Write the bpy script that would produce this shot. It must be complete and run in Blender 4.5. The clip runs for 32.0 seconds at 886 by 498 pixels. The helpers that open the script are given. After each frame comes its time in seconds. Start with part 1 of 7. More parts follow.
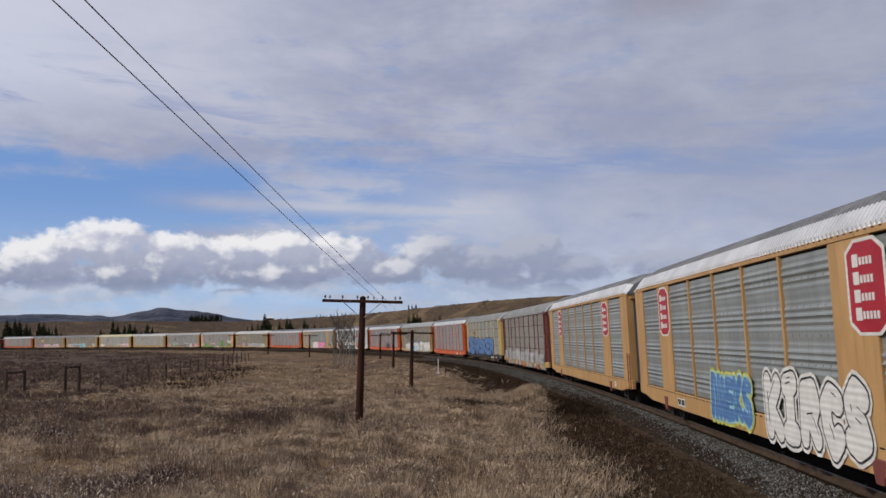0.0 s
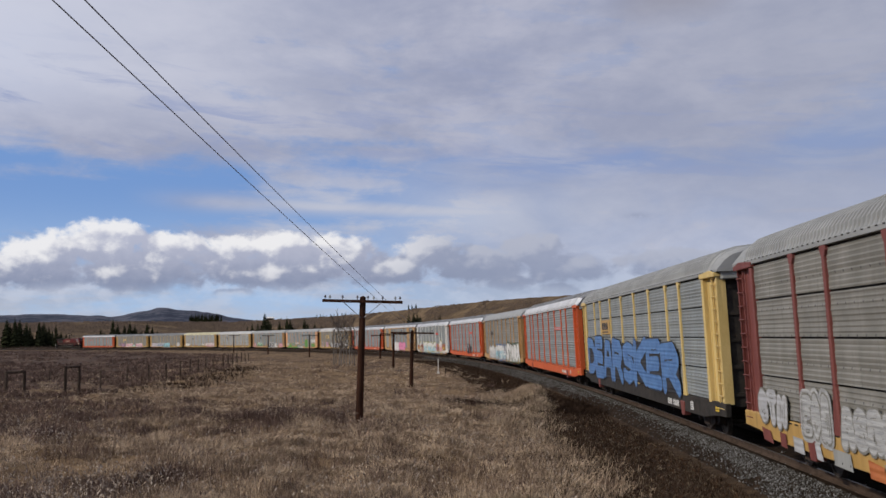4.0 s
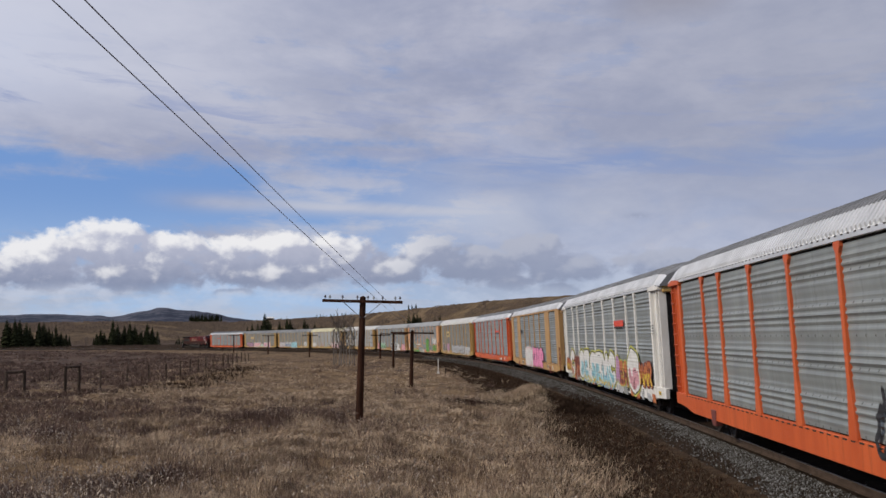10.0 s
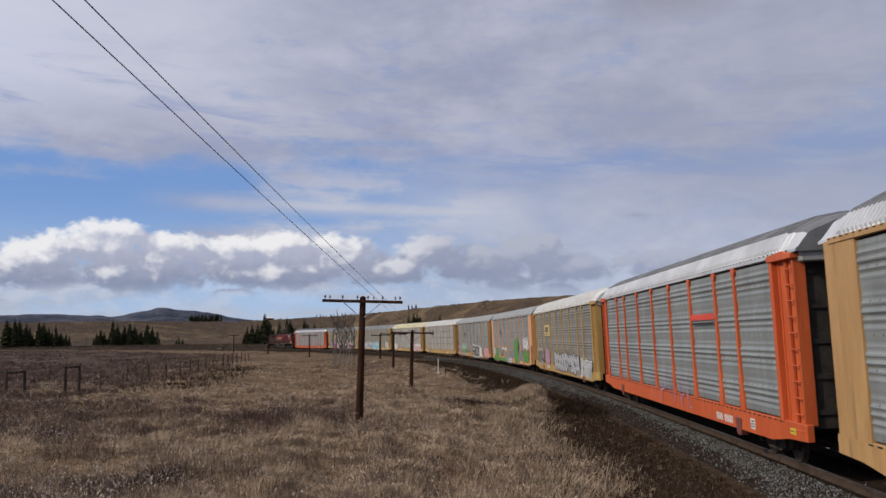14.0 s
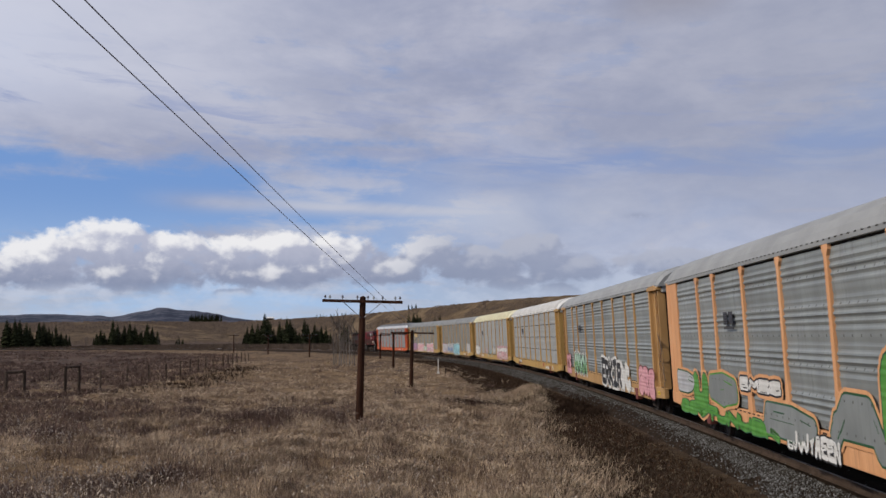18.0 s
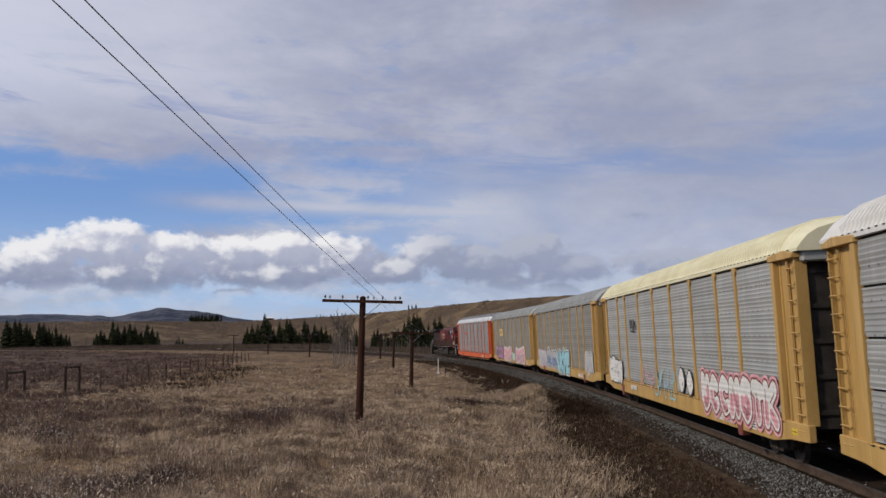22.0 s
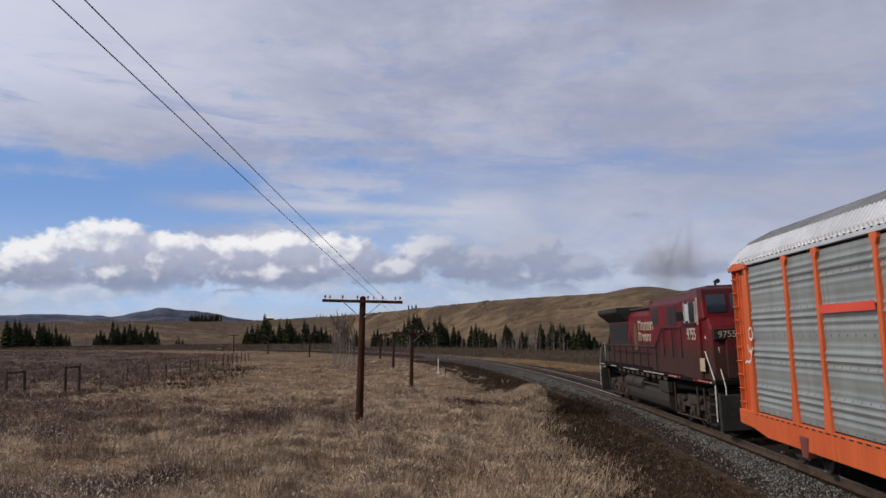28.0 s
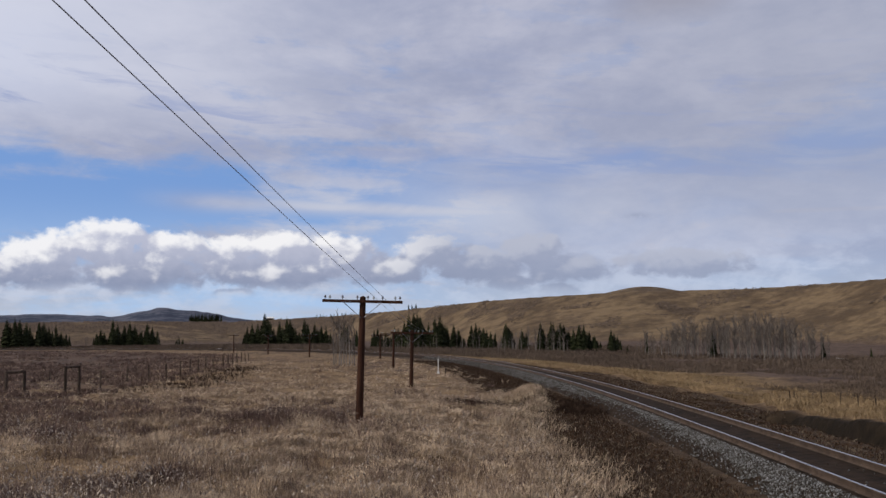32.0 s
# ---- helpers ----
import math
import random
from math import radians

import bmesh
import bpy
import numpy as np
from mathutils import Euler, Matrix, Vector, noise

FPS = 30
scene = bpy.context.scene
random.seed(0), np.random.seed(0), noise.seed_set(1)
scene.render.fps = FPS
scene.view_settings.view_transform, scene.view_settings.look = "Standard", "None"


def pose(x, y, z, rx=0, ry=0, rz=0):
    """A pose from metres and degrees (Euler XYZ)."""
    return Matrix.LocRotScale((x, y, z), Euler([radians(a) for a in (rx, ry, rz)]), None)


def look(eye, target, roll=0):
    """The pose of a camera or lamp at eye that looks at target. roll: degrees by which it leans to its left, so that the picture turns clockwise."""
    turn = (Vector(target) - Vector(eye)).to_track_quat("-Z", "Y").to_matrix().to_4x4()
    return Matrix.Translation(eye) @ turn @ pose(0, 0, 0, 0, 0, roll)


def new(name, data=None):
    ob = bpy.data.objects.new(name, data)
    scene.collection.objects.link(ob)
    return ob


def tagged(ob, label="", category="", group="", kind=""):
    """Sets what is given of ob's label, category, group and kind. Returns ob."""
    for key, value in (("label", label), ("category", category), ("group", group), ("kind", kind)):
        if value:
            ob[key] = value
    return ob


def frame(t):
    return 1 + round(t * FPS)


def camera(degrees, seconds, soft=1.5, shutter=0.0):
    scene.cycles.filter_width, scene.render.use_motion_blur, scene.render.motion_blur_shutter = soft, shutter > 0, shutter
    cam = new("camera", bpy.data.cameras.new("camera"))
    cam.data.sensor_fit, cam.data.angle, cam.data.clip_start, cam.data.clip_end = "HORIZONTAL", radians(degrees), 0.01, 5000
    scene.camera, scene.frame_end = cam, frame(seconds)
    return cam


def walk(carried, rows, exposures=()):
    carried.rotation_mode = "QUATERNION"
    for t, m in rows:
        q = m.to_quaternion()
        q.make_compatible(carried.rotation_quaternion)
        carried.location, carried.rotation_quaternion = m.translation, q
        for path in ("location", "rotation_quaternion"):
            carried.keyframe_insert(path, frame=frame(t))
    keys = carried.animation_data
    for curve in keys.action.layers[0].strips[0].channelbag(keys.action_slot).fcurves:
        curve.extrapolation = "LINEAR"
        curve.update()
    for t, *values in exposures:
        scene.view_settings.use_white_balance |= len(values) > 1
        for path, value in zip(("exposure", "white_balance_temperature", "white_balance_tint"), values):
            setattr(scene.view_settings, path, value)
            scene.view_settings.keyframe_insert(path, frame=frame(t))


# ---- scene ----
cam = camera(51.6, 32.0, soft=1.5, shutter=0.06)
EYE = Vector((0.0, 0.0, 3.12))
PITCH, ROLL = math.tan(radians(5.475)), -0.727
HOLD = look(EYE, EYE + Vector((0, 1, PITCH)), ROLL)
walk(cam, [(0.0, HOLD), (32.0, HOLD)], exposures=[(0.0, -0.06), (23.0, -0.06), (29.5, 0.02), (32.0, 0.03)])

# ---- node helpers ----


class Net:
    """Short names for shader nodes."""

    def __init__(self, tree):
        self.tree = tree
        tree.nodes.clear()

    def add(self, kind, **settings):
        n = self.tree.nodes.new(kind)
        for key, value in settings.items():
            setattr(n, key, value)
        return n

    def put(self, socket, value):
        if isinstance(value, bpy.types.NodeSocket):
            self.tree.links.new(value, socket)
        elif isinstance(value, (tuple, list)) and len(value) == 3 and socket.type == "RGBA":
            socket.default_value = (*value, 1)
        else:
            socket.default_value = value

    def math(self, op, *args, clamp=False):
        n = self.add("ShaderNodeMath", operation=op, use_clamp=clamp)
        for i, a in enumerate(args):
            self.put(n.inputs[i], a)
        return n.outputs[0]

    def sum(self, *args):
        out = args[0]
        for a in args[1:]:
            out = self.math("ADD", out, a)
        return out

    def mul(self, *args):
        out = args[0]
        for a in args[1:]:
            out = self.math("MULTIPLY", out, a)
        return out

    def ramp(self, value, a, b, lo=0.0, hi=1.0):
        n = self.add("ShaderNodeMapRange", interpolation_type="SMOOTHSTEP")
        for i, v in enumerate((value, a, b, lo, hi)):
            self.put(n.inputs[i], v)
        return n.outputs[0]

    def bell(self, value, centre, width):
        d = self.math("DIVIDE", self.math("SUBTRACT", value, centre), width)
        return self.math("POWER", 2.718, self.mul(d, d, -1.0))

    def vec(self, x, y, z):
        n = self.add("ShaderNodeCombineXYZ")
        for i, v in enumerate((x, y, z)):
            self.put(n.inputs[i], v)
        return n.outputs[0]

    def noise(self, vector, scale, detail=4.0, rough=0.55, warp=0.0):
        n = self.add("ShaderNodeTexNoise")
        if vector is not None:
            self.put(n.inputs["Vector"], vector)
        n.inputs["Scale"].default_value, n.inputs["Detail"].default_value = scale, detail
        n.inputs["Roughness"].default_value, n.inputs["Distortion"].default_value = rough, warp
        return n.outputs[0]

    def mix(self, fac, a, b):
        n = self.add("ShaderNodeMix", data_type="RGBA")
        self.put(n.inputs[0], fac)
        self.put(n.inputs[6], a)
        self.put(n.inputs[7], b)
        return n.outputs[2]


# ---- sky and sun ----
SUN_WAY = Vector((-0.80, -0.30, 0.56)).normalized()


def build_sky():
    world = bpy.data.worlds.new("sky")
    scene.world = world
    world.use_nodes = True
    n = Net(world.node_tree)
    way = n.add("ShaderNodeTexCoord").outputs["Generated"]
    split = n.add("ShaderNodeSeparateXYZ")
    n.put(split.inputs[0], way)
    x, y, z = split.outputs
    # azimuth and height over the horizon, in sixteenths of a radian
    u = n.mul(n.math("ARCTAN2", x, y), 16.21)
    v = n.mul(n.math("ARCSINE", z), 16.21)
    sky = n.add("ShaderNodeTexSky", sky_type="NISHITA", sun_disc=False, sun_elevation=math.asin(SUN_WAY.z),
                sun_rotation=math.atan2(SUN_WAY.x, SUN_WAY.y), altitude=1200, air_density=1.0, dust_density=0.1, ozone_density=5.0)
    up = n.math("MAXIMUM", v, 0.0)
    blue = n.add("ShaderNodeVectorMath", operation="SCALE")
    n.put(blue.inputs[0], sky.outputs[0])
    blue.inputs["Scale"].default_value = 0.085
    clear = n.mix(0.85, blue.outputs[0], (0.195, 0.345, 0.685))
    clear = n.mix(n.ramp(v, 0.3, 2.7, 0.92, 0.0), clear, (0.42, 0.575, 0.81))
    # high veil, drawn out in streaks
    rise = n.math("DIVIDE", 1.0, n.sum(up, 2.2))
    lay = n.vec(n.mul(u, 0.34), n.mul(rise, 22.0), 0.0)
    tilt = n.vec(n.sum(n.mul(u, 0.30), n.mul(v, 0.10)), n.sum(v, n.mul(u, 0.03)), 4.0)
    streak = n.noise(lay, 0.9, 6.0, 0.55, 0.6)
    patch = n.noise(tilt, 0.62, 7.0, 0.6, 0.4)
    tone = n.noise(n.vec(n.mul(u, 0.42), n.mul(v, 1.15), 9.0), 0.8, 7.0, 0.6, 0.3)
    fleece = n.noise(n.vec(n.mul(u, 0.9), n.mul(v, 1.7), 5.0), 1.6, 6.0, 0.6, 0.2)
    wisps = n.noise(n.vec(n.mul(u, 0.45), n.sum(n.mul(v, 2.6), n.mul(u, 0.22)), 7.0), 1.0, 6.0, 0.6, 0.5)
    hole = n.mul(n.bell(n.sum(v, n.mul(u, -0.07)), 2.78, 0.50), n.ramp(u, -5.6, -1.6, 1.0, 0.0))
    slit = n.mul(n.bell(v, 3.0, 0.16), n.ramp(u, -6.9, -5.6, 1.0, 0.35))
    veil = n.ramp(n.sum(-0.72, n.mul(streak, 1.15), n.mul(patch, 0.85), n.mul(fleece, 0.6), n.mul(n.math("SUBTRACT", wisps, 0.5), 1.1), n.mul(hole, -0.60), n.mul(slit, -0.35), n.ramp(v, 2.4, 4.2, 0.0, 0.34)), 0.20, 0.86)
    right = n.mul(n.ramp(u, -2.8, 1.5), n.ramp(v, 0.5, 2.2, 0.75, 0.92), n.ramp(streak, 0.3, 0.55, 0.82, 1.0))
    veil = n.math("MAXIMUM", veil, right)
    band = n.mul(n.bell(n.sum(v, n.mul(u, 0.035)), 2.22, 0.16), n.ramp(u, -5.6, -3.6), n.ramp(streak, 0.30, 0.6, 0.6, 1.0))
    veil = n.math("MAXIMUM", veil, band)
    grey = n.mix(n.ramp(n.sum(n.mul(tone, 0.75), n.mul(fleece, 0.25)), 0.34, 0.68), (0.330, 0.358, 0.490), (0.485, 0.497, 0.605))
    bluish = n.mul(n.bell(n.sum(v, n.mul(streak, 0.9)), 3.36, 0.30), n.ramp(u, -3.6, -0.5), n.ramp(wisps, 0.42, 0.60, 0.1, 0.85))
    grey = n.mix(n.mul(bluish, 0.9), grey, (0.225, 0.310, 0.560))
    pale = n.mul(n.bell(v, 2.15, 0.62), n.ramp(streak, 0.3, 0.6, 0.5, 1.0), n.ramp(u, -5.0, -2.5), n.ramp(u, 0.5, 4.5, 1.0, 0.35))
    grey = n.mix(n.mul(pale, 0.85), grey, (0.560, 0.590, 0.690))
    grey = n.mix(n.ramp(v, 0.3, 1.5, 0.7, 0.0), grey, (0.46, 0.51, 0.60))
    dusk = n.mul(n.ramp(n.sum(n.noise(tilt, 0.9, 5.0, 0.6), n.bell(u, 4.2, 1.6)), 1.05, 1.5), n.ramp(v, 5.1, 5.75))
    grey = n.mix(n.mul(dusk, 0.75), grey, (0.30, 0.285, 0.335))
    corner = n.mul(n.ramp(u, -7.6, -5.4, 1.0, 0.0), n.bell(v, 4.6, 0.7), n.ramp(patch, 0.4, 0.55))
    grey = n.mix(n.mul(corner, 0.6), grey, (0.31, 0.40, 0.66))
    grey = n.mix(n.mul(n.ramp(u, -8.5, 0.5, 0.85, 0.0), n.ramp(v, 3.0, 4.6)), grey, (0.66, 0.68, 0.79))
    grey = n.mix(n.mul(n.ramp(u, 0.5, 6.5, 0.0, 0.45), n.ramp(v, 1.2, 3.0)), grey, (0.350, 0.372, 0.465))
    shred = n.mul(n.ramp(wisps, 0.52, 0.68), n.bell(v, 3.7, 0.95), n.ramp(u, -8.0, 2.0, 0.75, 0.45))
    grey = n.mix(shred, grey, (0.285, 0.345, 0.560))
    sheet = n.mix(n.mul(veil, 0.97), clear, grey)
    # bank of cumulus along the horizon: heaped rounds with ragged edges
    heaps = ((-6.95, 1.28, 0.95, 0.36), (-6.55, 1.60, 0.50, 0.26), (-5.75, 1.62, 0.74, 0.42), (-4.75, 1.46, 0.75, 0.38), (-5.2, 1.12, 1.35, 0.34),
             (-3.80, 1.48, 0.62, 0.34), (-2.92, 1.50, 0.70, 0.38), (-3.0, 1.18, 1.40, 0.34), (-1.80, 1.48, 0.70, 0.40), (-0.95, 1.22, 0.90, 0.34),
             (-0.25, 1.45, 0.80, 0.32), (0.66, 1.26, 1.00, 0.34), (1.55, 1.50, 0.62, 0.33), (2.16, 1.18, 0.78, 0.28), (1.16, 0.95, 0.42, 0.18),
             (-3.62, 0.76, 0.40, 0.14), (2.05, 0.78, 0.40, 0.16), (-6.7, 1.02, 1.20, 0.22), (4.1, 1.22, 1.15, 0.26), (-0.95, 0.55, 0.30, 0.10))

    def body_at(du, dv, fray):
        uu, vv = n.sum(u, du), n.sum(v, dv)
        p = n.vec(uu, n.mul(vv, 1.3), 2.0)
        wide = n.noise(p, 1.9, 2.5, 0.5)
        best = -3.0
        for cu, cv, ru, rv in heaps:
            a = n.math("MULTIPLY_ADD", uu, 1 / ru, -cu / ru)
            b = n.math("MULTIPLY_ADD", vv, 1 / rv, -cv / rv)
            d = n.math("SUBTRACT", 1.0, n.math("MULTIPLY_ADD", a, a, n.mul(b, b)))
            best = n.math("SMOOTH_MAX", best, d, 0.25)
        out = n.sum(n.math("MINIMUM", best, 0.95), n.mul(n.math("SUBTRACT", wide, 0.5), 2.0))
        if fray:
            out = n.sum(out, n.mul(n.math("SUBTRACT", n.noise(p, 4.2, 6.0, 0.6, 0.3), 0.5), 1.7))
        return out

    body = body_at(0.0, 0.0, True)
    near_way, far_way = body_at(0.0, 0.0, False), body_at(-0.20, 0.17, False)
    base = n.ramp(n.sum(v, n.mul(n.noise(n.vec(u, 0.0, 1.0), 1.2, 3.0), -0.35)), 0.50, 0.84)
    cover = n.mul(n.ramp(body, -0.25, 0.50), base)
    crumb = n.noise(n.vec(u, n.mul(v, 1.3), 2.0), 4.5, 5.0, 0.6)
    shine = n.ramp(n.sum(n.math("SUBTRACT", near_way, far_way), n.mul(n.math("SUBTRACT", crumb, 0.5), 1.1)), 0.0, 0.85)
    bright = n.mul(shine, n.ramp(v, 0.75, 1.5, 0.45, 1.0), n.ramp(u, -2.2, 1.0, 0.95, 0.22))
    cloud = n.mix(n.ramp(n.sum(v, n.mul(crumb, 0.4)), 0.95, 1.95), (0.235, 0.275, 0.405), (0.48, 0.50, 0.62))
    cloud = n.mix(n.ramp(u, -2.4, 0.3, 0.0, 0.7), cloud, (0.265, 0.305, 0.430))
    cloud = n.mix(bright, cloud, (0.92, 0.91, 0.92))
    haze = n.mul(n.bell(v, 0.95, 0.55), n.ramp(fleece, 0.4, 0.62), n.ramp(u, -8.0, 3.0, 0.5, 0.35))
    full = n.mix(haze, sheet, (0.62, 0.68, 0.82))
    puff = n.mul(n.bell(u, 3.42, 0.22), n.bell(v, 2.05, 0.05), n.ramp(crumb, 0.3, 0.6))
    full = n.mix(n.mul(puff, 0.8), full, (0.33, 0.37, 0.50))
    full = n.mix(n.mul(cover, n.ramp(u, -0.5, 3.4, 0.95, 0.70)), full, cloud)
    out = n.add("ShaderNodeOutputWorld")
    back = n.add("ShaderNodeBackground")
    n.put(back.inputs[0], full)
    back.inputs[1].default_value = 1.0
    n.put(out.inputs[0], back.outputs[0])


build_sky()
sun_data = bpy.data.lights.new("sun", "SUN")
sun_data.energy, sun_data.angle, sun_data.color = 2.75, radians(0.6), (1.0, 0.89, 0.74)
sun = new("sun", sun_data)
sun.matrix_world = look(SUN_WAY * 100, (0, 0, 0))

# ---- materials ----


def surface(name, dark, light, scale=2.0, rough=0.7, metal=0.0, bump=0.15, fine=30.0, stretch=(1, 1, 1), grime=None, grime_at=(0.52, 0.75), spec=0.4, random=0.0, world_space=False, streaks=0.0, bolts=False, ribs=0.0):
    """A weathered surface: two colours in broad patches and fine grain, relief, and stains of a third colour."""
    spec = 0.05 if world_space else spec
    m = bpy.data.materials.new(name)
    m.use_nodes = True
    n = Net(m.node_tree)
    place = n.add("ShaderNodeNewGeometry").outputs["Position"] if world_space else n.add("ShaderNodeTexCoord").outputs["Object"]
    chance = n.add("ShaderNodeObjectInfo").outputs["Random"]
    shift = n.add("ShaderNodeVectorMath", operation="MULTIPLY_ADD")
    n.put(shift.inputs[0], place)
    shift.inputs[1].default_value = stretch
    n.put(shift.inputs[2], n.vec(n.mul(chance, 37.0 if not world_space else 0.0), 0.0, 0.0))
    p = shift.outputs[0]
    broad = n.noise(p, scale, 5.0, 0.6, 0.2)
    grain = n.noise(p, fine, 3.0, 0.6)
    col = n.mix(n.ramp(n.sum(n.mul(broad, 0.7), n.mul(grain, 0.3)), 0.34, 0.66), dark, light)
    if grime:
        soil = n.ramp(n.sum(n.mul(n.noise(p, scale * 2.3, 6.0, 0.65), 0.75), n.mul(grain, 0.25)), *grime_at)
        col = n.mix(n.mul(soil, 0.85), col, grime)
    if streaks:
        down = n.add("ShaderNodeVectorMath", operation="MULTIPLY_ADD")
        n.put(down.inputs[0], place)
        down.inputs[1].default_value = (1.0, 1.0, 0.06)
        n.put(down.inputs[2], n.vec(n.mul(chance, 71.0), 0.0, 0.0))
        run = n.mul(n.ramp(n.noise(down.outputs[0], 5.5, 5.0, 0.65), 0.50, 0.72), n.ramp(broad, 0.35, 0.65))
        col = n.mix(n.mul(run, streaks), col, tuple(0.45 * c for c in dark))
    if bolts:
        axes = n.add("ShaderNodeSeparateXYZ")
        n.put(axes.inputs[0], place)
        near_x = n.math("PINGPONG", n.sum(axes.outputs[0], 0.2), 0.20)
        near_z = n.math("PINGPONG", axes.outputs[2], 0.31)
        dot = n.ramp(n.math("MAXIMUM", near_x, near_z), 0.018, 0.028, 0.9, 0.0)
        col = n.mix(dot, col, (0.05, 0.05, 0.05))
    if random:
        hue = n.add("ShaderNodeHueSaturation")
        n.put(hue.inputs["Color"], col)
        n.put(hue.inputs["Value"], n.ramp(chance, 0.0, 1.0, 1.0 - random, 1.0 + random))
        col = hue.outputs[0]
    shader = n.add("ShaderNodeBsdfPrincipled")
    n.put(shader.inputs["Base Color"], col)
    n.put(shader.inputs["Roughness"], n.ramp(grain, 0.3, 0.7, max(rough - 0.08, 0.05), min(rough + 0.1, 1.0)))
    shader.inputs["Metallic"].default_value = metal
    shader.inputs["Specular IOR Level"].default_value = spec
    if bump:
        b = n.add("ShaderNodeBump")
        b.inputs["Strength"].default_value, b.inputs["Distance"].default_value = bump, 0.02
        n.put(b.inputs["Height"], n.sum(n.mul(grain, 0.5), broad))
        n.put(shader.inputs["Normal"], b.outputs[0])
    if ribs:
        axes = n.add("ShaderNodeSeparateXYZ")
        n.put(axes.inputs[0], place)
        wave = n.mul(n.math("SINE", n.mul(axes.outputs[2], 40.5)), n.math("SINE", n.mul(axes.outputs[2], 6.8)))
        b = n.add("ShaderNodeBump")
        b.inputs["Strength"].default_value, b.inputs["Distance"].default_value = ribs, 0.02
        n.put(b.inputs["Height"], wave)
        n.put(shader.inputs["Normal"], b.outputs[0])
    n.put(n.add("ShaderNodeOutputMaterial").inputs[0], shader.outputs[0])
    return m


orange_paint = surface("orange_paint", (0.470, 0.083, 0.022), (0.590, 0.121, 0.034), 0.9, 0.5, bump=0.05, stretch=(2, 1, 0.5), grime=(0.30, 0.08, 0.035), grime_at=(0.60, 0.80), streaks=0.7)
tan_paint = surface("tan_paint", (0.360, 0.208, 0.082), (0.480, 0.290, 0.122), 0.9, 0.55, bump=0.05, stretch=(2, 1, 0.5), grime=(0.27, 0.13, 0.05), grime_at=(0.60, 0.80), streaks=0.7)
yellow_paint = surface("yellow_paint", (0.370, 0.225, 0.068), (0.490, 0.315, 0.110), 0.9, 0.5, bump=0.05, stretch=(2, 1, 0.5), grime=(0.30, 0.16, 0.05), grime_at=(0.60, 0.80), streaks=0.7)
cream_paint = surface("cream_paint", (0.546, 0.396, 0.141), (0.669, 0.510, 0.220), 0.9, 0.5, bump=0.05, stretch=(2, 1, 0.5), grime=(0.34, 0.20, 0.09), grime_at=(0.60, 0.80), streaks=0.7)
pinkish_paint = surface("faded_tan_paint", (0.56, 0.27, 0.12), (0.68, 0.36, 0.18), 0.9, 0.6, bump=0.05, stretch=(2, 1, 0.5), grime=(0.33, 0.15, 0.08), grime_at=(0.58, 0.80), streaks=0.7)
white_paint = surface("white_paint", (0.62, 0.61, 0.58), (0.78, 0.77, 0.74), 0.9, 0.5, bump=0.05, stretch=(2, 1, 0.5), grime=(0.36, 0.30, 0.25), grime_at=(0.58, 0.80), streaks=0.7)
brown_paint = surface("brown_paint", (0.13, 0.035, 0.030), (0.20, 0.060, 0.050), 0.9, 0.6, bump=0.05, stretch=(2, 1, 0.5), grime=(0.08, 0.03, 0.025), grime_at=(0.55, 0.80), streaks=0.7)
zinc = surface("galvanised_panel", (0.208, 0.228, 0.228), (0.288, 0.312, 0.312), 0.8, 0.5, 0.25, 0.05, 45, (1.5, 1, 0.7), (0.20, 0.19, 0.165), (0.60, 0.82), random=0.06, streaks=0.55, bolts=True)
zinc_dull = surface("dull_panel", (0.172, 0.168, 0.150), (0.256, 0.250, 0.226), 0.8, 0.6, 0.15, 0.05, 45, (1.5, 1, 0.7), (0.14, 0.115, 0.09), (0.56, 0.80), random=0.06, streaks=0.55, bolts=True)
zinc_light = surface("light_panel", (0.277, 0.286, 0.281), (0.361, 0.370, 0.361), 0.8, 0.5, 0.15, 0.05, 45, (1.5, 1, 0.7), (0.27, 0.26, 0.24), (0.60, 0.82), random=0.05, streaks=0.55, bolts=True)
# one zinc in two tones: crown darkened as shade, slopes paled as sunlight
zinc_shaded = surface("shaded_roof_crown", (0.15, 0.155, 0.16), (0.27, 0.275, 0.28), 0.8, 0.55, 0.4, 0.05, 40, (1, 1, 1), (0.12, 0.12, 0.12), (0.58, 0.82))
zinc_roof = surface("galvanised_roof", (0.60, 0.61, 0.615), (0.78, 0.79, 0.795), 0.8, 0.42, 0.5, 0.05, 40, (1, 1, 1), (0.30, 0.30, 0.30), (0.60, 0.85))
grey_roof = surface("dull_roof", (0.25, 0.26, 0.26), (0.33, 0.34, 0.34), 0.8, 0.6, 0.2, 0.05, 40, (1, 1, 1), (0.19, 0.18, 0.17), (0.58, 0.82))
white_roof = surface("white_roof", (0.547, 0.547, 0.531), (0.643, 0.643, 0.628), 0.8, 0.55, 0.0, 0.05, 40, (1, 1, 1), (0.45, 0.43, 0.40), (0.62, 0.85))
cream_roof = surface("cream_roof", (0.594, 0.558, 0.378), (0.702, 0.675, 0.486), 0.8, 0.55, 0.0, 0.05, 40, (1, 1, 1), (0.45, 0.42, 0.30), (0.62, 0.85))
dark_steel = surface("dark_steel", (0.018, 0.016, 0.014), (0.045, 0.038, 0.032), 3.0, 0.75, 0.2, 0.2, 40, grime=(0.07, 0.045, 0.03))
bogie_steel = surface("bogie_steel", (0.024, 0.019, 0.016), (0.062, 0.046, 0.036), 3.0, 0.75, 0.2, 0.2, 40, grime=(0.12, 0.075, 0.05))
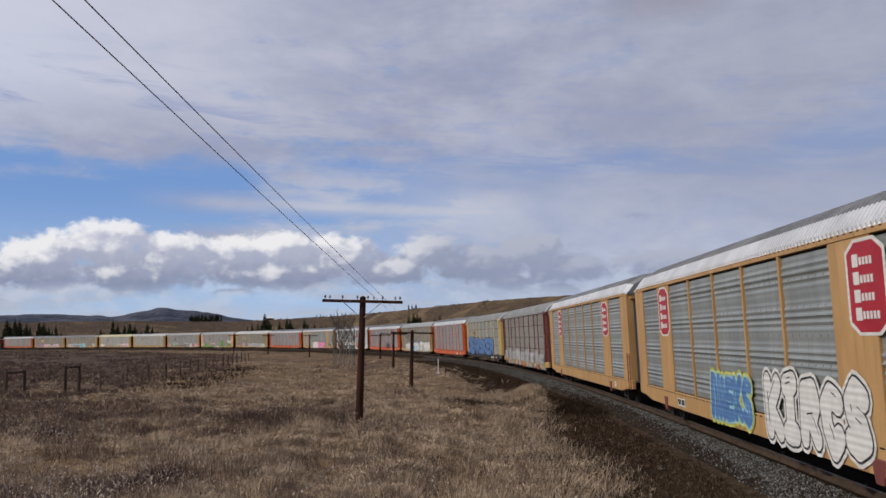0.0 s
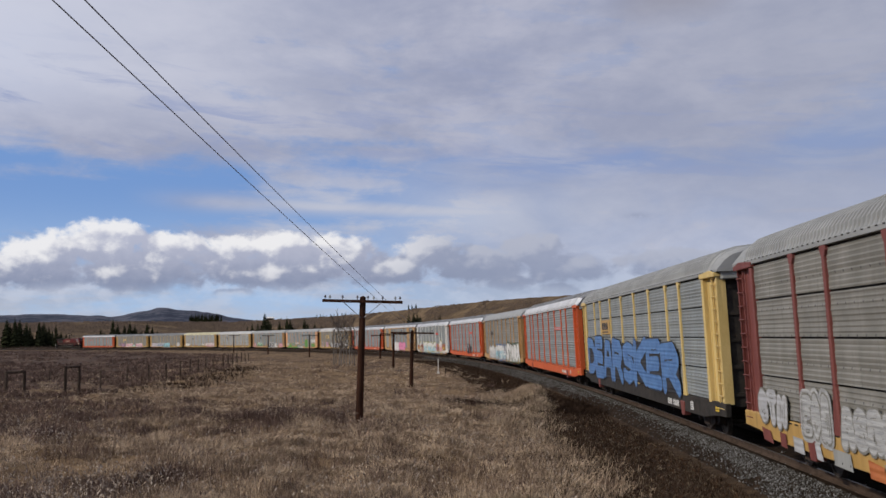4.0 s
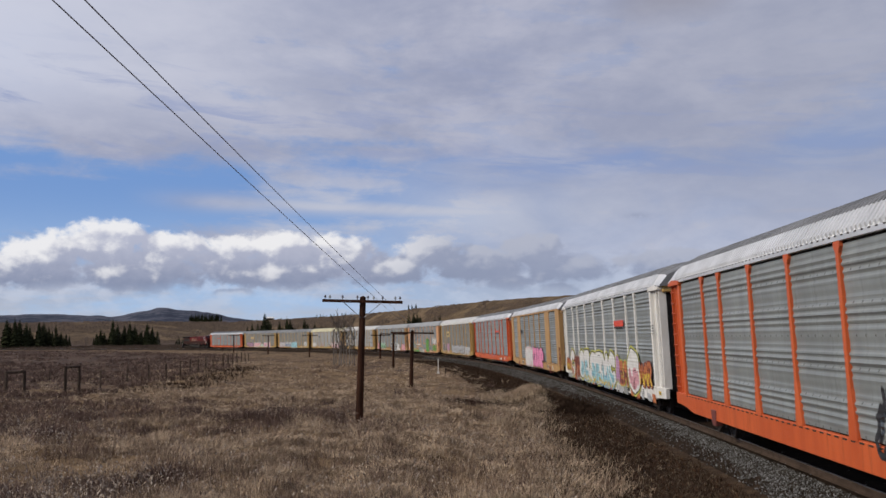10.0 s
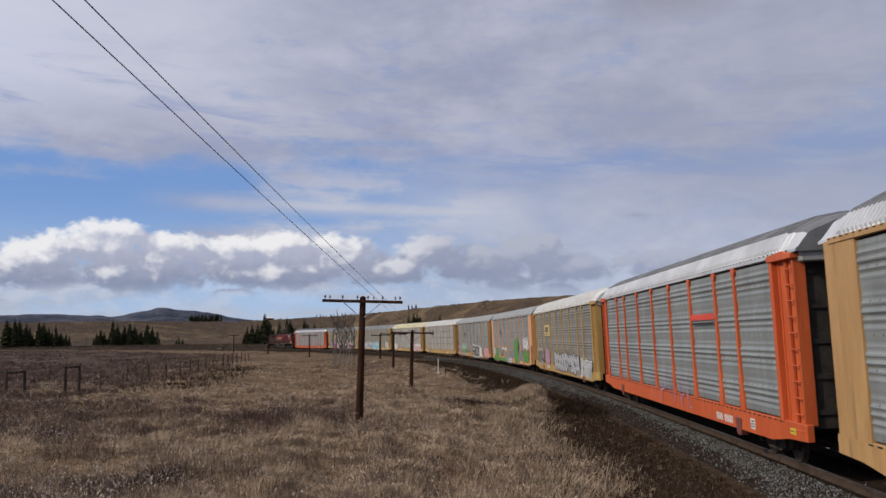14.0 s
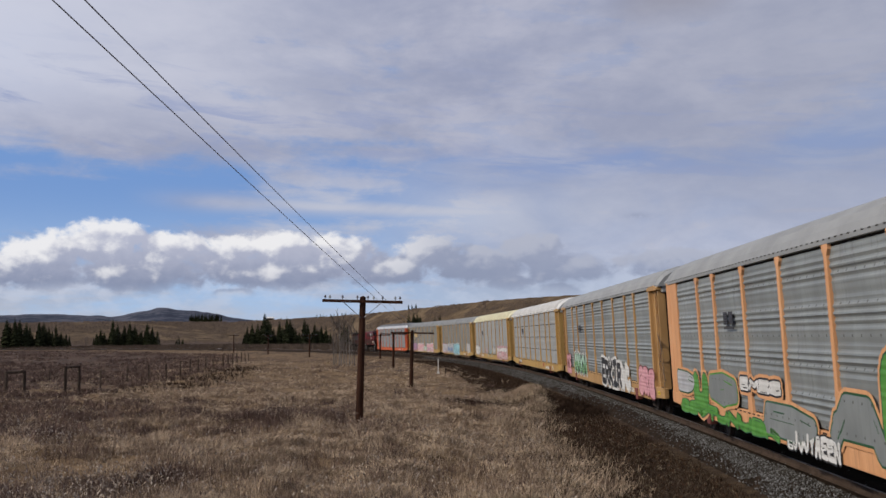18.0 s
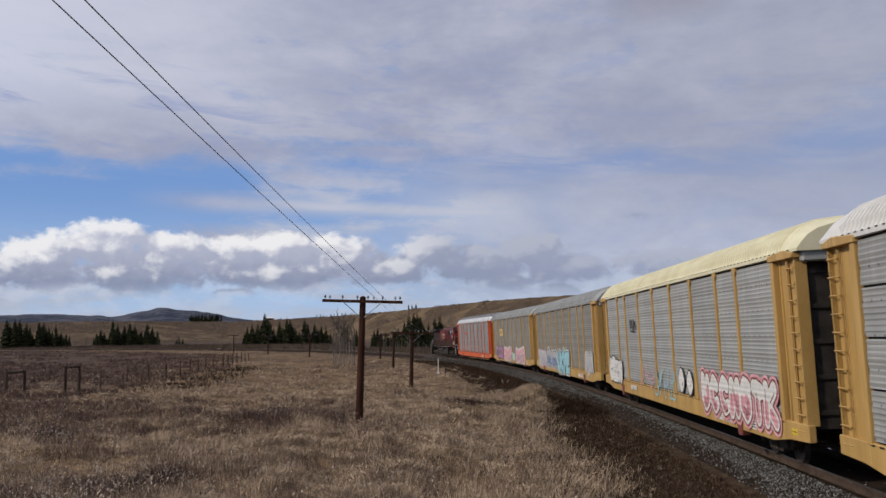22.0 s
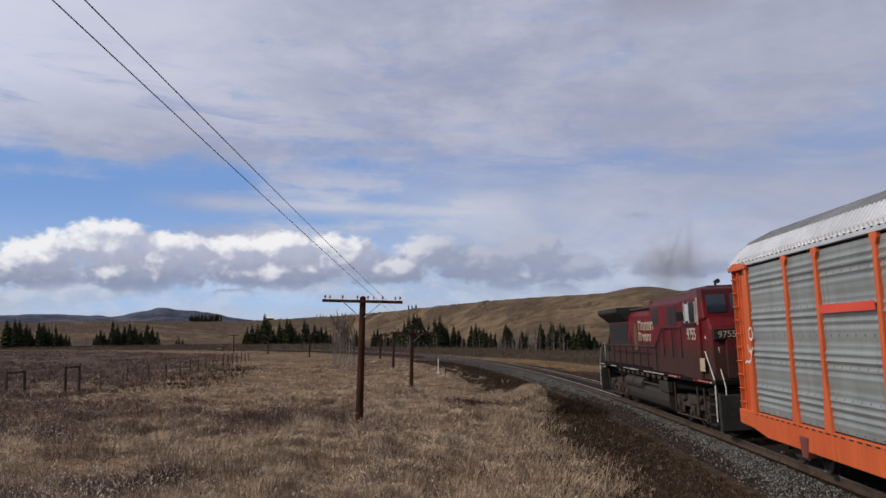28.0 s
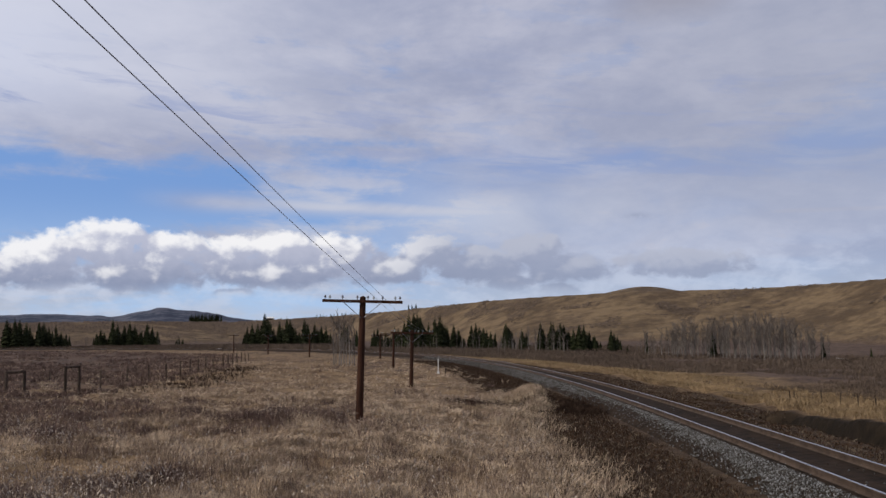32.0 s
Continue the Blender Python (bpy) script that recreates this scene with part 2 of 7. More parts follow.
wheel_steel = surface("wheel_steel", (0.04, 0.035, 0.03), (0.10, 0.085, 0.075), 4.0, 0.45, 0.6, 0.1, 40)
rail_steel = surface("rail_steel", (0.36, 0.35, 0.35), (0.50, 0.49, 0.49), 3.0, 0.28, 0.9, 0.05, 60, grime=(0.16, 0.10, 0.07), grime_at=(0.6, 0.85))
rail_rust = surface("rail_rust", (0.050, 0.036, 0.028), (0.100, 0.072, 0.056), 3.0, 0.8, 0.2, 0.15, 60, spec=0.08)
tie_wood = surface("tie_wood", (0.014, 0.011, 0.009), (0.036, 0.028, 0.022), 2.5, 0.85, 0, 0.3, 30, (4, 0.6, 1), random=0.25, spec=0.08)
pole_wood = surface("pole_wood", (0.018, 0.009, 0.006), (0.055, 0.025, 0.016), 2.0, 0.85, 0, 0.35, 25, (4, 4, 0.4), random=0.1, spec=0.08)
post_wood = surface("post_wood", (0.028, 0.020, 0.015), (0.080, 0.060, 0.046), 2.0, 0.9, 0, 0.35, 25, (4, 4, 0.5), random=0.3, spec=0.08)
glass_grey = surface("insulator_glass", (0.20, 0.22, 0.22), (0.34, 0.36, 0.36), 6, 0.2, 0.0, 0.0)
wire_metal = surface("wire_metal", (0.09, 0.09, 0.11), (0.15, 0.15, 0.17), 6, 0.5, 0.6, 0.0)


def loco_paint():
    """Dull red paint, smoked above and caked with brown road dirt below, in ragged uneven edges."""
    m = bpy.data.materials.new("loco_red")
    m.use_nodes = True
    n = Net(m.node_tree)
    p = n.add("ShaderNodeTexCoord").outputs["Object"]
    axes = n.add("ShaderNodeSeparateXYZ")
    n.put(axes.inputs[0], p)
    broad, small, fine = n.noise(p, 0.9, 6.0, 0.65), n.noise(p, 5.0, 5.0, 0.65), n.noise(p, 30.0, 3.0, 0.6)
    down = n.add("ShaderNodeVectorMath", operation="MULTIPLY")
    n.put(down.inputs[0], p)
    down.inputs[1].default_value = (1.0, 1.0, 0.08)
    runs = n.noise(down.outputs[0], 4.5, 5.0, 0.65)
    col = n.mix(n.ramp(n.sum(n.mul(broad, 0.6), n.mul(small, 0.4)), 0.36, 0.64), (0.075, 0.0030, 0.0040), (0.150, 0.0050, 0.0070))
    dust = n.ramp(n.sum(axes.outputs[2], n.mul(broad, -1.3), n.mul(small, -0.5), n.mul(runs, -0.7)), 1.05, 2.0, 1.0, 0.0)
    col = n.mix(n.mul(dust, 0.9), col, n.mix(small, (0.020, 0.010, 0.008), (0.058, 0.034, 0.026)))
    soot = n.mul(n.ramp(n.sum(axes.outputs[2], n.mul(broad, 0.9)), 4.45, 5.05), 0.7)
    col = n.mix(soot, col, (0.022, 0.012, 0.012))
    col = n.mix(n.mul(n.ramp(runs, 0.52, 0.70), 0.55), col, (0.030, 0.012, 0.011))
    col = n.mix(n.mul(n.ramp(small, 0.60, 0.72), 0.45), col, (0.035, 0.020, 0.016))
    shader = n.add("ShaderNodeBsdfPrincipled")
    n.put(shader.inputs["Base Color"], col)
    n.put(shader.inputs["Roughness"], n.sum(0.50, n.mul(dust, 0.3), n.mul(fine, 0.1)))
    shader.inputs["Specular IOR Level"].default_value = 0.22
    b = n.add("ShaderNodeBump")
    b.inputs["Strength"].default_value, b.inputs["Distance"].default_value = 0.08, 0.02
    n.put(b.inputs["Height"], n.sum(small, n.mul(fine, 0.4)))
    n.put(shader.inputs["Normal"], b.outputs[0])
    n.put(n.add("ShaderNodeOutputMaterial").inputs[0], shader.outputs[0])
    return m


loco_red = loco_paint()
loco_soot = surface("sooty_black", (0.005, 0.005, 0.005), (0.012, 0.010, 0.009), 2.0, 0.9, 0, 0.1, 40, spec=0.08)
loco_black = surface("loco_black", (0.008, 0.0075, 0.007), (0.022, 0.019, 0.017), 2.0, 0.65, 0, 0.1, 40, grime=(0.055, 0.042, 0.034))
tank_dust = surface("dusty_tank", (0.012, 0.010, 0.008), (0.034, 0.027, 0.022), 1.5, 0.75, 0, 0.15, 30, grime=(0.075, 0.060, 0.048))
loco_white = surface("loco_white", (0.44, 0.42, 0.38), (0.58, 0.56, 0.52), 3.0, 0.5, 0, 0.0, 40, grime=(0.36, 0.30, 0.25))
stripe_worn = surface("worn_stripe", (0.24, 0.22, 0.19), (0.48, 0.46, 0.42), 1.2, 0.5, 0, 0.0, 40, grime=(0.10, 0.075, 0.06), grime_at=(0.46, 0.62))
loco_gold = surface("loco_gold", (0.085, 0.036, 0.012), (0.150, 0.070, 0.020), 3.0, 0.5, 0, 0.0)
loco_cream = surface("loco_cream", (0.36, 0.28, 0.20), (0.46, 0.38, 0.28), 3.0, 0.6, 0, 0.0)
cab_glass = surface("cab_glass", (0.010, 0.014, 0.020), (0.016, 0.022, 0.030), 2.0, 0.08, 0, 0.0, spec=0.8)
sign_red = surface("sign_red", (0.300, 0.009, 0.020), (0.380, 0.017, 0.030), 1.5, 0.5, 0, 0.0, grime=(0.36, 0.05, 0.05))
sign_orange = surface("sign_orange_red", (0.55, 0.05, 0.03), (0.66, 0.08, 0.04), 1.5, 0.5, 0, 0.0)
mark_white = surface("mark_white", (0.565, 0.565, 0.548), (0.684, 0.684, 0.668), 2.5, 0.5, 0, 0.0, grime=(0.45, 0.43, 0.40), grime_at=(0.6, 0.85), ribs=0.26)
mark_black = surface("mark_black", (0.016, 0.016, 0.018), (0.035, 0.035, 0.038), 2.5, 0.5, 0, 0.0, ribs=0.26)
mark_blue = surface("mark_blue", (0.055, 0.135, 0.330), (0.105, 0.225, 0.460), 2.0, 0.5, 0, 0.0, grime=(0.07, 0.13, 0.30), ribs=0.26)
mark_sky = surface("mark_pale_blue", (0.22, 0.46, 0.54), (0.33, 0.58, 0.64), 2.0, 0.5, 0, 0.0, grime=(0.40, 0.48, 0.50), ribs=0.26)
mark_pink = surface("mark_pink", (0.68, 0.20, 0.38), (0.78, 0.30, 0.48), 2.0, 0.5, 0, 0.0, ribs=0.26)
mark_rose = surface("mark_rose", (0.55, 0.25, 0.29), (0.66, 0.36, 0.40), 2.0, 0.5, 0, 0.0, grime=(0.45, 0.30, 0.30), ribs=0.26)
mark_green = surface("mark_green", (0.06, 0.22, 0.035), (0.11, 0.32, 0.06), 2.0, 0.5, 0, 0.0, grime=(0.05, 0.12, 0.04), ribs=0.26)
mark_mint = surface("mark_mint", (0.30, 0.50, 0.38), (0.42, 0.60, 0.48), 2.0, 0.5, 0, 0.0, ribs=0.26)
mark_dkgreen = surface("mark_dark_green", (0.02, 0.075, 0.035), (0.04, 0.12, 0.06), 2.0, 0.5, 0, 0.0, ribs=0.26)
mark_mauve = surface("mark_mauve", (0.35, 0.19, 0.33), (0.45, 0.27, 0.42), 2.0, 0.5, 0, 0.0, ribs=0.26)
mark_rust = surface("mark_rust", (0.36, 0.10, 0.035), (0.48, 0.17, 0.06), 2.0, 0.5, 0, 0.0, ribs=0.26)
mark_faded = surface("mark_faded", (0.26, 0.27, 0.28), (0.46, 0.47, 0.47), 2.5, 0.6, 0, 0.0, 40, (0.6, 1, 9), grime=(0.16, 0.145, 0.13), grime_at=(0.52, 0.66), ribs=0.26)
mark_yellow = surface("mark_yellow", (0.55, 0.38, 0.03), (0.66, 0.48, 0.06), 3.0, 0.5, 0, 0.0, grime=(0.35, 0.22, 0.06))
mark_lime = surface("mark_lime", (0.40, 0.40, 0.07), (0.52, 0.52, 0.12), 2.0, 0.5, 0, 0.0, ribs=0.26)
mark_grey = surface("mark_grey", (0.34, 0.35, 0.37), (0.46, 0.47, 0.49), 2.0, 0.5, 0, 0.0, ribs=0.26)
needle = surface("spruce_needles", (0.010, 0.014, 0.006), (0.030, 0.034, 0.015), 0.8, 0.85, 0, 0.0, 6, random=0.3, spec=0.08)
bark = surface("bark", (0.05, 0.04, 0.032), (0.11, 0.09, 0.075), 3.0, 0.9, 0, 0.2, 20, spec=0.08)
aspen_bark = surface("aspen_bark", (0.105, 0.094, 0.085), (0.220, 0.200, 0.180), 2.0, 0.85, 0, 0.1, 12, (3, 3, 1), (0.06, 0.05, 0.04), (0.6, 0.72), random=0.2, spec=0.08)
twig = surface("twig", (0.054, 0.040, 0.031), (0.135, 0.102, 0.078), 0.3, 0.9, 0, 0.0, 3, world_space=True)
twig_grey = surface("aspen_twigs", (0.078, 0.064, 0.055), (0.165, 0.140, 0.122), 0.3, 0.9, 0, 0.0, 3, world_space=True)
grass_straw = surface("straw_grass", (0.140, 0.098, 0.070), (0.570, 0.450, 0.325), 1.1, 0.8, 0, 0.0, 7, world_space=True, grime=(0.15, 0.085, 0.055), grime_at=(0.55, 0.72))
grass_brown = surface("brown_weeds", (0.048, 0.032, 0.028), (0.185, 0.128, 0.105), 0.7, 0.9, 0, 0.0, 5, world_space=True)
grass_gold = surface("golden_grass", (0.115, 0.080, 0.046), (0.34, 0.245, 0.140), 0.3, 0.8, 0, 0.0, 5, world_space=True, grime=(0.17, 0.10, 0.06), grime_at=(0.58, 0.76))
litter = surface("dirt_litter", (0.050, 0.030, 0.022), (0.125, 0.078, 0.055), 1.2, 0.9, 0, 0.0, 10, world_space=True)
gravel_dark = surface("grimy_gravel", (0.011, 0.008, 0.006), (0.034, 0.023, 0.016), 2.5, 0.9, 0, 0.5, 22, world_space=True)
soil_dark = surface("dark_litter", (0.017, 0.011, 0.008), (0.050, 0.032, 0.022), 1.2, 0.9, 0, 0.0, 10, world_space=True)
ice_pale = surface("river_ice", (0.40, 0.40, 0.38), (0.62, 0.62, 0.60), 0.05, 0.7, 0, 0.1, 1.0, world_space=True)
roof_white = surface("house_roof", (0.62, 0.62, 0.62), (0.74, 0.74, 0.74), 0.5, 0.6, 0, 0.0, 4)


def pieces(name, colours, rough=0.85):
    """A material whose colour changes from piece to piece of a joined mesh."""
    m = bpy.data.materials.new(name)
    m.use_nodes = True
    n = Net(m.node_tree)
    chance = n.add("ShaderNodeNewGeometry").outputs["Random Per Island"]
    ramp = n.add("ShaderNodeValToRGB")
    n.put(ramp.inputs[0], chance)
    for i, c in enumerate(colours):
        at = i / (len(colours) - 1)
        e = ramp.color_ramp.elements[0 if i == 0 else 1] if i in (0, len(colours) - 1) else ramp.color_ramp.elements.new(at)
        if i == len(colours) - 1:
            e = ramp.color_ramp.elements[-1]
        e.position, e.color = at, (*c, 1)
    shader = n.add("ShaderNodeBsdfPrincipled")
    n.put(shader.inputs["Base Color"], ramp.outputs[0])
    shader.inputs["Roughness"].default_value, shader.inputs["Specular IOR Level"].default_value = rough, 0.08
    n.put(n.add("ShaderNodeOutputMaterial").inputs[0], shader.outputs[0])
    return m


stone_mix = pieces("mixed_ballast_stones", ((0.020, 0.016, 0.012), (0.045, 0.038, 0.030), (0.070, 0.068, 0.064), (0.120, 0.121, 0.122), (0.25, 0.252, 0.255)))
litter_mix = pieces("mixed_litter", ((0.013, 0.008, 0.005), (0.030, 0.018, 0.011), (0.054, 0.032, 0.019), (0.085, 0.044, 0.024), (0.066, 0.050, 0.034), (0.25, 0.20, 0.14)))
seed_mix = pieces("mixed_seed_heads", ((0.14, 0.10, 0.08), (0.24, 0.19, 0.15), (0.48, 0.42, 0.36)))


def smoke_material():
    m = bpy.data.materials.new("exhaust_smoke")
    m.use_nodes = True
    n = Net(m.node_tree)
    hold = n.add("ShaderNodeMixShader")
    soot = n.add("ShaderNodeBsdfDiffuse")
    soot.inputs[0].default_value = (0.13, 0.105, 0.09, 1)
    core = n.add("ShaderNodeAttribute", attribute_name="core").outputs["Fac"]
    swirl = n.noise(n.add("ShaderNodeTexCoord").outputs["Object"], 0.8, 4.0, 0.55)
    n.put(hold.inputs[0], n.mul(core, n.ramp(swirl, 0.25, 0.7, 0.35, 1.0), 0.19))
    n.put(hold.inputs[1], n.add("ShaderNodeBsdfTransparent").outputs[0])
    n.put(hold.inputs[2], soot.outputs[0])
    n.put(n.add("ShaderNodeOutputMaterial").inputs[0], hold.outputs[0])
    return m


smoke = smoke_material()

# ---- mesh helpers ----


def mesh_of(name, verts, faces, smooth=False):
    me = bpy.data.meshes.new(name)
    me.from_pydata([tuple(v) for v in verts], [], [tuple(f) for f in faces])
    me.validate()
    if smooth:
        me.shade_smooth()
    return me


def mesh_fast(name, verts, tris):
    """A mesh of triangles from arrays."""
    me = bpy.data.meshes.new(name)
    verts, tris = np.asarray(verts, np.float32), np.asarray(tris, np.int32)
    me.vertices.add(len(verts))
    me.vertices.foreach_set("co", verts.ravel())
    me.loops.add(tris.size)
    me.loops.foreach_set("vertex_index", tris.ravel())
    me.polygons.add(len(tris))
    me.polygons.foreach_set("loop_start", np.arange(0, tris.size, 3, dtype=np.int32))
    me.polygons.foreach_set("loop_total", np.full(len(tris), 3, np.int32))
    me.update()
    return me


def box(bm, x0, x1, y0, y1, z0, z1):
    v = [bm.verts.new((x, y, z)) for x in (x0, x1) for y in (y0, y1) for z in (z0, z1)]
    for f in ((0, 1, 3, 2), (4, 6, 7, 5), (0, 4, 5, 1), (2, 3, 7, 6), (0, 2, 6, 4), (1, 5, 7, 3)):
        bm.faces.new([v[i] for i in f])


def prism(bm, outline, y0, y1):
    """An outline in x and z, drawn through from y0 to y1."""
    a = [bm.verts.new((x, y0, z)) for x, z in outline]
    b = [bm.verts.new((x, y1, z)) for x, z in outline]
    k = len(outline)
    bm.faces.new(a)
    bm.faces.new(b[::-1])
    for i in range(k):
        bm.faces.new((a[i], b[i], b[(i + 1) % k], a[(i + 1) % k]))


def extrude_x(bm, outline, x0, x1):
    """An outline in y and z, drawn along x."""
    a = [bm.verts.new((x0, y, z)) for y, z in outline]
    b = [bm.verts.new((x1, y, z)) for y, z in outline]
    k = len(outline)
    bm.faces.new(a)
    bm.faces.new(b[::-1])
    for i in range(k):
        bm.faces.new((a[i], b[i], b[(i + 1) % k], a[(i + 1) % k]))


def tube(bm, a, b, r0, r1=None, sides=8, caps=True):
    a, b = Vector(a), Vector(b)
    r1 = r0 if r1 is None else r1
    q = (b - a).to_track_quat("Z", "Y")
    rings = []
    for p, r in ((a, r0), (b, r1)):
        rings.append([bm.verts.new(p + q @ Vector((r * math.cos(t), r * math.sin(t), 0))) for t in (math.tau * i / sides for i in range(sides))])
    for i in range(sides):
        j = (i + 1) % sides
        bm.faces.new((rings[0][i], rings[0][j], rings[1][j], rings[1][i]))
    if caps:
        bm.faces.new(rings[0][::-1])
        bm.faces.new(rings[1])


def soften(bm, width, segments=1):
    bmesh.ops.recalc_face_normals(bm, faces=bm.faces)
    bmesh.ops.bevel(bm, geom=list(bm.edges), offset=width, segments=segments, affect="EDGES", clamp_overlap=True)


def finish(bm, name):
    bmesh.ops.recalc_face_normals(bm, faces=bm.faces)
    me = bpy.data.meshes.new(name)
    bm.to_mesh(me)
    bm.free()
    return me


KEPT = {}


def shared(key, make):
    """The mesh kept under key, built by make(bm) the first time."""
    if key not in KEPT:
        bm = bmesh.new()
        make(bm)
        me = finish(bm, key if isinstance(key, str) else key[0])
        me.materials.append(None)
        KEPT[key] = me
    return KEPT[key]


def part(name, mesh, material, parent, label="", at=None):
    """Links a mesh (or a bmesh) as one part under a thing or part; its material sits on the object, so that alike parts share a mesh."""
    if isinstance(mesh, bmesh.types.BMesh):
        mesh = finish(mesh, name)
    if not mesh.materials:
        mesh.materials.append(None)
    ob = new(name, mesh)
    ob.material_slots[0].link = "OBJECT"
    ob.material_slots[0].material = material
    ob.parent = parent
    if at is not None:
        ob.matrix_local = at
    if label:
        tagged(ob, label)
    return ob


# ---- the line of the track ----
STEP = 0.5
LINE_S = np.arange(-700.0, 760.0, STEP)
_k = np.clip(LINE_S, -60.0, 430.0)
LINE_K = 0.0014516 + 1.15635e-5 * _k - 3.07407e-8 * _k * _k
LINE_K[LINE_S < -75] = 0.0
_zero = int(np.searchsorted(LINE_S, 0.0))
LINE_TH = np.concatenate([[0], np.cumsum((LINE_K[1:] + LINE_K[:-1]) / 2 * STEP)])
LINE_TH += 1.589477 - LINE_TH[_zero]
_mid = (LINE_TH[1:] + LINE_TH[:-1]) / 2
LINE_X = np.concatenate([[0], np.cumsum(np.cos(_mid) * STEP)])
LINE_Y = np.concatenate([[0], np.cumsum(np.sin(_mid) * STEP)])
LINE_X += 58.59 * math.sin(0.163994) - LINE_X[_zero]
LINE_Y += 58.59 * math.cos(0.163994) - LINE_Y[_zero]
BANK = 0.035
SLACK = {0: 0.38, 1: 0.25, 2: 0.42, 3: 0.25, 4: 0.25, 5: 0.2, 6: 0.2, 7: 0.1, 12: 0.35, 13: 0.4, 14: 0.42, 15: 0.6, 16: 0.9, 17: 1.0}
SPEED, FIRST, CAR = 17.8215, -46.62, 28.65


def on_line(s):
    return np.interp(s, LINE_S, LINE_X), np.interp(s, LINE_S, LINE_Y), np.interp(s, LINE_S, LINE_TH)


def beside(s, off, z):
    """A point at s along the track, off metres to its left and z over the rails, in the canted plane."""
    x, y, th = on_line(s)
    o, h = off * math.cos(BANK) + z * math.sin(BANK), z * math.cos(BANK) - off * math.sin(BANK)
    return x - o * np.sin(th), y + o * np.cos(th), h + 0 * x


_pick = slice(0, None, 6)


def to_line(X, Y):
    """For arrays of places: how far along the track and how far to its left."""
    px, py, ps, pt = LINE_X[_pick], LINE_Y[_pick], LINE_S[_pick], LINE_TH[_pick]
    X, Y = np.atleast_1d(X).astype(float), np.atleast_1d(Y).astype(float)
    s, off = np.empty(len(X)), np.empty(len(X))
    for a in range(0, len(X), 4000):
        x, y = X[a:a + 4000], Y[a:a + 4000]
        i = np.argmin((x[:, None] - px) ** 2 + (y[:, None] - py) ** 2, axis=1)
        dx, dy = x - px[i], y - py[i]
        s[a:a + 4000] = ps[i] + dx * np.cos(pt[i]) + dy * np.sin(pt[i])
        off[a:a + 4000] = -dx * np.sin(pt[i]) + dy * np.cos(pt[i])
    return s, off


def blend(x, a, b):
    t = np.clip((x - a) / (b - a), 0, 1)
    return t * t * (3 - 2 * t)


_rng = np.random.default_rng(5)
_table = _rng.random((64, 64))


def lumps(x, y, size):
    """Smooth value noise, -1 to 1."""
    x, y = x / size, y / size
    i, j = np.floor(x).astype(int), np.floor(y).astype(int)
    fx, fy = blend(x - i, 0, 1), blend(y - j, 0, 1)
    t = lambda a, b: _table[a % 64, b % 64]
    return 2 * ((t(i, j) * (1 - fx) + t(i + 1, j) * fx) * (1 - fy) + (t(i, j + 1) * (1 - fx) + t(i + 1, j + 1) * fx) * fy) - 1


# ---- ground: one sheet out to the hills ----
# azimuth (radians), rise of the bench's edge over the horizon (radians)
EDGE_AZ = np.array([-0.60, -0.45, -0.345, -0.23, -0.138, -0.052, 0.047, 0.095, 0.132, 0.21, 0.25, 0.335, 0.40, 0.45, 0.60, 0.9])
EDGE_UP = np.array([0.017, 0.0190, 0.0200, 0.0185, 0.0225, 0.0290, 0.0385, 0.0415, 0.0430, 0.0450, 0.0453, 0.0462, 0.0490, 0.0520, 0.058, 0.058])
FAR_AZ = np.array([-0.70, -0.45, -0.40, -0.347, -0.32, -0.302, -0.267, -0.209, -0.14, 0.0])
FAR_UP = np.array([0.020, 0.0275, 0.0290, 0.0250, 0.030, 0.0345, 0.0315, 0.0215, 0.010, 0.0])
BENCH = 38.0


def gully_at(s, d):
    """The washed-out hollow beyond the track, 0 to 1: a lens that closes up along the line."""
    far = 8.5 + 0.12 * np.clip(-5.0 - s, 0.0, 22.0)
    return blend(d, 6.4, 7.6) * (1 - blend(d, far, far + 1.1)) * blend(s, -60.0, -40.0) * (1 - blend(s, -9.0, -2.5))


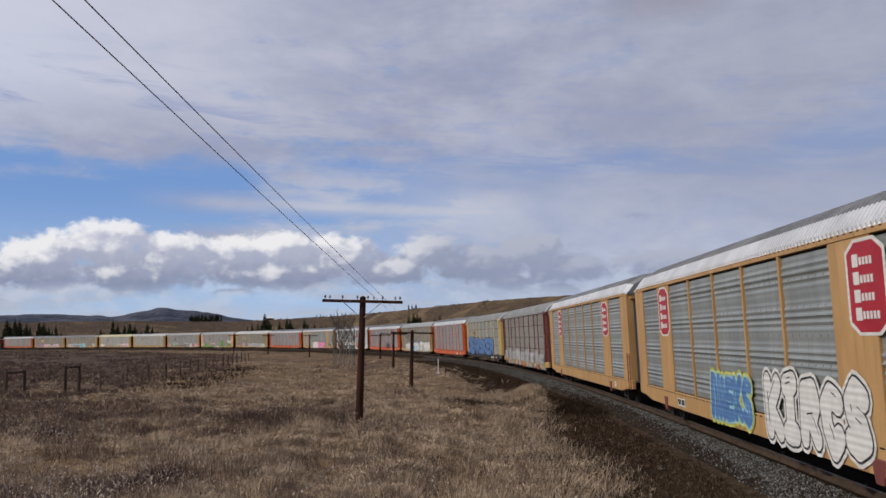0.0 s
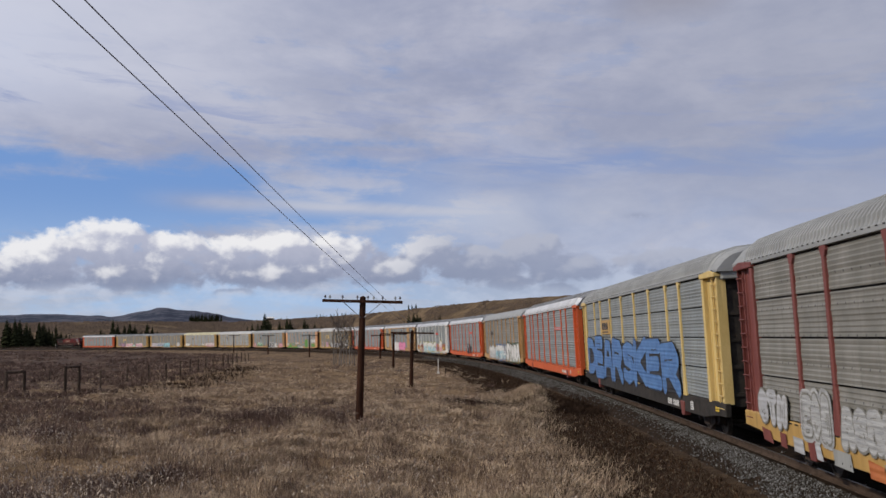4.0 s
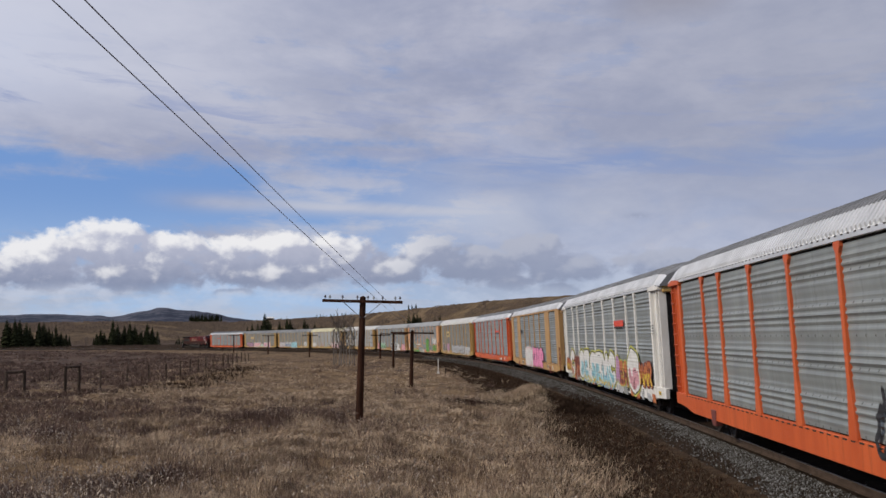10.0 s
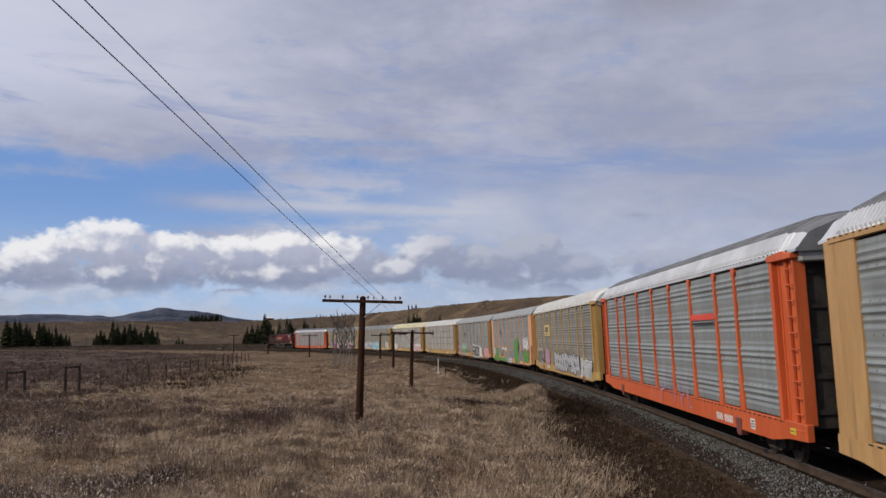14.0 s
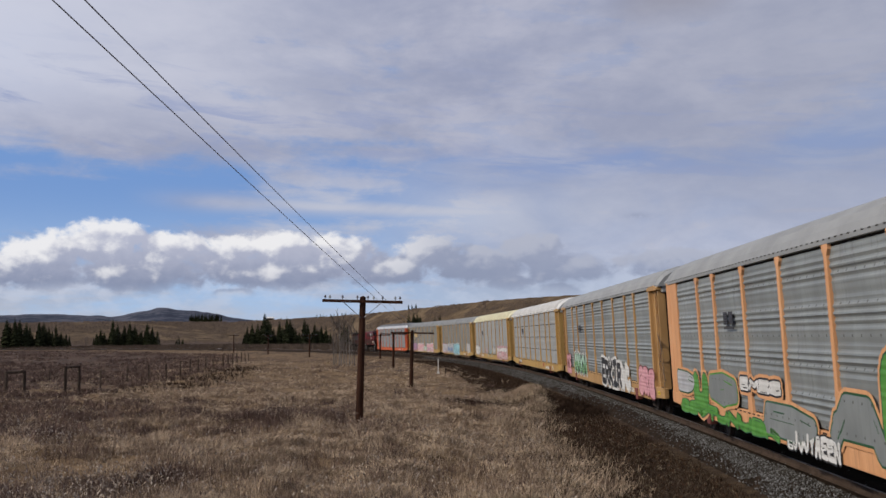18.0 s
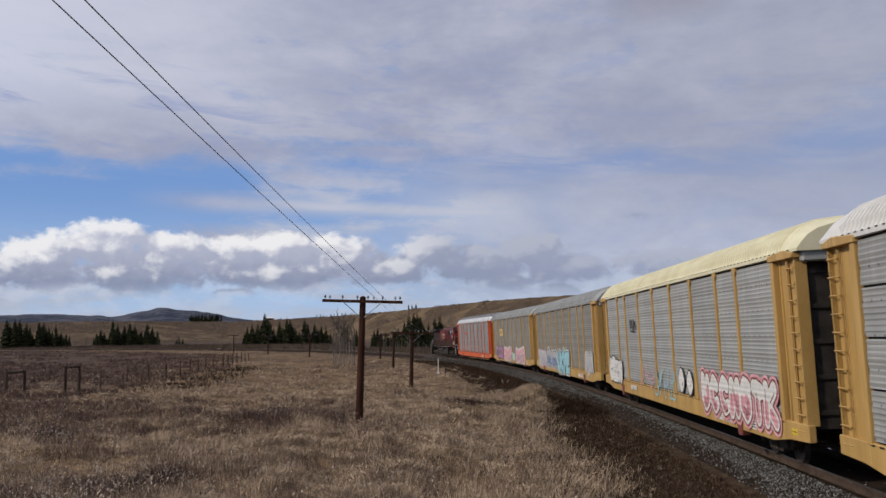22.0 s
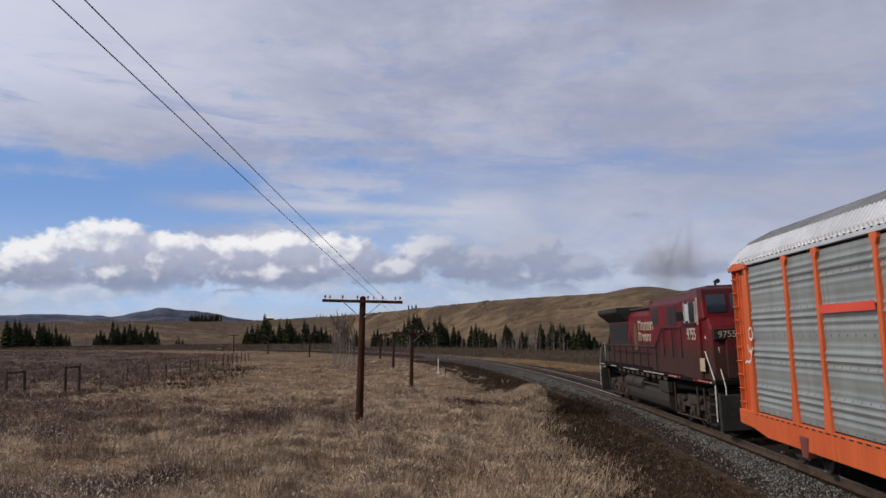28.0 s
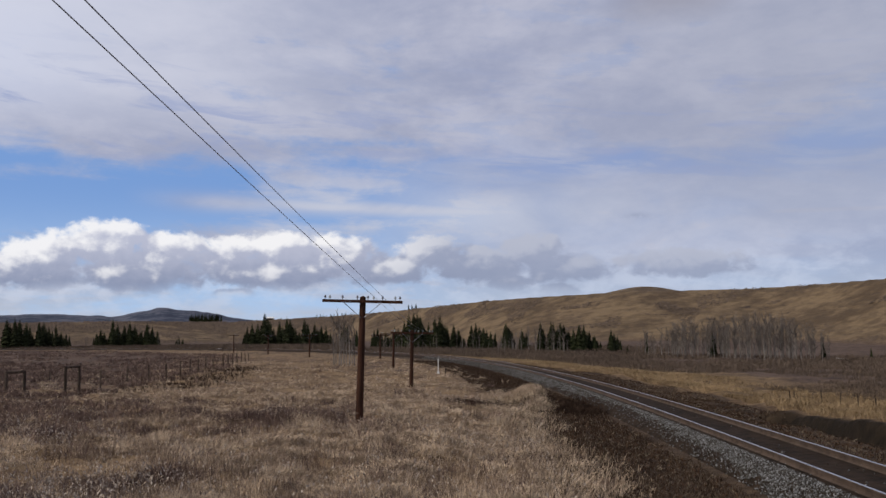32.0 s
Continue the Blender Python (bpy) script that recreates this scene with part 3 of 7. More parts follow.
def ground_z(X, Y):
    X, Y = np.atleast_1d(X).astype(float), np.atleast_1d(Y).astype(float)
    s, off = to_line(X, Y)
    r, az = np.hypot(X, Y), np.arctan2(X, Y)
    rough = 0.19 * lumps(X, Y, 3.1) + 0.15 * lumps(X, Y, 1.2) + 0.22 * lumps(X + 9, Y, 11.0)
    # left of the track: shoulder, dirt verge, field
    left = np.interp(off, [0, 2.0, 3.0, 5.5, 9.0, 30.0, 80.0, 400.0], [-0.62, -0.62, -0.66, -0.62, -0.50, -0.45, -0.55, 0.3])
    left = left + rough * blend(off, 3.0, 9.0) + 0.25 * lumps(X, Y, 40.0) * blend(off, 9, 40)
    left = left + 0.55 * np.exp(-((r - 30.0) / 17.0) ** 2) * blend(off, 7.0, 12.0)
    # the raised spot on which the camera stands
    left = left + 1.9 * np.exp(-((X + 0.5) ** 2 + (Y + 2.0) ** 2) / 40.0) * blend(off, 2.6, 5.0)
    # right of the track: gully, golden strip, willow flat, river bottom
    d = -off
    deep = 1 - blend(s, 120.0, 330.0)
    floor_z = np.interp(d, [0, 2.0, 3.0, 5.5, 14.0, 40.0, 120.0, 240.0, 900.0], [-0.62, -0.62, -0.70, -1.05, -1.5, -2.6, -5.5, -8.0, -8.0])
    right = floor_z * deep + np.maximum(floor_z, -1.4) * (1 - deep)
    gully = gully_at(s + 1.2 * lumps(X, Y, 2.0), d + 0.3 * lumps(X + 4, Y, 3.0))
    right = right - 2.0 * gully + rough * blend(d, 3.5, 7.0)
    z = np.where(off > 0, left, right)
    # grassy mound beside the verge
    z = z + 0.85 * np.exp(-((X - 4.6) / 1.2) ** 2 - ((Y - 50.0) / 3.4) ** 2)
    z = z - 0.30 * np.exp(-((X - 6.9) / 0.8) ** 2 - ((Y - 48.5) / 3.0) ** 2)
    # escarpment with gullied face, and the bench above it
    up = np.interp(az, EDGE_AZ, EDGE_UP)
    edge = (BENCH - 3.12) / up
    wide = np.clip(edge * 0.22, 130, 420)
    climb = np.clip((r - (edge - wide)) / wide, 0, 1)
    draws = lumps(az * edge, r, 90.0) * 0.30 + lumps(az * edge + 7, r, 26.0) * 0.22 + lumps(az * edge + 3, r, 9.0) * 0.10
    climb = np.clip(climb + draws * 0.10 * np.sin(np.pi * climb), 0, 1)
    face = climb ** 1.25
    front = (np.abs(az) < 1.2)
    hill = (BENCH + 1.2 * lumps(X, Y, 160.0) * np.clip(1 - climb, 0, 1) - z) * face
    z = np.where(front, z + hill * (1 - blend(np.abs(az), 0.7, 1.2)), z)
    # rounded knoll on the bench
    z = z + 10.5 * np.exp(-((az - 0.215) / 0.045) ** 2 - ((r - 900.0) / 75.0) ** 2)
    # far wooded ridge
    far = np.interp(az, FAR_AZ, FAR_UP) * 4300.0 + 3.5 * lumps(az * 4300, 0 * az, 70.0) + 2.0 * lumps(az * 4300, 0 * az + 3, 24.0)
    z = z + np.where(front, np.clip(far - BENCH, 0, None) * blend(r, 3300, 4300), 0)
    return z


def gz(x, y):
    return float(ground_z(x, y)[0])


def ground_material():
    m = bpy.data.materials.new("prairie_ground")
    m.use_nodes = True
    n = Net(m.node_tree)
    p = n.add("ShaderNodeNewGeometry").outputs["Position"]
    zone = lambda name: n.add("ShaderNodeAttribute", attribute_name=name).outputs["Fac"]
    flat = n.add("ShaderNodeVectorMath", operation="MULTIPLY")
    n.put(flat.inputs[0], p)
    flat.inputs[1].default_value = (1, 1, 0.4)
    q = flat.outputs[0]
    big, mid, small, fine = n.noise(q, 0.035, 5.0, 0.6), n.noise(q, 0.28, 5.0, 0.6), n.noise(q, 1.9, 5.0, 0.65), n.noise(q, 14.0, 4.0, 0.6)
    straw = n.mix(n.ramp(n.sum(n.mul(mid, 0.5), n.mul(small, 0.5)), 0.38, 0.62), (0.072, 0.045, 0.027), (0.225, 0.155, 0.090))
    straw = n.mix(n.ramp(n.sum(n.mul(mid, 0.6), n.mul(big, 0.5)), 0.56, 0.70), straw, (0.062, 0.040, 0.031))
    dirt = n.mix(n.ramp(n.sum(n.mul(small, 0.5), n.mul(fine, 0.5)), 0.36, 0.66), (0.012, 0.008, 0.0055), (0.040, 0.026, 0.017))
    brush = n.mix(n.ramp(n.sum(n.mul(mid, 0.6), n.mul(small, 0.4)), 0.38, 0.64), (0.046, 0.031, 0.025), (0.125, 0.086, 0.062))
    gold = n.mix(n.ramp(n.sum(n.mul(mid, 0.5), n.mul(small, 0.5)), 0.38, 0.62), (0.065, 0.043, 0.026), (0.185, 0.124, 0.064))
    slope = n.mix(n.ramp(n.sum(n.mul(n.noise(q, 0.02, 6.0, 0.65), 0.55), n.mul(n.noise(q, 0.11, 5.0, 0.65), 0.45)), 0.40, 0.60), (0.072, 0.050, 0.031), (0.158, 0.112, 0.066))
    stretch = n.add("ShaderNodeVectorMath", operation="MULTIPLY")
    n.put(stretch.inputs[0], p)
    stretch.inputs[1].default_value = (1.0, 1.0, 6.0)
    slope = n.mix(n.ramp(n.noise(stretch.outputs[0], 0.024, 7.0, 0.75), 0.56, 0.70), slope, (0.070, 0.050, 0.036))
    slope = n.mix(n.ramp(n.noise(stretch.outputs[0], 0.05, 6.0, 0.7), 0.60, 0.68), slope, (0.045, 0.032, 0.025))
    # far woods: bluish distance haze is mixed into both tones
    hazed_wood = n.mix(n.ramp(n.sum(n.mul(n.noise(q, 0.006, 7.0, 0.7), 0.5), n.mul(n.noise(q, 0.022, 6.0, 0.7), 0.5)), 0.44, 0.57), (0.026, 0.034, 0.055), (0.088, 0.092, 0.118))
    col = n.mix(zone("brush"), straw, brush)
    col = n.mix(zone("gold"), col, gold)
    col = n.mix(n.math("MULTIPLY", zone("dirt"), n.ramp(n.sum(mid, n.mul(small, 0.4)), 0.35, 0.62, 1.0, 0.72)), col, dirt)
    # ground in the gully is coloured near black
    col = n.mix(n.mul(zone("gully_dark"), n.ramp(small, 0.3, 0.6, 1.0, 0.9)), col, (0.009, 0.007, 0.005))
    col = n.mix(zone("slope"), col, slope)
    col = n.mix(zone("hazy_ridge"), col, hazed_wood)
    shader = n.add("ShaderNodeBsdfPrincipled")
    n.put(shader.inputs["Base Color"], col)
    shader.inputs["Roughness"].default_value, shader.inputs["Specular IOR Level"].default_value = 0.95, 0.1
    crag = n.add("ShaderNodeBump")
    crag.inputs["Strength"].default_value, crag.inputs["Distance"].default_value = 0.5, 9.0
    n.put(crag.inputs["Height"], n.mul(zone("slope"), n.sum(n.noise(stretch.outputs[0], 0.02, 6.0, 0.65), n.mul(n.noise(stretch.outputs[0], 0.09, 4.0, 0.6), 0.35))))
    b = n.add("ShaderNodeBump")
    n.put(b.inputs["Normal"], crag.outputs[0])
    b.inputs["Strength"].default_value, b.inputs["Distance"].default_value = 0.6, 0.12
    n.put(b.inputs["Height"], n.sum(small, n.mul(fine, 0.5)))
    n.put(shader.inputs["Normal"], b.outputs[0])
    n.put(n.add("ShaderNodeOutputMaterial").inputs[0], shader.outputs[0])
    return m


def build_ground():
    front = np.linspace(-0.56, 0.56, 340)
    back = np.linspace(0.56, 2 * math.pi - 0.56, 150)[1:-1]
    az = np.concatenate([front, back])
    rad = np.concatenate([[0.8, 1.6, 2.4, 3.4], np.geomspace(4.5, 15.0, 30), np.geomspace(15.4, 120.0, 170), np.geomspace(123.0, 4700.0, 190)])
    A, R = np.meshgrid(az, rad)
    X, Y = (R * np.sin(A)).ravel(), (R * np.cos(A)).ravel()
    Z = ground_z(X, Y)
    verts = np.column_stack([X, Y, Z])
    verts = np.vstack([verts, [0, 0, gz(0.0, 0.0)]])
    na, nr = len(az), len(rad)
    i, j = np.meshgrid(np.arange(na), np.arange(nr - 1))
    a, b = (j * na + i).ravel(), (j * na + (i + 1) % na).ravel()
    c, d = a + na, b + na
    hub = len(verts) - 1
    fan = np.column_stack([np.full(na, hub), (np.arange(na) + 1) % na, np.arange(na)])
    tris = np.vstack([np.column_stack([a, b, d]), np.column_stack([a, d, c]), fan])
    me = mesh_fast("ground", verts, tris)
    me.shade_smooth()
    s, off = to_line(verts[:, 0], verts[:, 1])
    r, aa = np.hypot(verts[:, 0], verts[:, 1]), np.arctan2(verts[:, 0], verts[:, 1])
    wob = lumps(verts[:, 0], verts[:, 1], 2.3) * 0.9 + lumps(verts[:, 0], verts[:, 1], 9.0) * 1.2
    dirt = np.where(off > 0, 1 - blend(off + wob, 5.6, 7.2), 1 - blend(-off + wob, 8.5, 10.5))
    gully = np.maximum(gully_at(s + 0.8 * wob, -off + 0.12 * wob), gully_at(s + 0.8 * wob, -off - 0.75 + 0.12 * wob))
    far_left = blend(off + wob * 5, 33, 48) * (1 - 0.5 * blend(off, 230, 300))
    willow = blend(-off + wob * 3, 26, 36)
    up = np.interp(aa, EDGE_AZ, EDGE_UP)
    edge = (BENCH - 3.12) / up
    wide = np.clip(edge * 0.22, 130, 420)
    zones = {
        "dirt": np.clip(dirt + 0.5 * gully, 0, 1),
        "gully_dark": np.clip(1.5 * gully, 0, 1),
        "brush": np.clip(far_left + willow, 0, 1) * blend(r, 20, 60),
        "gold": blend(-off + wob, 9.5, 12.0) * (1 - blend(-off + wob * 3, 24, 34)) * (1 - gully),
        "slope": blend(r, edge - wide * 1.05, edge - wide * 0.85) * (np.abs(aa) < 1.3),
        "hazy_ridge": blend(r, 3250, 3500),
    }
    for name, values in zones.items():
        me.attributes.new(name, "FLOAT", "POINT").data.foreach_set("value", values.astype(np.float32))
    me.materials.append(ground_material())
    tagged(new("ground", me), "dry straw-coloured prairie with brown brush, rising to grassy bluffs", "ground", kind="structure")


build_ground()

# ---- the railway ----


def sweep(section, s_values):
    """A closed section in (left, up), swept along the track."""
    k = len(section)
    verts, faces = [], []
    for s in s_values:
        for off, z in section:
            verts.append(beside(s, off, z))
    for i in range(len(s_values) - 1):
        for j in range(k):
            a, b = i * k + j, i * k + (j + 1) % k
            faces.append((a, b, b + k, a + k))
    return [tuple(float(c) for c in v) for v in verts], faces


def build_track():
    track = tagged(new("railway_track"), "single railway track with steel rails on dark wooden ties and grey ballast", "railway track", kind="structure")
    stations = np.concatenate([np.arange(-690, -70, 20.0), np.arange(-70, 160, 2.0), np.arange(160, 740, 6.0)])
    bed = [(-2.6, -1.0), (-1.9, -0.40), (-1.3, -0.176), (1.3, -0.176), (1.75, -0.34), (2.5, -0.95)]
    v, f = sweep(bed, stations)
    part("ballast_bed", mesh_of("ballast_bed", v, f), gravel_dark, track)
    for side in (-1, 1):
        c = side * 0.755
        head = [(-0.036, 0.0), (-0.036, -0.045), (-0.01, -0.06), (-0.01, -0.14), (-0.07, -0.165), (-0.07, -0.18), (0.07, -0.18), (0.07, -0.165), (0.01, -0.14), (0.01, -0.06), (0.036, -0.045), (0.036, 0.0)]
        v, f = sweep([(c + a, b) for a, b in head], stations)
        part("rail", mesh_of("rail", v, f), rail_rust, track)
        v, f = sweep([(c - 0.033, 0.004), (c - 0.033, -0.002), (c + 0.033, -0.002), (c + 0.033, 0.004)], stations)
        part("rail_tread", mesh_of("rail_tread", v, f), rail_steel, track, "worn shining running surface")
    bm = bmesh.new()
    box(bm, -0.115, 0.115, -1.3, 1.3, -0.36, -0.18)
    soften(bm, 0.012)
    tie = finish(bm, "tie")
    rng = random.Random(3)
    near = np.arange(-44.0, 108.0, 0.52)
    for s in near:
        x, y, th = on_line(s)
        m = Matrix.Translation((float(x), float(y), -0.004 * rng.random())) @ Matrix.Rotation(float(th) + rng.uniform(-0.02, 0.02), 4, "Z") @ Matrix.Rotation(-BANK, 4, "X")
        part("tie", tie, tie_wood, track, at=m)
    corners = np.array([(x, y, z) for x in (-0.115, 0.115) for y in (-1.3, 1.3) for z in (-0.36, -0.18)])
    quads = np.array([(0, 1, 3), (0, 3, 2), (4, 6, 7), (4, 7, 5), (0, 4, 5), (0, 5, 1), (2, 3, 7), (2, 7, 6), (1, 5, 7), (1, 7, 3)])
    verts, tris = [], []
    for s in np.concatenate([np.arange(-200, -44.4, 0.52), np.arange(108.2, 560, 0.52)]):
        x, y, th = on_line(s)
        c, n = math.cos(th), math.sin(th)
        cz = corners[:, 2] - BANK * corners[:, 1]
        tris.append(quads + 8 * len(verts))
        verts.append(np.column_stack([x + corners[:, 0] * c - corners[:, 1] * n, y + corners[:, 0] * n + corners[:, 1] * c, cz]))
    far_ties = part("tie_row", mesh_fast("tie_row", np.vstack(verts), np.vstack(tris)), tie_wood, track)
    tagged(far_ties, kind="stuff")
    # loose stones on the shoulder and between the ties
    g = np.random.default_rng(8)
    count = 80000
    s = -46 + 150 * g.random(count) ** 1.7
    rim = np.interp(s, [-45, -36, -29, -18, -8, 5, 30, 100], [2.30, 1.95, 1.58, 1.40, 1.48, 1.85, 2.25, 2.3]) + 0.14 * lumps(s, 0 * s, 1.3) + 0.12 * lumps(s, 0 * s + 5, 0.5)
    off = 1.02 + (rim - 1.02) * g.random(count) ** 0.9
    thin = g.random(count)
    off = np.where(thin < 0.80, off, np.where(thin < 0.91, rim + np.abs(0.38 * g.normal(size=count)), np.where(thin < 0.985, g.uniform(1.0, 4.6, count), g.uniform(-2.4, 1.0, count))))
    open_ = g.random(count) < np.interp(s, [-45, -30, -20, -8, 4, 100], [1.0, 0.9, 0.6, 0.55, 0.95, 1.0]) - 0.35 * (lumps(s, off * 2, 0.8) < -0.35)
    s, off = s[open_], off[open_]
    count = len(s)
    prof = np.interp(np.abs(off), [1.3, 1.75, 2.16, 3.0, 5.5], [-0.176, -0.34, -0.64, -0.64, -0.60])
    x, y, z = beside(s, off, prof)
    size = 0.011 + 0.025 * g.random(count) ** 1.6
    shape = np.array([(1, 0, 0), (0, 1, 0), (-1, 0, 0), (0, -1, 0), (0, 0, 1), (0, 0, -0.8)])
    face = np.array([(0, 1, 4), (1, 2, 4), (2, 3, 4), (3, 0, 4), (1, 0, 5), (2, 1, 5), (3, 2, 5), (0, 3, 5)])
    jit = g.uniform(0.6, 1.3, (count, 6, 1))
    turn = g.uniform(0, math.tau, count)
    pts = shape[None] * jit
    pts = pts * size[:, None, None]
    px = pts[:, :, 0] * np.cos(turn)[:, None] - pts[:, :, 1] * np.sin(turn)[:, None] + x[:, None]
    py = pts[:, :, 0] * np.sin(turn)[:, None] + pts[:, :, 1] * np.cos(turn)[:, None] + y[:, None]
    pz = pts[:, :, 2] + z[:, None] + 0.012
    verts = np.stack([px, py, pz], -1).reshape(-1, 3)
    tris = (face[None] + 6 * np.arange(count)[:, None, None]).reshape(-1, 3)
    stones = part("ballast_stones", mesh_fast("ballast_stones", verts, tris), stone_mix, track, "loose grey crushed stones")
    tagged(stones, kind="stuff")


build_track()

# ---- the train: covered auto carriers, seen from their left ----
# local axes of a car: x along the track away from the camera's end, y to the lit side, z up from the rails
POSTS = (-11.875, -9.025, -7.125, -4.275, -1.425, 1.425, 4.275, 7.125, 9.025, 11.875)
SILL, EAVE = 1.16, 4.97


def flank(z, style):
    """How far a side panel stands out at height z."""
    if style == "bold":
        w = (0.5 + 0.5 * math.cos((z - 1.2) * math.tau / 0.155)) ** 1.4
        swell = 0.05 + 0.95 * math.sin(math.pi * (z - 1.2) / 0.925) ** 2
        return 1.450 + 0.040 * w * swell + 0.008 * math.sin((z - 1.2) * math.tau / 0.46)
    return 1.462 + 0.013 * (0.5 + 0.5 * math.cos((z - 1.2) * math.tau / 0.105)) + 0.007 * math.sin((z - 1.2) * math.tau / 0.46)


def panel_mesh(width, z0, z1, style):
    def make(bm):
        steps = max(2, round((z1 - z0) / (0.034 if style == "bold" else 0.035)))
        zs = [z0 + (z1 - z0) * i / steps for i in range(steps + 1)]
        rows = [[bm.verts.new((x, flank(z, style), z)) for x in (-width / 2, width / 2)] for z in zs]
        inner = [[bm.verts.new((x, 1.43, z)) for x in (-width / 2, width / 2)] for z in (z0, z1)]
        for a, b in zip(rows, rows[1:]):
            bm.faces.new((a[0], a[1], b[1], b[0]))
        bm.faces.new((inner[0][0], inner[0][1], rows[0][1], rows[0][0]))
        bm.faces.new((rows[-1][0], rows[-1][1], inner[1][1], inner[1][0]))
        for i in (0, 1):
            bm.faces.new([r[i] for r in rows] + [inner[1][i], inner[0][i]])
    return shared(("panel", width, round(z0, 2), round(z1, 2), style), make)


def post_mesh(style):
    def make(bm):
        if style == "flared":
            w, cap, foot = 0.075, 0.15, 0.20
            line = [(-foot, SILL - 0.03), (foot, SILL - 0.03), (w + 0.02, 2.0), (w, 2.1), (w, 4.68), (cap, 4.80), (cap, 4.93), (-cap, 4.93), (-cap, 4.80), (-w, 4.68), (-w, 2.1), (-w - 0.02, 2.0)]
        else:
            w = 0.055
            line = [(-w, SILL - 0.02), (w, SILL - 0.02), (w, 4.90), (-w, 4.90)]
        prism(bm, line, 1.44, 1.525)
        soften(bm, 0.008)
    return shared(("post", style), make)


def roof_mesh(ribbed, tall, crown):
    """The flatter crown, or the steep slopes below it, with standing ribs or plain sheets; the end bays step down under a seam."""
    def make(bm):
        if tall:
            half = [(1.50, 4.95), (1.50, 5.02), (1.46, 5.08), (1.22, 5.43), (1.14, 5.50), (0.55, 5.78), (0.0, 5.87)]
        else:
            half = [(1.50, 4.95), (1.50, 5.03), (1.41, 5.20), (1.26, 5.39), (1.04, 5.55), (0.58, 5.70), (0.0, 5.76)]
        line = half + [(-y, z) for y, z in half[-2::-1]]
        pitch, high = (0.2, 0.055) if ribbed else (3.15, 0.0)
        ribs = [(-12.7 + pitch * i + d * pitch / 0.2, lift) for i in range(int(25.4 / pitch)) for d, lift in ((0.0, 0.0), (0.09, 0.0), (0.11, high), (0.18, high))]
        xs = [(-13.62, 0.80, 0), (-13.45, 0.90, 0), (-12.96, 0.96, 0), (-12.94, 1.0, 0), (-12.80, 1.0, 0.0)] + [(x, 1.0, lift) for x, lift in ribs] + [(12.80, 1.0, 0.0), (12.94, 1.0, 0), (12.96, 0.96, 0), (13.45, 0.90, 0), (13.62, 0.80, 0)]
        rows = []
        for x, k, lift in xs:
            rows.append([bm.verts.new((x, y * (1.0 if z < 5.05 else 0.9 + 0.1 * k) + math.copysign(lift, y) * (z > 5.05) * (abs(y) > 0.1), 4.95 + (z - 4.95) * k + lift * 0.6 * (z > 5.05))) for y, z in line])
        for a, b in zip(rows, rows[1:]):
            for j in range(len(line) - 1):
                if (abs(line[j][0] + line[j + 1][0]) < 2.4) == crown:
                    bm.faces.new((a[j], a[j + 1], b[j + 1], b[j]))
        if crown:
            bm.faces.new(rows[0])
            bm.faces.new(rows[-1][::-1])
        bmesh.ops.delete(bm, geom=[v for v in bm.verts if not v.link_faces], context="VERTS")
    return shared(("roof", ribbed, tall, crown), make)


def sill_mesh(bm):
    line = [(-13.45, 0.78), (-12.3, 0.74), (-11.2, 0.60), (11.2, 0.60), (12.3, 0.74), (13.45, 0.78), (13.45, SILL), (-13.45, SILL)]
    prism(bm, line, 1.34, 1.505)
    soften(bm, 0.015)


def ladder_mesh(bm):
    for x in (-0.22, 0.22):
        box(bm, x - 0.02, x + 0.02, 1.44, 1.48, 0.85, 4.80)
    for i in range(11):
        tube(bm, (-0.26, 1.50, 1.0 + 0.36 * i), (0.26, 1.50, 1.0 + 0.36 * i), 0.016, sides=6)


def end_frame_mesh(bm):
    """The end bay: a deep channel post, a recessed plate with two ribs, and an outer stile."""
    box(bm, -0.81, -0.60, 1.28, 1.525, SILL - 0.04, 4.86)
    box(bm, -0.58, 0.53, 1.30, 1.395, SILL - 0.04, 4.86)
    box(bm, -0.46, -0.41, 1.38, 1.43, SILL, 4.84)
    box(bm, 0.10, 0.13, 1.38, 1.415, SILL, 4.84)
    box(bm, 0.56, 0.64, 1.20, 1.48, SILL - 0.04, 4.86)
    soften(bm, 0.008)


def end_beam_mesh(bm):
    prism(bm, [(-0.85, 4.82), (0.70, 4.82), (0.70, 4.92), (0.2, 5.02), (-0.85, 4.96)], 1.22, 1.56)
    soften(bm, 0.012)


def flush_end_mesh(bm):
    box(bm, -0.86, 0.64, 1.20, 1.505, SILL - 0.02, 4.97)
    box(bm, 0.10, 0.13, 1.50, 1.515, SILL, 4.90)
    soften(bm, 0.012)


def pillar_mesh(bm):
    box(bm, -0.95, 0.95, 1.40, 1.508, SILL - 0.02, 4.93)
    soften(bm, 0.012)


def rail_mesh(bm):
    box(bm, -13.05, 13.05, 1.38, 1.53, 4.90, 5.02)
    soften(bm, 0.01)


def rivet_row_mesh(bm):
    for i in range(88):
        x = -13.2 + 0.30 * i
        box(bm, x, x + 0.10, 1.528, 1.536, 4.985, 5.012)


def panel_foot_mesh(bm):
    """Short slots where the panels meet the sill."""
    for i in range(62):
        x = -12.0 + 0.39 * i
        box(bm, x, x + 0.20, 1.503, 1.510, 1.10, 1.135)


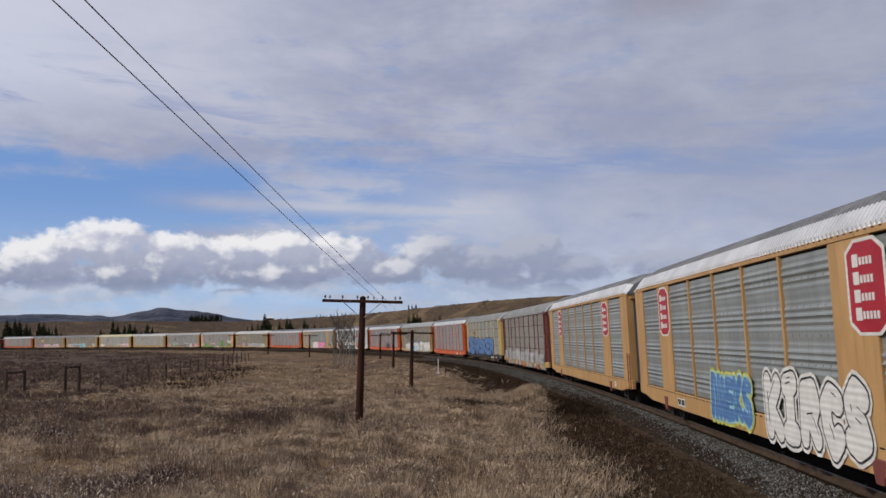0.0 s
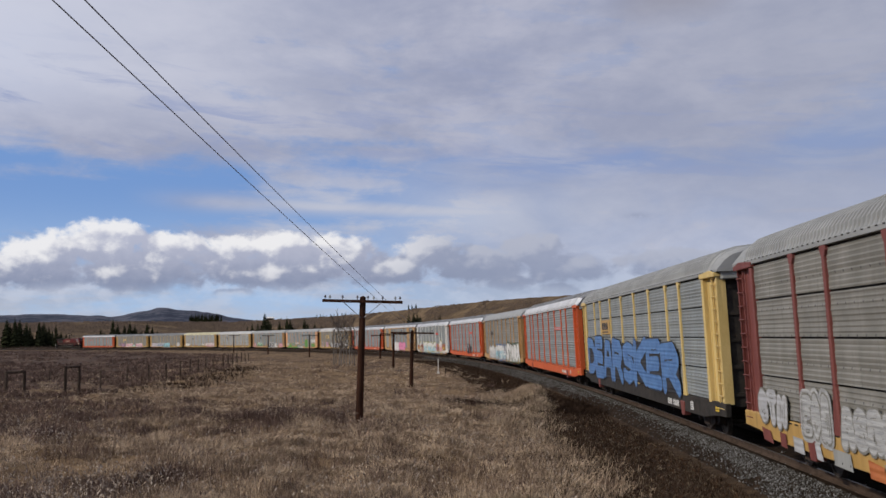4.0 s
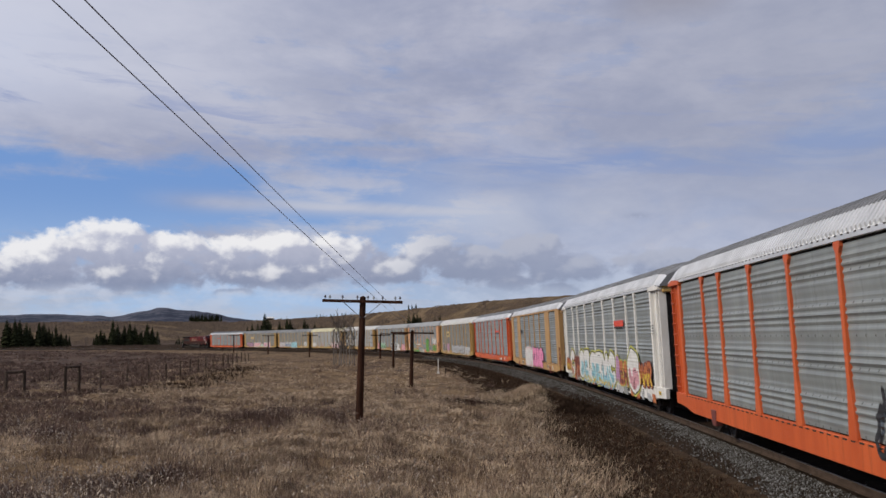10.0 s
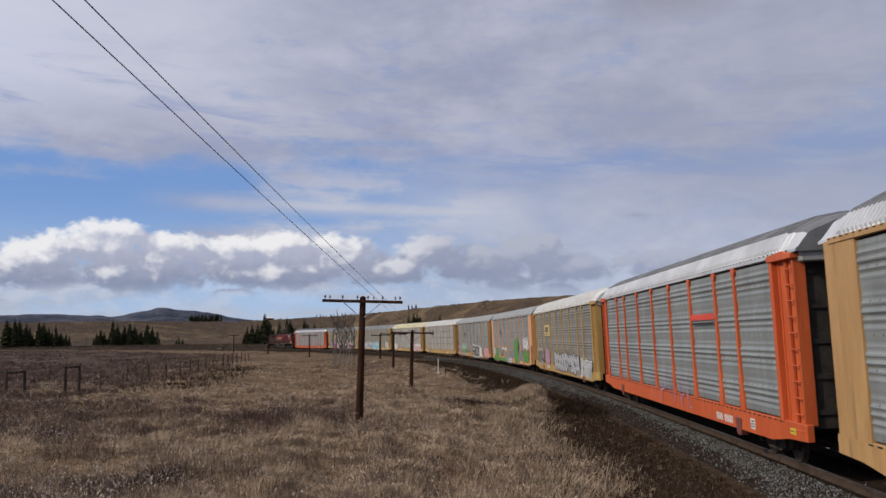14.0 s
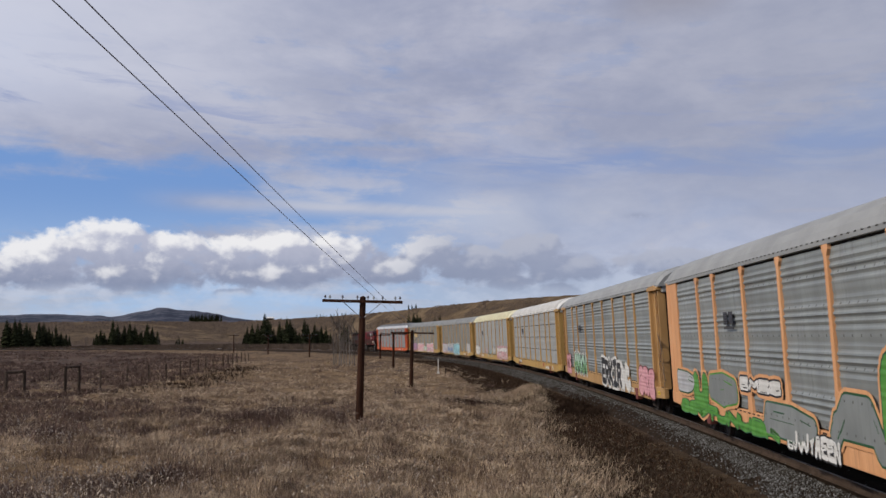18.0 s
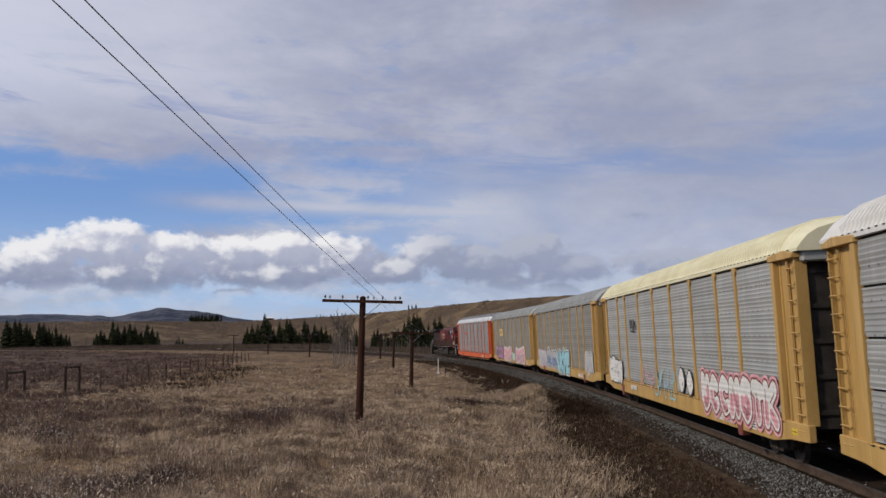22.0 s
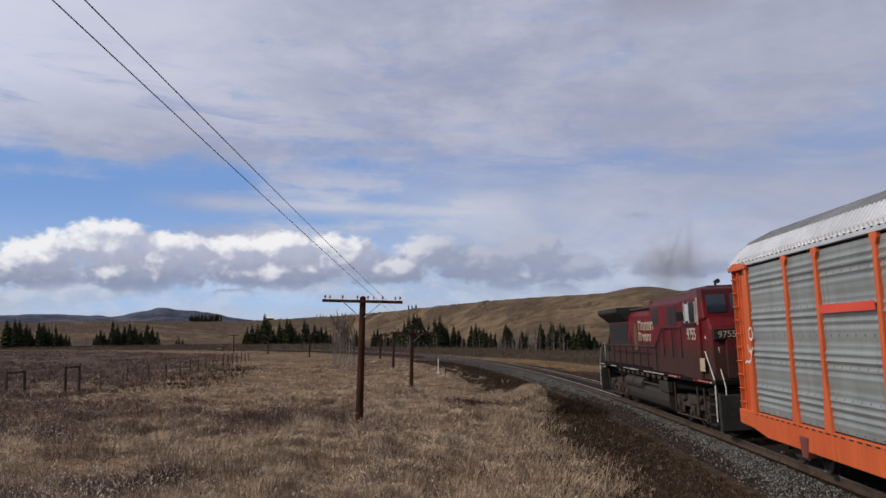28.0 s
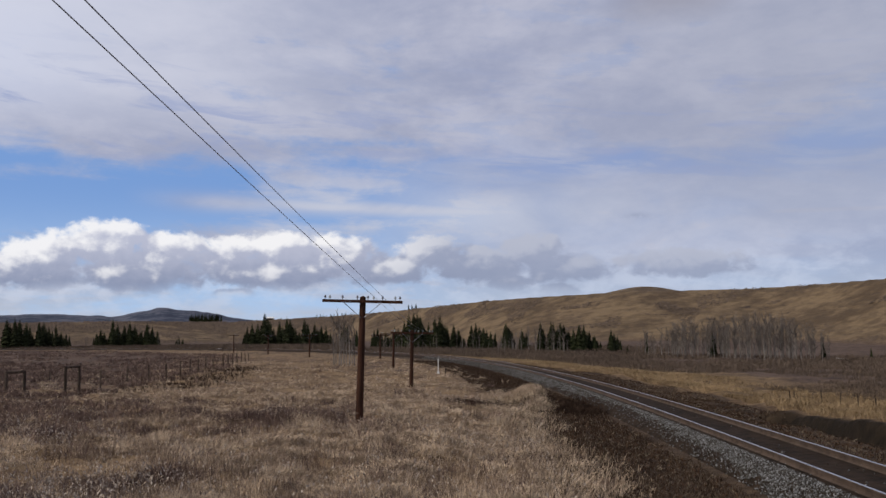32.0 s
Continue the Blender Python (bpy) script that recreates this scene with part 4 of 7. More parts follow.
def end_door_mesh(bm):
    """Two tall folded leaves across the car's end."""
    for a, b in ((-1.32, -0.03), (0.03, 1.32)):
        box(bm, 0.0, 0.06, a, b, 1.05, 4.93)
        for i in range(5):
            z = 1.35 + 0.78 * i
            box(bm, 0.06, 0.10, a + 0.05, b - 0.05, z, z + 0.10)
            box(bm, 0.06, 0.13, b - 0.04 if b > 1 else a - 0.02, b + 0.02 if b > 1 else a + 0.04, z + 0.2, z + 0.34)
        for y in (a + 0.1, (a + b) / 2, b - 0.1):
            tube(bm, (0.12, y, 1.1), (0.12, y, 4.88), 0.02, sides=6)


def core_mesh(bm):
    box(bm, -13.19, 13.19, -1.18, 1.18, 1.02, 4.94)
    box(bm, -11.9, 11.9, -1.40, 1.40, 1.02, 4.94)


def frame_mesh(bm):
    box(bm, -13.9, 13.9, -0.30, 0.30, 0.58, 1.02)
    for x in (-11.6, -8.5, -5, -1.7, 1.7, 5, 8.5, 11.6):
        box(bm, x - 0.08, x + 0.08, -1.36, 1.36, 0.72, 1.02)
    box(bm, -3.2, -1.9, 0.35, 1.05, 0.48, 0.95)
    tube(bm, (2.4, 0.75, 0.68), (4.3, 0.75, 0.68), 0.19, sides=12)
    tube(bm, (-13.0, 0.5, 0.62), (13.0, 0.5, 0.62), 0.03, sides=6)


def coupler_mesh(bm):
    box(bm, 0.0, 0.62, -0.08, 0.08, 0.80, 0.98)
    box(bm, 0.42, 0.66, -0.19, 0.17, 0.74, 1.04)
    soften(bm, 0.02)


def hose_mesh(bm):
    pts = [(0.05, 0.42, 0.75), (0.14, 0.42, 0.56), (0.30, 0.36, 0.40), (0.50, 0.28, 0.38)]
    for a, b in zip(pts, pts[1:]):
        tube(bm, a, b, 0.025, sides=6)


def side_frame_mesh(bm):
    line = [(-1.30, 0.50), (-1.22, 0.66), (-0.75, 0.70), (-0.42, 0.82), (0.42, 0.82), (0.75, 0.70), (1.22, 0.66), (1.30, 0.50), (1.12, 0.34), (0.86, 0.34), (0.74, 0.46), (0.46, 0.24), (-0.46, 0.24), (-0.74, 0.46), (-0.86, 0.34), (-1.12, 0.34)]
    prism(bm, line, 0.90, 1.08)
    for x in (-0.87, 0.87):
        tube(bm, (x, 1.0, 0.46), (x, 1.14, 0.46), 0.12, sides=10)
    for x in (-0.16, 0.0, 0.16):
        tube(bm, (x, 1.09, 0.28), (x, 1.09, 0.62), 0.06, sides=8)


def bolster_mesh(bm):
    box(bm, -0.22, 0.22, -1.05, 1.05, 0.40, 0.66)
    box(bm, -1.15, -1.05, -0.8, 0.8, 0.38, 0.48)
    box(bm, 1.05, 1.15, -0.8, 0.8, 0.38, 0.48)
    soften(bm, 0.02)


def lathe(bm, profile, sides):
    """A profile of (across, radius) turned about the y axis, closed on itself."""
    rings = [[bm.verts.new((r * math.cos(t), y, r * math.sin(t))) for t in (math.tau * i / sides for i in range(sides))] for y, r in profile]
    for a, b in zip(rings, rings[1:]):
        for i in range(sides):
            j = (i + 1) % sides
            bm.faces.new((a[i], a[j], b[j], b[i]))
    bm.faces.new(rings[0])
    bm.faces.new(rings[-1])


def wheel_maker(r, sides=26):
    return lambda bm: lathe(bm, [(0.69, 0.08), (0.69, r - 0.06), (0.70, r + 0.025), (0.73, r + 0.02), (0.74, r), (0.83, r - 0.005), (0.83, r - 0.06), (0.80, r - 0.08), (0.79, 0.17), (0.84, 0.14), (0.87, 0.08)], sides)


def axle_mesh(bm):
    tube(bm, (0, -0.78, 0), (0, 0.78, 0), 0.075, sides=10)


def wheels(parent, x, r):
    m = Matrix.Translation((x, 0, r))
    part("axle", shared("axle", axle_mesh), bogie_steel, parent, at=m)
    for turn in (Matrix.Identity(4), MIRROR):
        part("wheel", shared(("wheel", r), wheel_maker(r)), wheel_steel, parent, at=m @ turn)


def plate_mesh(bm):
    box(bm, -0.5, 0.5, 0.0, 0.006, -0.5, 0.5)


MIRROR = Matrix.Rotation(math.pi, 4, "Z")


def flat_bar(parent, name, material, u0, u1, z0, z1, y=1.531, label=""):
    ob = part(name, shared("plate", plate_mesh), material, parent, label)
    ob.matrix_local = Matrix.Translation(((u0 + u1) / 2, y, (z0 + z1) / 2)) @ Matrix.Diagonal((abs(u1 - u0), 1, abs(z1 - z0), 1))
    return ob


def bogie(car, x, radius=0.40, axles=(-0.87, 0.87)):
    b = part("bogie", shared("bolster", bolster_mesh), bogie_steel, car, "dark grimy two-axle bogie", Matrix.Translation((x, 0, 0)))
    part("side_frame", shared("side_frame", side_frame_mesh), bogie_steel, b)
    part("side_frame", shared("side_frame", side_frame_mesh), bogie_steel, b, at=MIRROR)
    for a in axles:
        wheels(b, a, radius)


def auto_carrier(label, paint, panel, roof, body="posted", style="bold", ribbed=True, split=False, end_panel=None, sill=None, hood=None, plated=False):
    car = tagged(new("auto_carrier"), label, "rail car", group="auto carriers of the train")
    sill = sill or paint
    part("inner_body", shared("inner_body", core_mesh), dark_steel, car)
    part("underframe", shared("underframe", frame_mesh), dark_steel, car)
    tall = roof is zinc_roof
    # on zinc roofs the crown's shade is put into its darker material
    part("roof", roof_mesh(ribbed, tall, True), zinc_shaded if tall else roof, car, "corrugated metal roof crown" if ribbed else "smooth metal roof crown")
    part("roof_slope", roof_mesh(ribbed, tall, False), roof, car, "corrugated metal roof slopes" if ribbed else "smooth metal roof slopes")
    for side, turn in ((1, Matrix.Identity(4)), (-1, MIRROR)):
        part("side_sill", shared("side_sill", sill_mesh), sill, car, at=turn)
        part("top_rail", shared("top_rail", rail_mesh), paint if body == "flush" else roof, car, at=turn)
        tagged(part("eave_trim", shared("eave_trim", rivet_row_mesh), dark_steel, car, at=turn), kind="stuff")
        tagged(part("foot_trim", shared("foot_trim", panel_foot_mesh), dark_steel, car, at=turn), kind="stuff")
        for a, b in zip(POSTS, POSTS[1:]):
            width, mid = round(b - a, 3), (a + b) / 2
            if body == "flush" and width < 2:
                part("pillar", shared("pillar", pillar_mesh), paint, car, at=turn @ Matrix.Translation((mid, 0, 0)))
                continue
            rows = (1.20, 2.13, 3.06, 3.99, 4.90) if split and side == 1 else (1.20, 4.90)
            for i, (z0, z1) in enumerate(zip(rows, rows[1:])):
                part("panel", panel_mesh(width - 0.03, z0 + 0.02 * (i > 0), z1 - (0.055 if i == len(rows) - 2 else 0.025), style), panel, car, at=turn @ Matrix.Translation((mid, 0, 0)))
        for x in POSTS[1:-1] if body == "posted" else POSTS[3:-3]:
            part("post", post_mesh("flared" if body == "posted" else "plain"), paint, car, at=turn @ Matrix.Translation((x, 0, 0)))
        for end in (-1, 1):
            x = 12.70
            m = turn @ Matrix.Translation((end * x, 0, 0)) @ (Matrix.Identity(4) if end > 0 else Matrix.Diagonal((-1, 1, 1, 1)))
            if body == "posted" and not plated:
                part("end_frame", shared("end_frame", end_frame_mesh), paint, car, at=m)
                part("end_beam", shared("end_beam", end_beam_mesh), paint, car, at=m)
                part("ladder", shared("ladder", ladder_mesh), paint, car, at=m @ Matrix.Translation((0.36, 0, 0)))
            else:
                part("end_frame", shared("flush_end", flush_end_mesh), paint, car, at=m)
                if end * side < 0:
                    part("ladder", shared("short_ladder", short_ladder_mesh), brown_paint, car, "dark rust-brown short ladder", at=m @ Matrix.Translation((0.36, 0, 0)))
        for x in (-8.6, 8.6):
            part("jacking_pad", shared("jacking_pad", pad_mesh), brown_paint, car, at=turn @ Matrix.Translation((x, 0, 0)))
    flat_bar(car, "label_plate", mark_yellow, -12.45, -12.80, 0.88, 1.02, 1.507, "small yellow label")
    flat_bar(car, "label_bar", dark_steel, -12.50, -12.75, 0.94, 0.96, 1.514)
    flat_bar(car, "data_plate", mark_white, -9.6, -9.95, 0.72, 0.98, 1.507, "small white data plate")
    for z in (0.77, 0.84, 0.91):
        flat_bar(car, "data_bar", mark_black, -9.64, -9.90, z, z + 0.025, 1.514)
    if body == "posted":
        for i in range(10):
            if i != 4:
                flat_bar(car, "car_number_bar", mark_white if paint is not white_paint else mark_black, -6.5 - 0.16 * i, -6.6 - 0.16 * i, 0.70, 0.90, 1.507)
    for end in (-1, 1):
        m = Matrix.Translation((end * 13.20, 0, 0)) @ (Matrix.Identity(4) if end > 0 else MIRROR)
        part("end_door", shared("end_door", end_door_mesh), end_panel or (zinc_light if body == "flush" else dark_steel), car, at=m)
        part("end_hood", shared("end_hood", hood_mesh), hood or (paint if body == "flush" or plated else zinc_light), car, at=m)
        m = Matrix.Translation((end * 13.72, 0, 0)) @ (Matrix.Identity(4) if end > 0 else MIRROR)
        part("coupler", shared("coupler", coupler_mesh), bogie_steel, car, at=m)
        part("air_hose", shared("air_hose", hose_mesh), dark_steel, car, at=m)
        bogie(car, end * 10.05)
    return car


def short_ladder_mesh(bm):
    for x in (-0.2, 0.2):
        box(bm, x - 0.02, x + 0.02, 1.50, 1.54, 0.75, 2.35)
    for i in range(5):
        tube(bm, (-0.24, 1.56, 0.85 + 0.34 * i), (0.24, 1.56, 0.85 + 0.34 * i), 0.016, sides=6)


def pad_mesh(bm):
    prism(bm, [(-0.28, 0.92), (0.28, 0.92), (0.16, 0.45), (-0.16, 0.45)], 1.30, 1.53)
    soften(bm, 0.02)


def hood_mesh(bm):
    """The rounded cover over the end doors, under the roof's edge."""
    half = [(1.36, 4.72), (1.36, 5.05), (1.18, 5.32), (0.85, 5.52), (0.40, 5.62), (0.0, 5.64)]
    line = half + [(-y, z) for y, z in half[-2::-1]]
    extrude_x(bm, line, -0.05, 0.36)
    soften(bm, 0.03)


# ---- painted tags, as flat shapes on the sides ----


def sheet_of(bm, outline, y, slot):
    f = bm.faces.new([bm.verts.new((x, y, z)) for x, z in outline])
    f.normal_update()
    if f.normal.y < 0:
        f.normal_flip()
    f.material_index = slot


def bar(a, b, width, round_tip=3):
    """Outline of a straight bar with rounded tips."""
    way = math.atan2(b[1] - a[1], b[0] - a[0])
    out = []
    for p, turn in ((b, -math.pi / 2), (a, math.pi / 2)):
        for i in range(round_tip + 1):
            t = way + turn + math.pi * i / round_tip
            out.append((p[0] + math.cos(t) * width / 2, p[1] + math.sin(t) * width / 2))
    return out


def stroke(bm, pts, width, y, slot):
    for i, (a, b) in enumerate(zip(pts, pts[1:])):
        sheet_of(bm, bar(a, b, width, 2), y + 0.0003 * (i % 3), slot)


# strokes of swollen letter forms, in a unit box as seen from outside
FORMS = {
    "D": (((0, 0), (0, 1), (0.65, 0.95), (1, 0.6), (0.95, 0.25), (0.6, 0.02), (0, 0)),),
    "E": (((1, 1), (0, 1), (0, 0), (1, 0)), ((0, 0.52), (0.85, 0.52))),
    "A": (((0, 0), (0.3, 1), (0.75, 1), (1, 0)), ((0.15, 0.4), (0.85, 0.4))),
    "R": (((0, 0), (0, 1), (0.8, 1), (1, 0.76), (0.75, 0.5), (0.05, 0.5)), ((0.4, 0.5), (1, 0))),
    "S": (((1, 0.9), (0.5, 1), (0.05, 0.82), (0.15, 0.58), (0.85, 0.44), (1, 0.18), (0.5, 0), (0, 0.12)),),
    "N": (((0, 0), (0.05, 1), (0.95, 0.05), (1, 1)),),
    "M": (((0, 0), (0.08, 1), (0.5, 0.45), (0.92, 1), (1, 0)),),
    "K": (((0, 0), (0, 1)), ((1, 1), (0.1, 0.5), (1, 0))),
    "O": (((0.5, 0), (0.05, 0.3), (0.05, 0.75), (0.5, 1), (0.95, 0.75), (0.95, 0.3), (0.5, 0)),),
    "C": (((1, 0.85), (0.5, 1), (0.05, 0.7), (0.05, 0.3), (0.5, 0), (1, 0.15)),),
    "U": (((0, 1), (0.05, 0.25), (0.5, 0), (0.95, 0.25), (1, 1)),),
    "T": (((0, 1), (1, 0.96)), ((0.5, 1), (0.55, 0))),
    "Y": (((0, 1), (0.5, 0.5), (1, 1)), ((0.5, 0.5), (0.42, 0))),
    "G": (((1, 0.85), (0.45, 1), (0.05, 0.65), (0.1, 0.2), (0.55, 0), (1, 0.15), (1, 0.45), (0.6, 0.45)),),
    "I": (((0.5, 1), (0.45, 0)), ((0.1, 1), (0.9, 1)), ((0.1, 0), (0.9, 0))),
    "o": (((0.5, 0.1), (0.2, 0.5), (0.5, 0.9), (0.8, 0.5), (0.5, 0.1)),),
}


def graffiti(car, u0, u1, z0, z1, fill, line, count, seed, lean=0.0, marks=2, halo=None, label="", edge=0.07, forms="", fat=0.34, backed=False, second=None):
    """A row of letter forms drawn in fat strokes, pressed together: rim, outline, fill, a second colour low down, and thin inner lines."""
    rng = random.Random(seed)
    u0, u1 = max(u0, u1), min(u0, u1)
    z0 -= 0.06
    count = len(forms) or max(count, min(9, round((u0 - u1) / (0.72 * (z1 - z0)))))
    forms = forms or [rng.choice("EARSNMKOCUGDTY") for _ in range(count)]
    step = (u0 - u1) / count
    edge = min(edge, 0.055)
    for i, form in enumerate(forms):
        bm = bmesh.new()
        wide, tall = step * rng.uniform(0.98, 1.10), (z1 - z0) * rng.uniform(0.88, 1.0)
        pen = min(wide, tall) * fat * rng.uniform(0.92, 1.1)
        left, foot = u0 - step * i + 0.03 * step, z0 + rng.uniform(0.0, 0.05) * (z1 - z0)
        slant = lean + rng.uniform(-0.10, 0.10)

        def spot(x, z):
            return (left - pen / 2 - x * (wide - pen) - slant * (z - 0.5) * tall * 0.5, foot + pen / 2 + z * (tall - pen))

        runs = [[spot(x + rng.uniform(-0.05, 0.05), z + rng.uniform(-0.05, 0.05)) for x, z in run] for run in FORMS[form]]
        base = 1.531 + 0.0008 * (i % 2)
        layers = [(pen + 2 * edge + 0.16, base, 2)] if halo is not None else []
        layers += [(pen + 2 * edge, base + 0.004, 1), (pen, base + 0.008, 0)]
        if backed:
            sheet_of(bm, [spot(-0.15, -0.12), spot(1.15, -0.08), spot(1.1, 1.1), spot(-0.1, 1.12)], base + 0.003, 1)
        for width, y, slot in layers:
            k = 0
            for run in runs:
                for a, b in zip(run, run[1:]):
                    sheet_of(bm, bar(a, b, width, 5), y + 0.0003 * k, slot)
                    k += 1
        # lower halves shaded in the second colour, then thin lines of the outline's colour
        if second is not None:
            for run in runs:
                for a, b in zip(run, run[1:]):
                    if (a[1] + b[1]) / 2 < foot + 0.55 * tall:
                        m = ((a[0] + b[0]) / 2, (a[1] + b[1]) / 2)
                        low = a if a[1] < b[1] else b
                        sheet_of(bm, bar(m, low, pen * 0.62, 4), base + 0.0112, 3)
        for _ in range(marks):
            run = rng.choice(runs)
            j = rng.randrange(len(run) - 1)
            a, b = Vector(run[j]), Vector(run[j + 1])
            off = Vector((b.y - a.y, a.x - b.x))
            off = off.normalized() * pen * rng.uniform(-0.3, 0.3) if off.length > 1e-4 else off
            p, q = a.lerp(b, rng.uniform(0.0, 0.4)) + off, a.lerp(b, rng.uniform(0.6, 1.0)) + off
            stroke(bm, [tuple(p), tuple(p.lerp(q, 0.5) + off * 0.15), tuple(q)], edge * rng.uniform(0.35, 0.8), base + 0.0118, 1)
        me = bpy.data.meshes.new("graffiti_letter")
        bm.to_mesh(me)
        bm.free()
        for m in (fill, line, halo or line, second or line):
            me.materials.append(m)
        ob = new("graffiti_letter", me)
        ob.parent = car
        tagged(ob, label or "spray-painted graffiti")


def sill_patches(car, seed, inks, u0=12.0, u1=-12.0, z0=0.52, z1=0.86):
    """Smears of old spray paint and bare rust along the sill, leaning all one way."""
    rng = random.Random(seed)
    u = u0
    while u > u1:
        w = rng.uniform(0.25, 0.9)
        bm = bmesh.new()
        k = rng.uniform(0.05, 0.25)
        sheet_of(bm, [(u, z1), (u - w, z1 - rng.uniform(0, 0.06)), (u - w - k, z0), (u - k * 0.6, z0 + rng.uniform(0, 0.05))], 1.5312 + 0.0004 * rng.randint(0, 3), 0)
        me = bpy.data.meshes.new("paint_smear")
        bm.to_mesh(me)
        bm.free()
        me.materials.append(rng.choice(inks))
        ob = new("paint_smear", me)
        ob.parent = car
        u -= w + rng.uniform(0.0, 0.9)


def scrawl(car, u0, u1, z0, z1, ink, count, seed, width=0.05, label=""):
    """Loose thin spray lines."""
    rng = random.Random(seed)
    bm = bmesh.new()
    for i in range(count):
        x = u0 + (u1 - u0) * (i + rng.random()) / count
        z = rng.uniform(z0 + 0.4 * (z1 - z0), z1)
        way = rng.uniform(-2.4, -0.7)
        run = [(x, z)]
        for _ in range(rng.randint(3, 6)):
            x, z = x + math.cos(way) * 0.2 * (z1 - z0), z + math.sin(way) * 0.2 * (z1 - z0)
            z = min(max(z, z0), z1)
            run.append((x, z))
            way += rng.uniform(-1.2, 1.2)
        stroke(bm, run, width, 1.532 + 0.001 * (i % 4), 0)
    return part("graffiti", bm, ink, car, label or "thin spray-painted scrawl")


def herald(car, u, z, w, h):
    """A tall octagonal sign with a white rim and bars for its lettering."""
    k = 0.24
    ring = [(-1, -1 + k), (-1 + 2 * k, -1), (1 - 2 * k, -1), (1, -1 + k), (1, 1 - k), (1 - 2 * k, 1), (-1 + 2 * k, 1), (-1, 1 - k)]
    layers = []
    for name, grow, y, m in (("sign_rim", 1.0, 1.512, mark_white), ("sign_face", 0.88, 1.516, sign_red)):
        bm = bmesh.new()
        prism(bm, [(u + a * w / 2 * grow, z + b * h / 2 * (grow + 0.05 * (grow < 1))) for a, b in ring], y - 0.006, y)
        layers.append((name, bm, m))
    sign = None
    for name, bm, m in layers:
        ob = part(name, bm, m, sign or car, "red octagonal sign with white rim and lettering bars" if sign is None else "")
        sign = sign or ob
    rng = random.Random(int(u * 10))
    for i in range(4):
        zz = z + h * (0.27 - 0.185 * i)
        right = u + w * 0.30
        flat_bar(sign, "letter_bar", mark_white, right, right - w * 0.15, zz - h * 0.06, zz + h * 0.075, 1.518)
        left = right - w * 0.18
        for j in range(rng.randint(4, 5)):
            flat_bar(sign, "letter_bar", mark_white, left, left - w * 0.055, zz - h * 0.045, zz + h * 0.035, 1.518)
            left -= w * 0.085


def emblem(car, u0, u1, z0, z1, ink, back=None, bars=3):
    """A company mark as plain bars, on a painted field where there is one."""
    if back:
        flat_bar(car, "emblem_field", back, u0, u1, z0, z1, 1.5325, "painted emblem field")
    w, h = u0 - u1, z1 - z0
    for i in range(bars):
        a = u0 - w * (0.16 + 0.68 * i / bars)
        flat_bar(car, "emblem_bar", ink, a, a - w * 0.5 / bars, z0 + h * 0.3, z1 - h * 0.2, 1.540)
    flat_bar(car, "emblem_bar", ink, u0 - w * 0.16, u1 + w * 0.2, z0 + h * 0.12, z0 + h * 0.2, 1.540)


def stencil(car, u, z, ink, count, size, field=None, run=0.55):
    """Car lettering too small to read, as short bars."""
    if field:
        flat_bar(car, "stencil_field", field, u + 0.08, u - count * size * run - 0.06, z - size * 0.25, z + size * 1.2, 1.5265)
    for i in range(count):
        if i == 4:
            continue
        a = u - i * size * run
        flat_bar(car, "stencil_bar", ink, a, a - size * run * 0.66, z, z + size, 1.534)


def notice(car, u, z, ink, rows=5, w=0.34):
    for i in range(rows):
        flat_bar(car, "notice_bar", ink, u, u - w * (0.7 + 0.3 * (i * 7 % 3) / 2), z - 0.11 * i, z - 0.11 * i + 0.035, 1.5315 if w < 0.5 else 1.51)


CARS = []


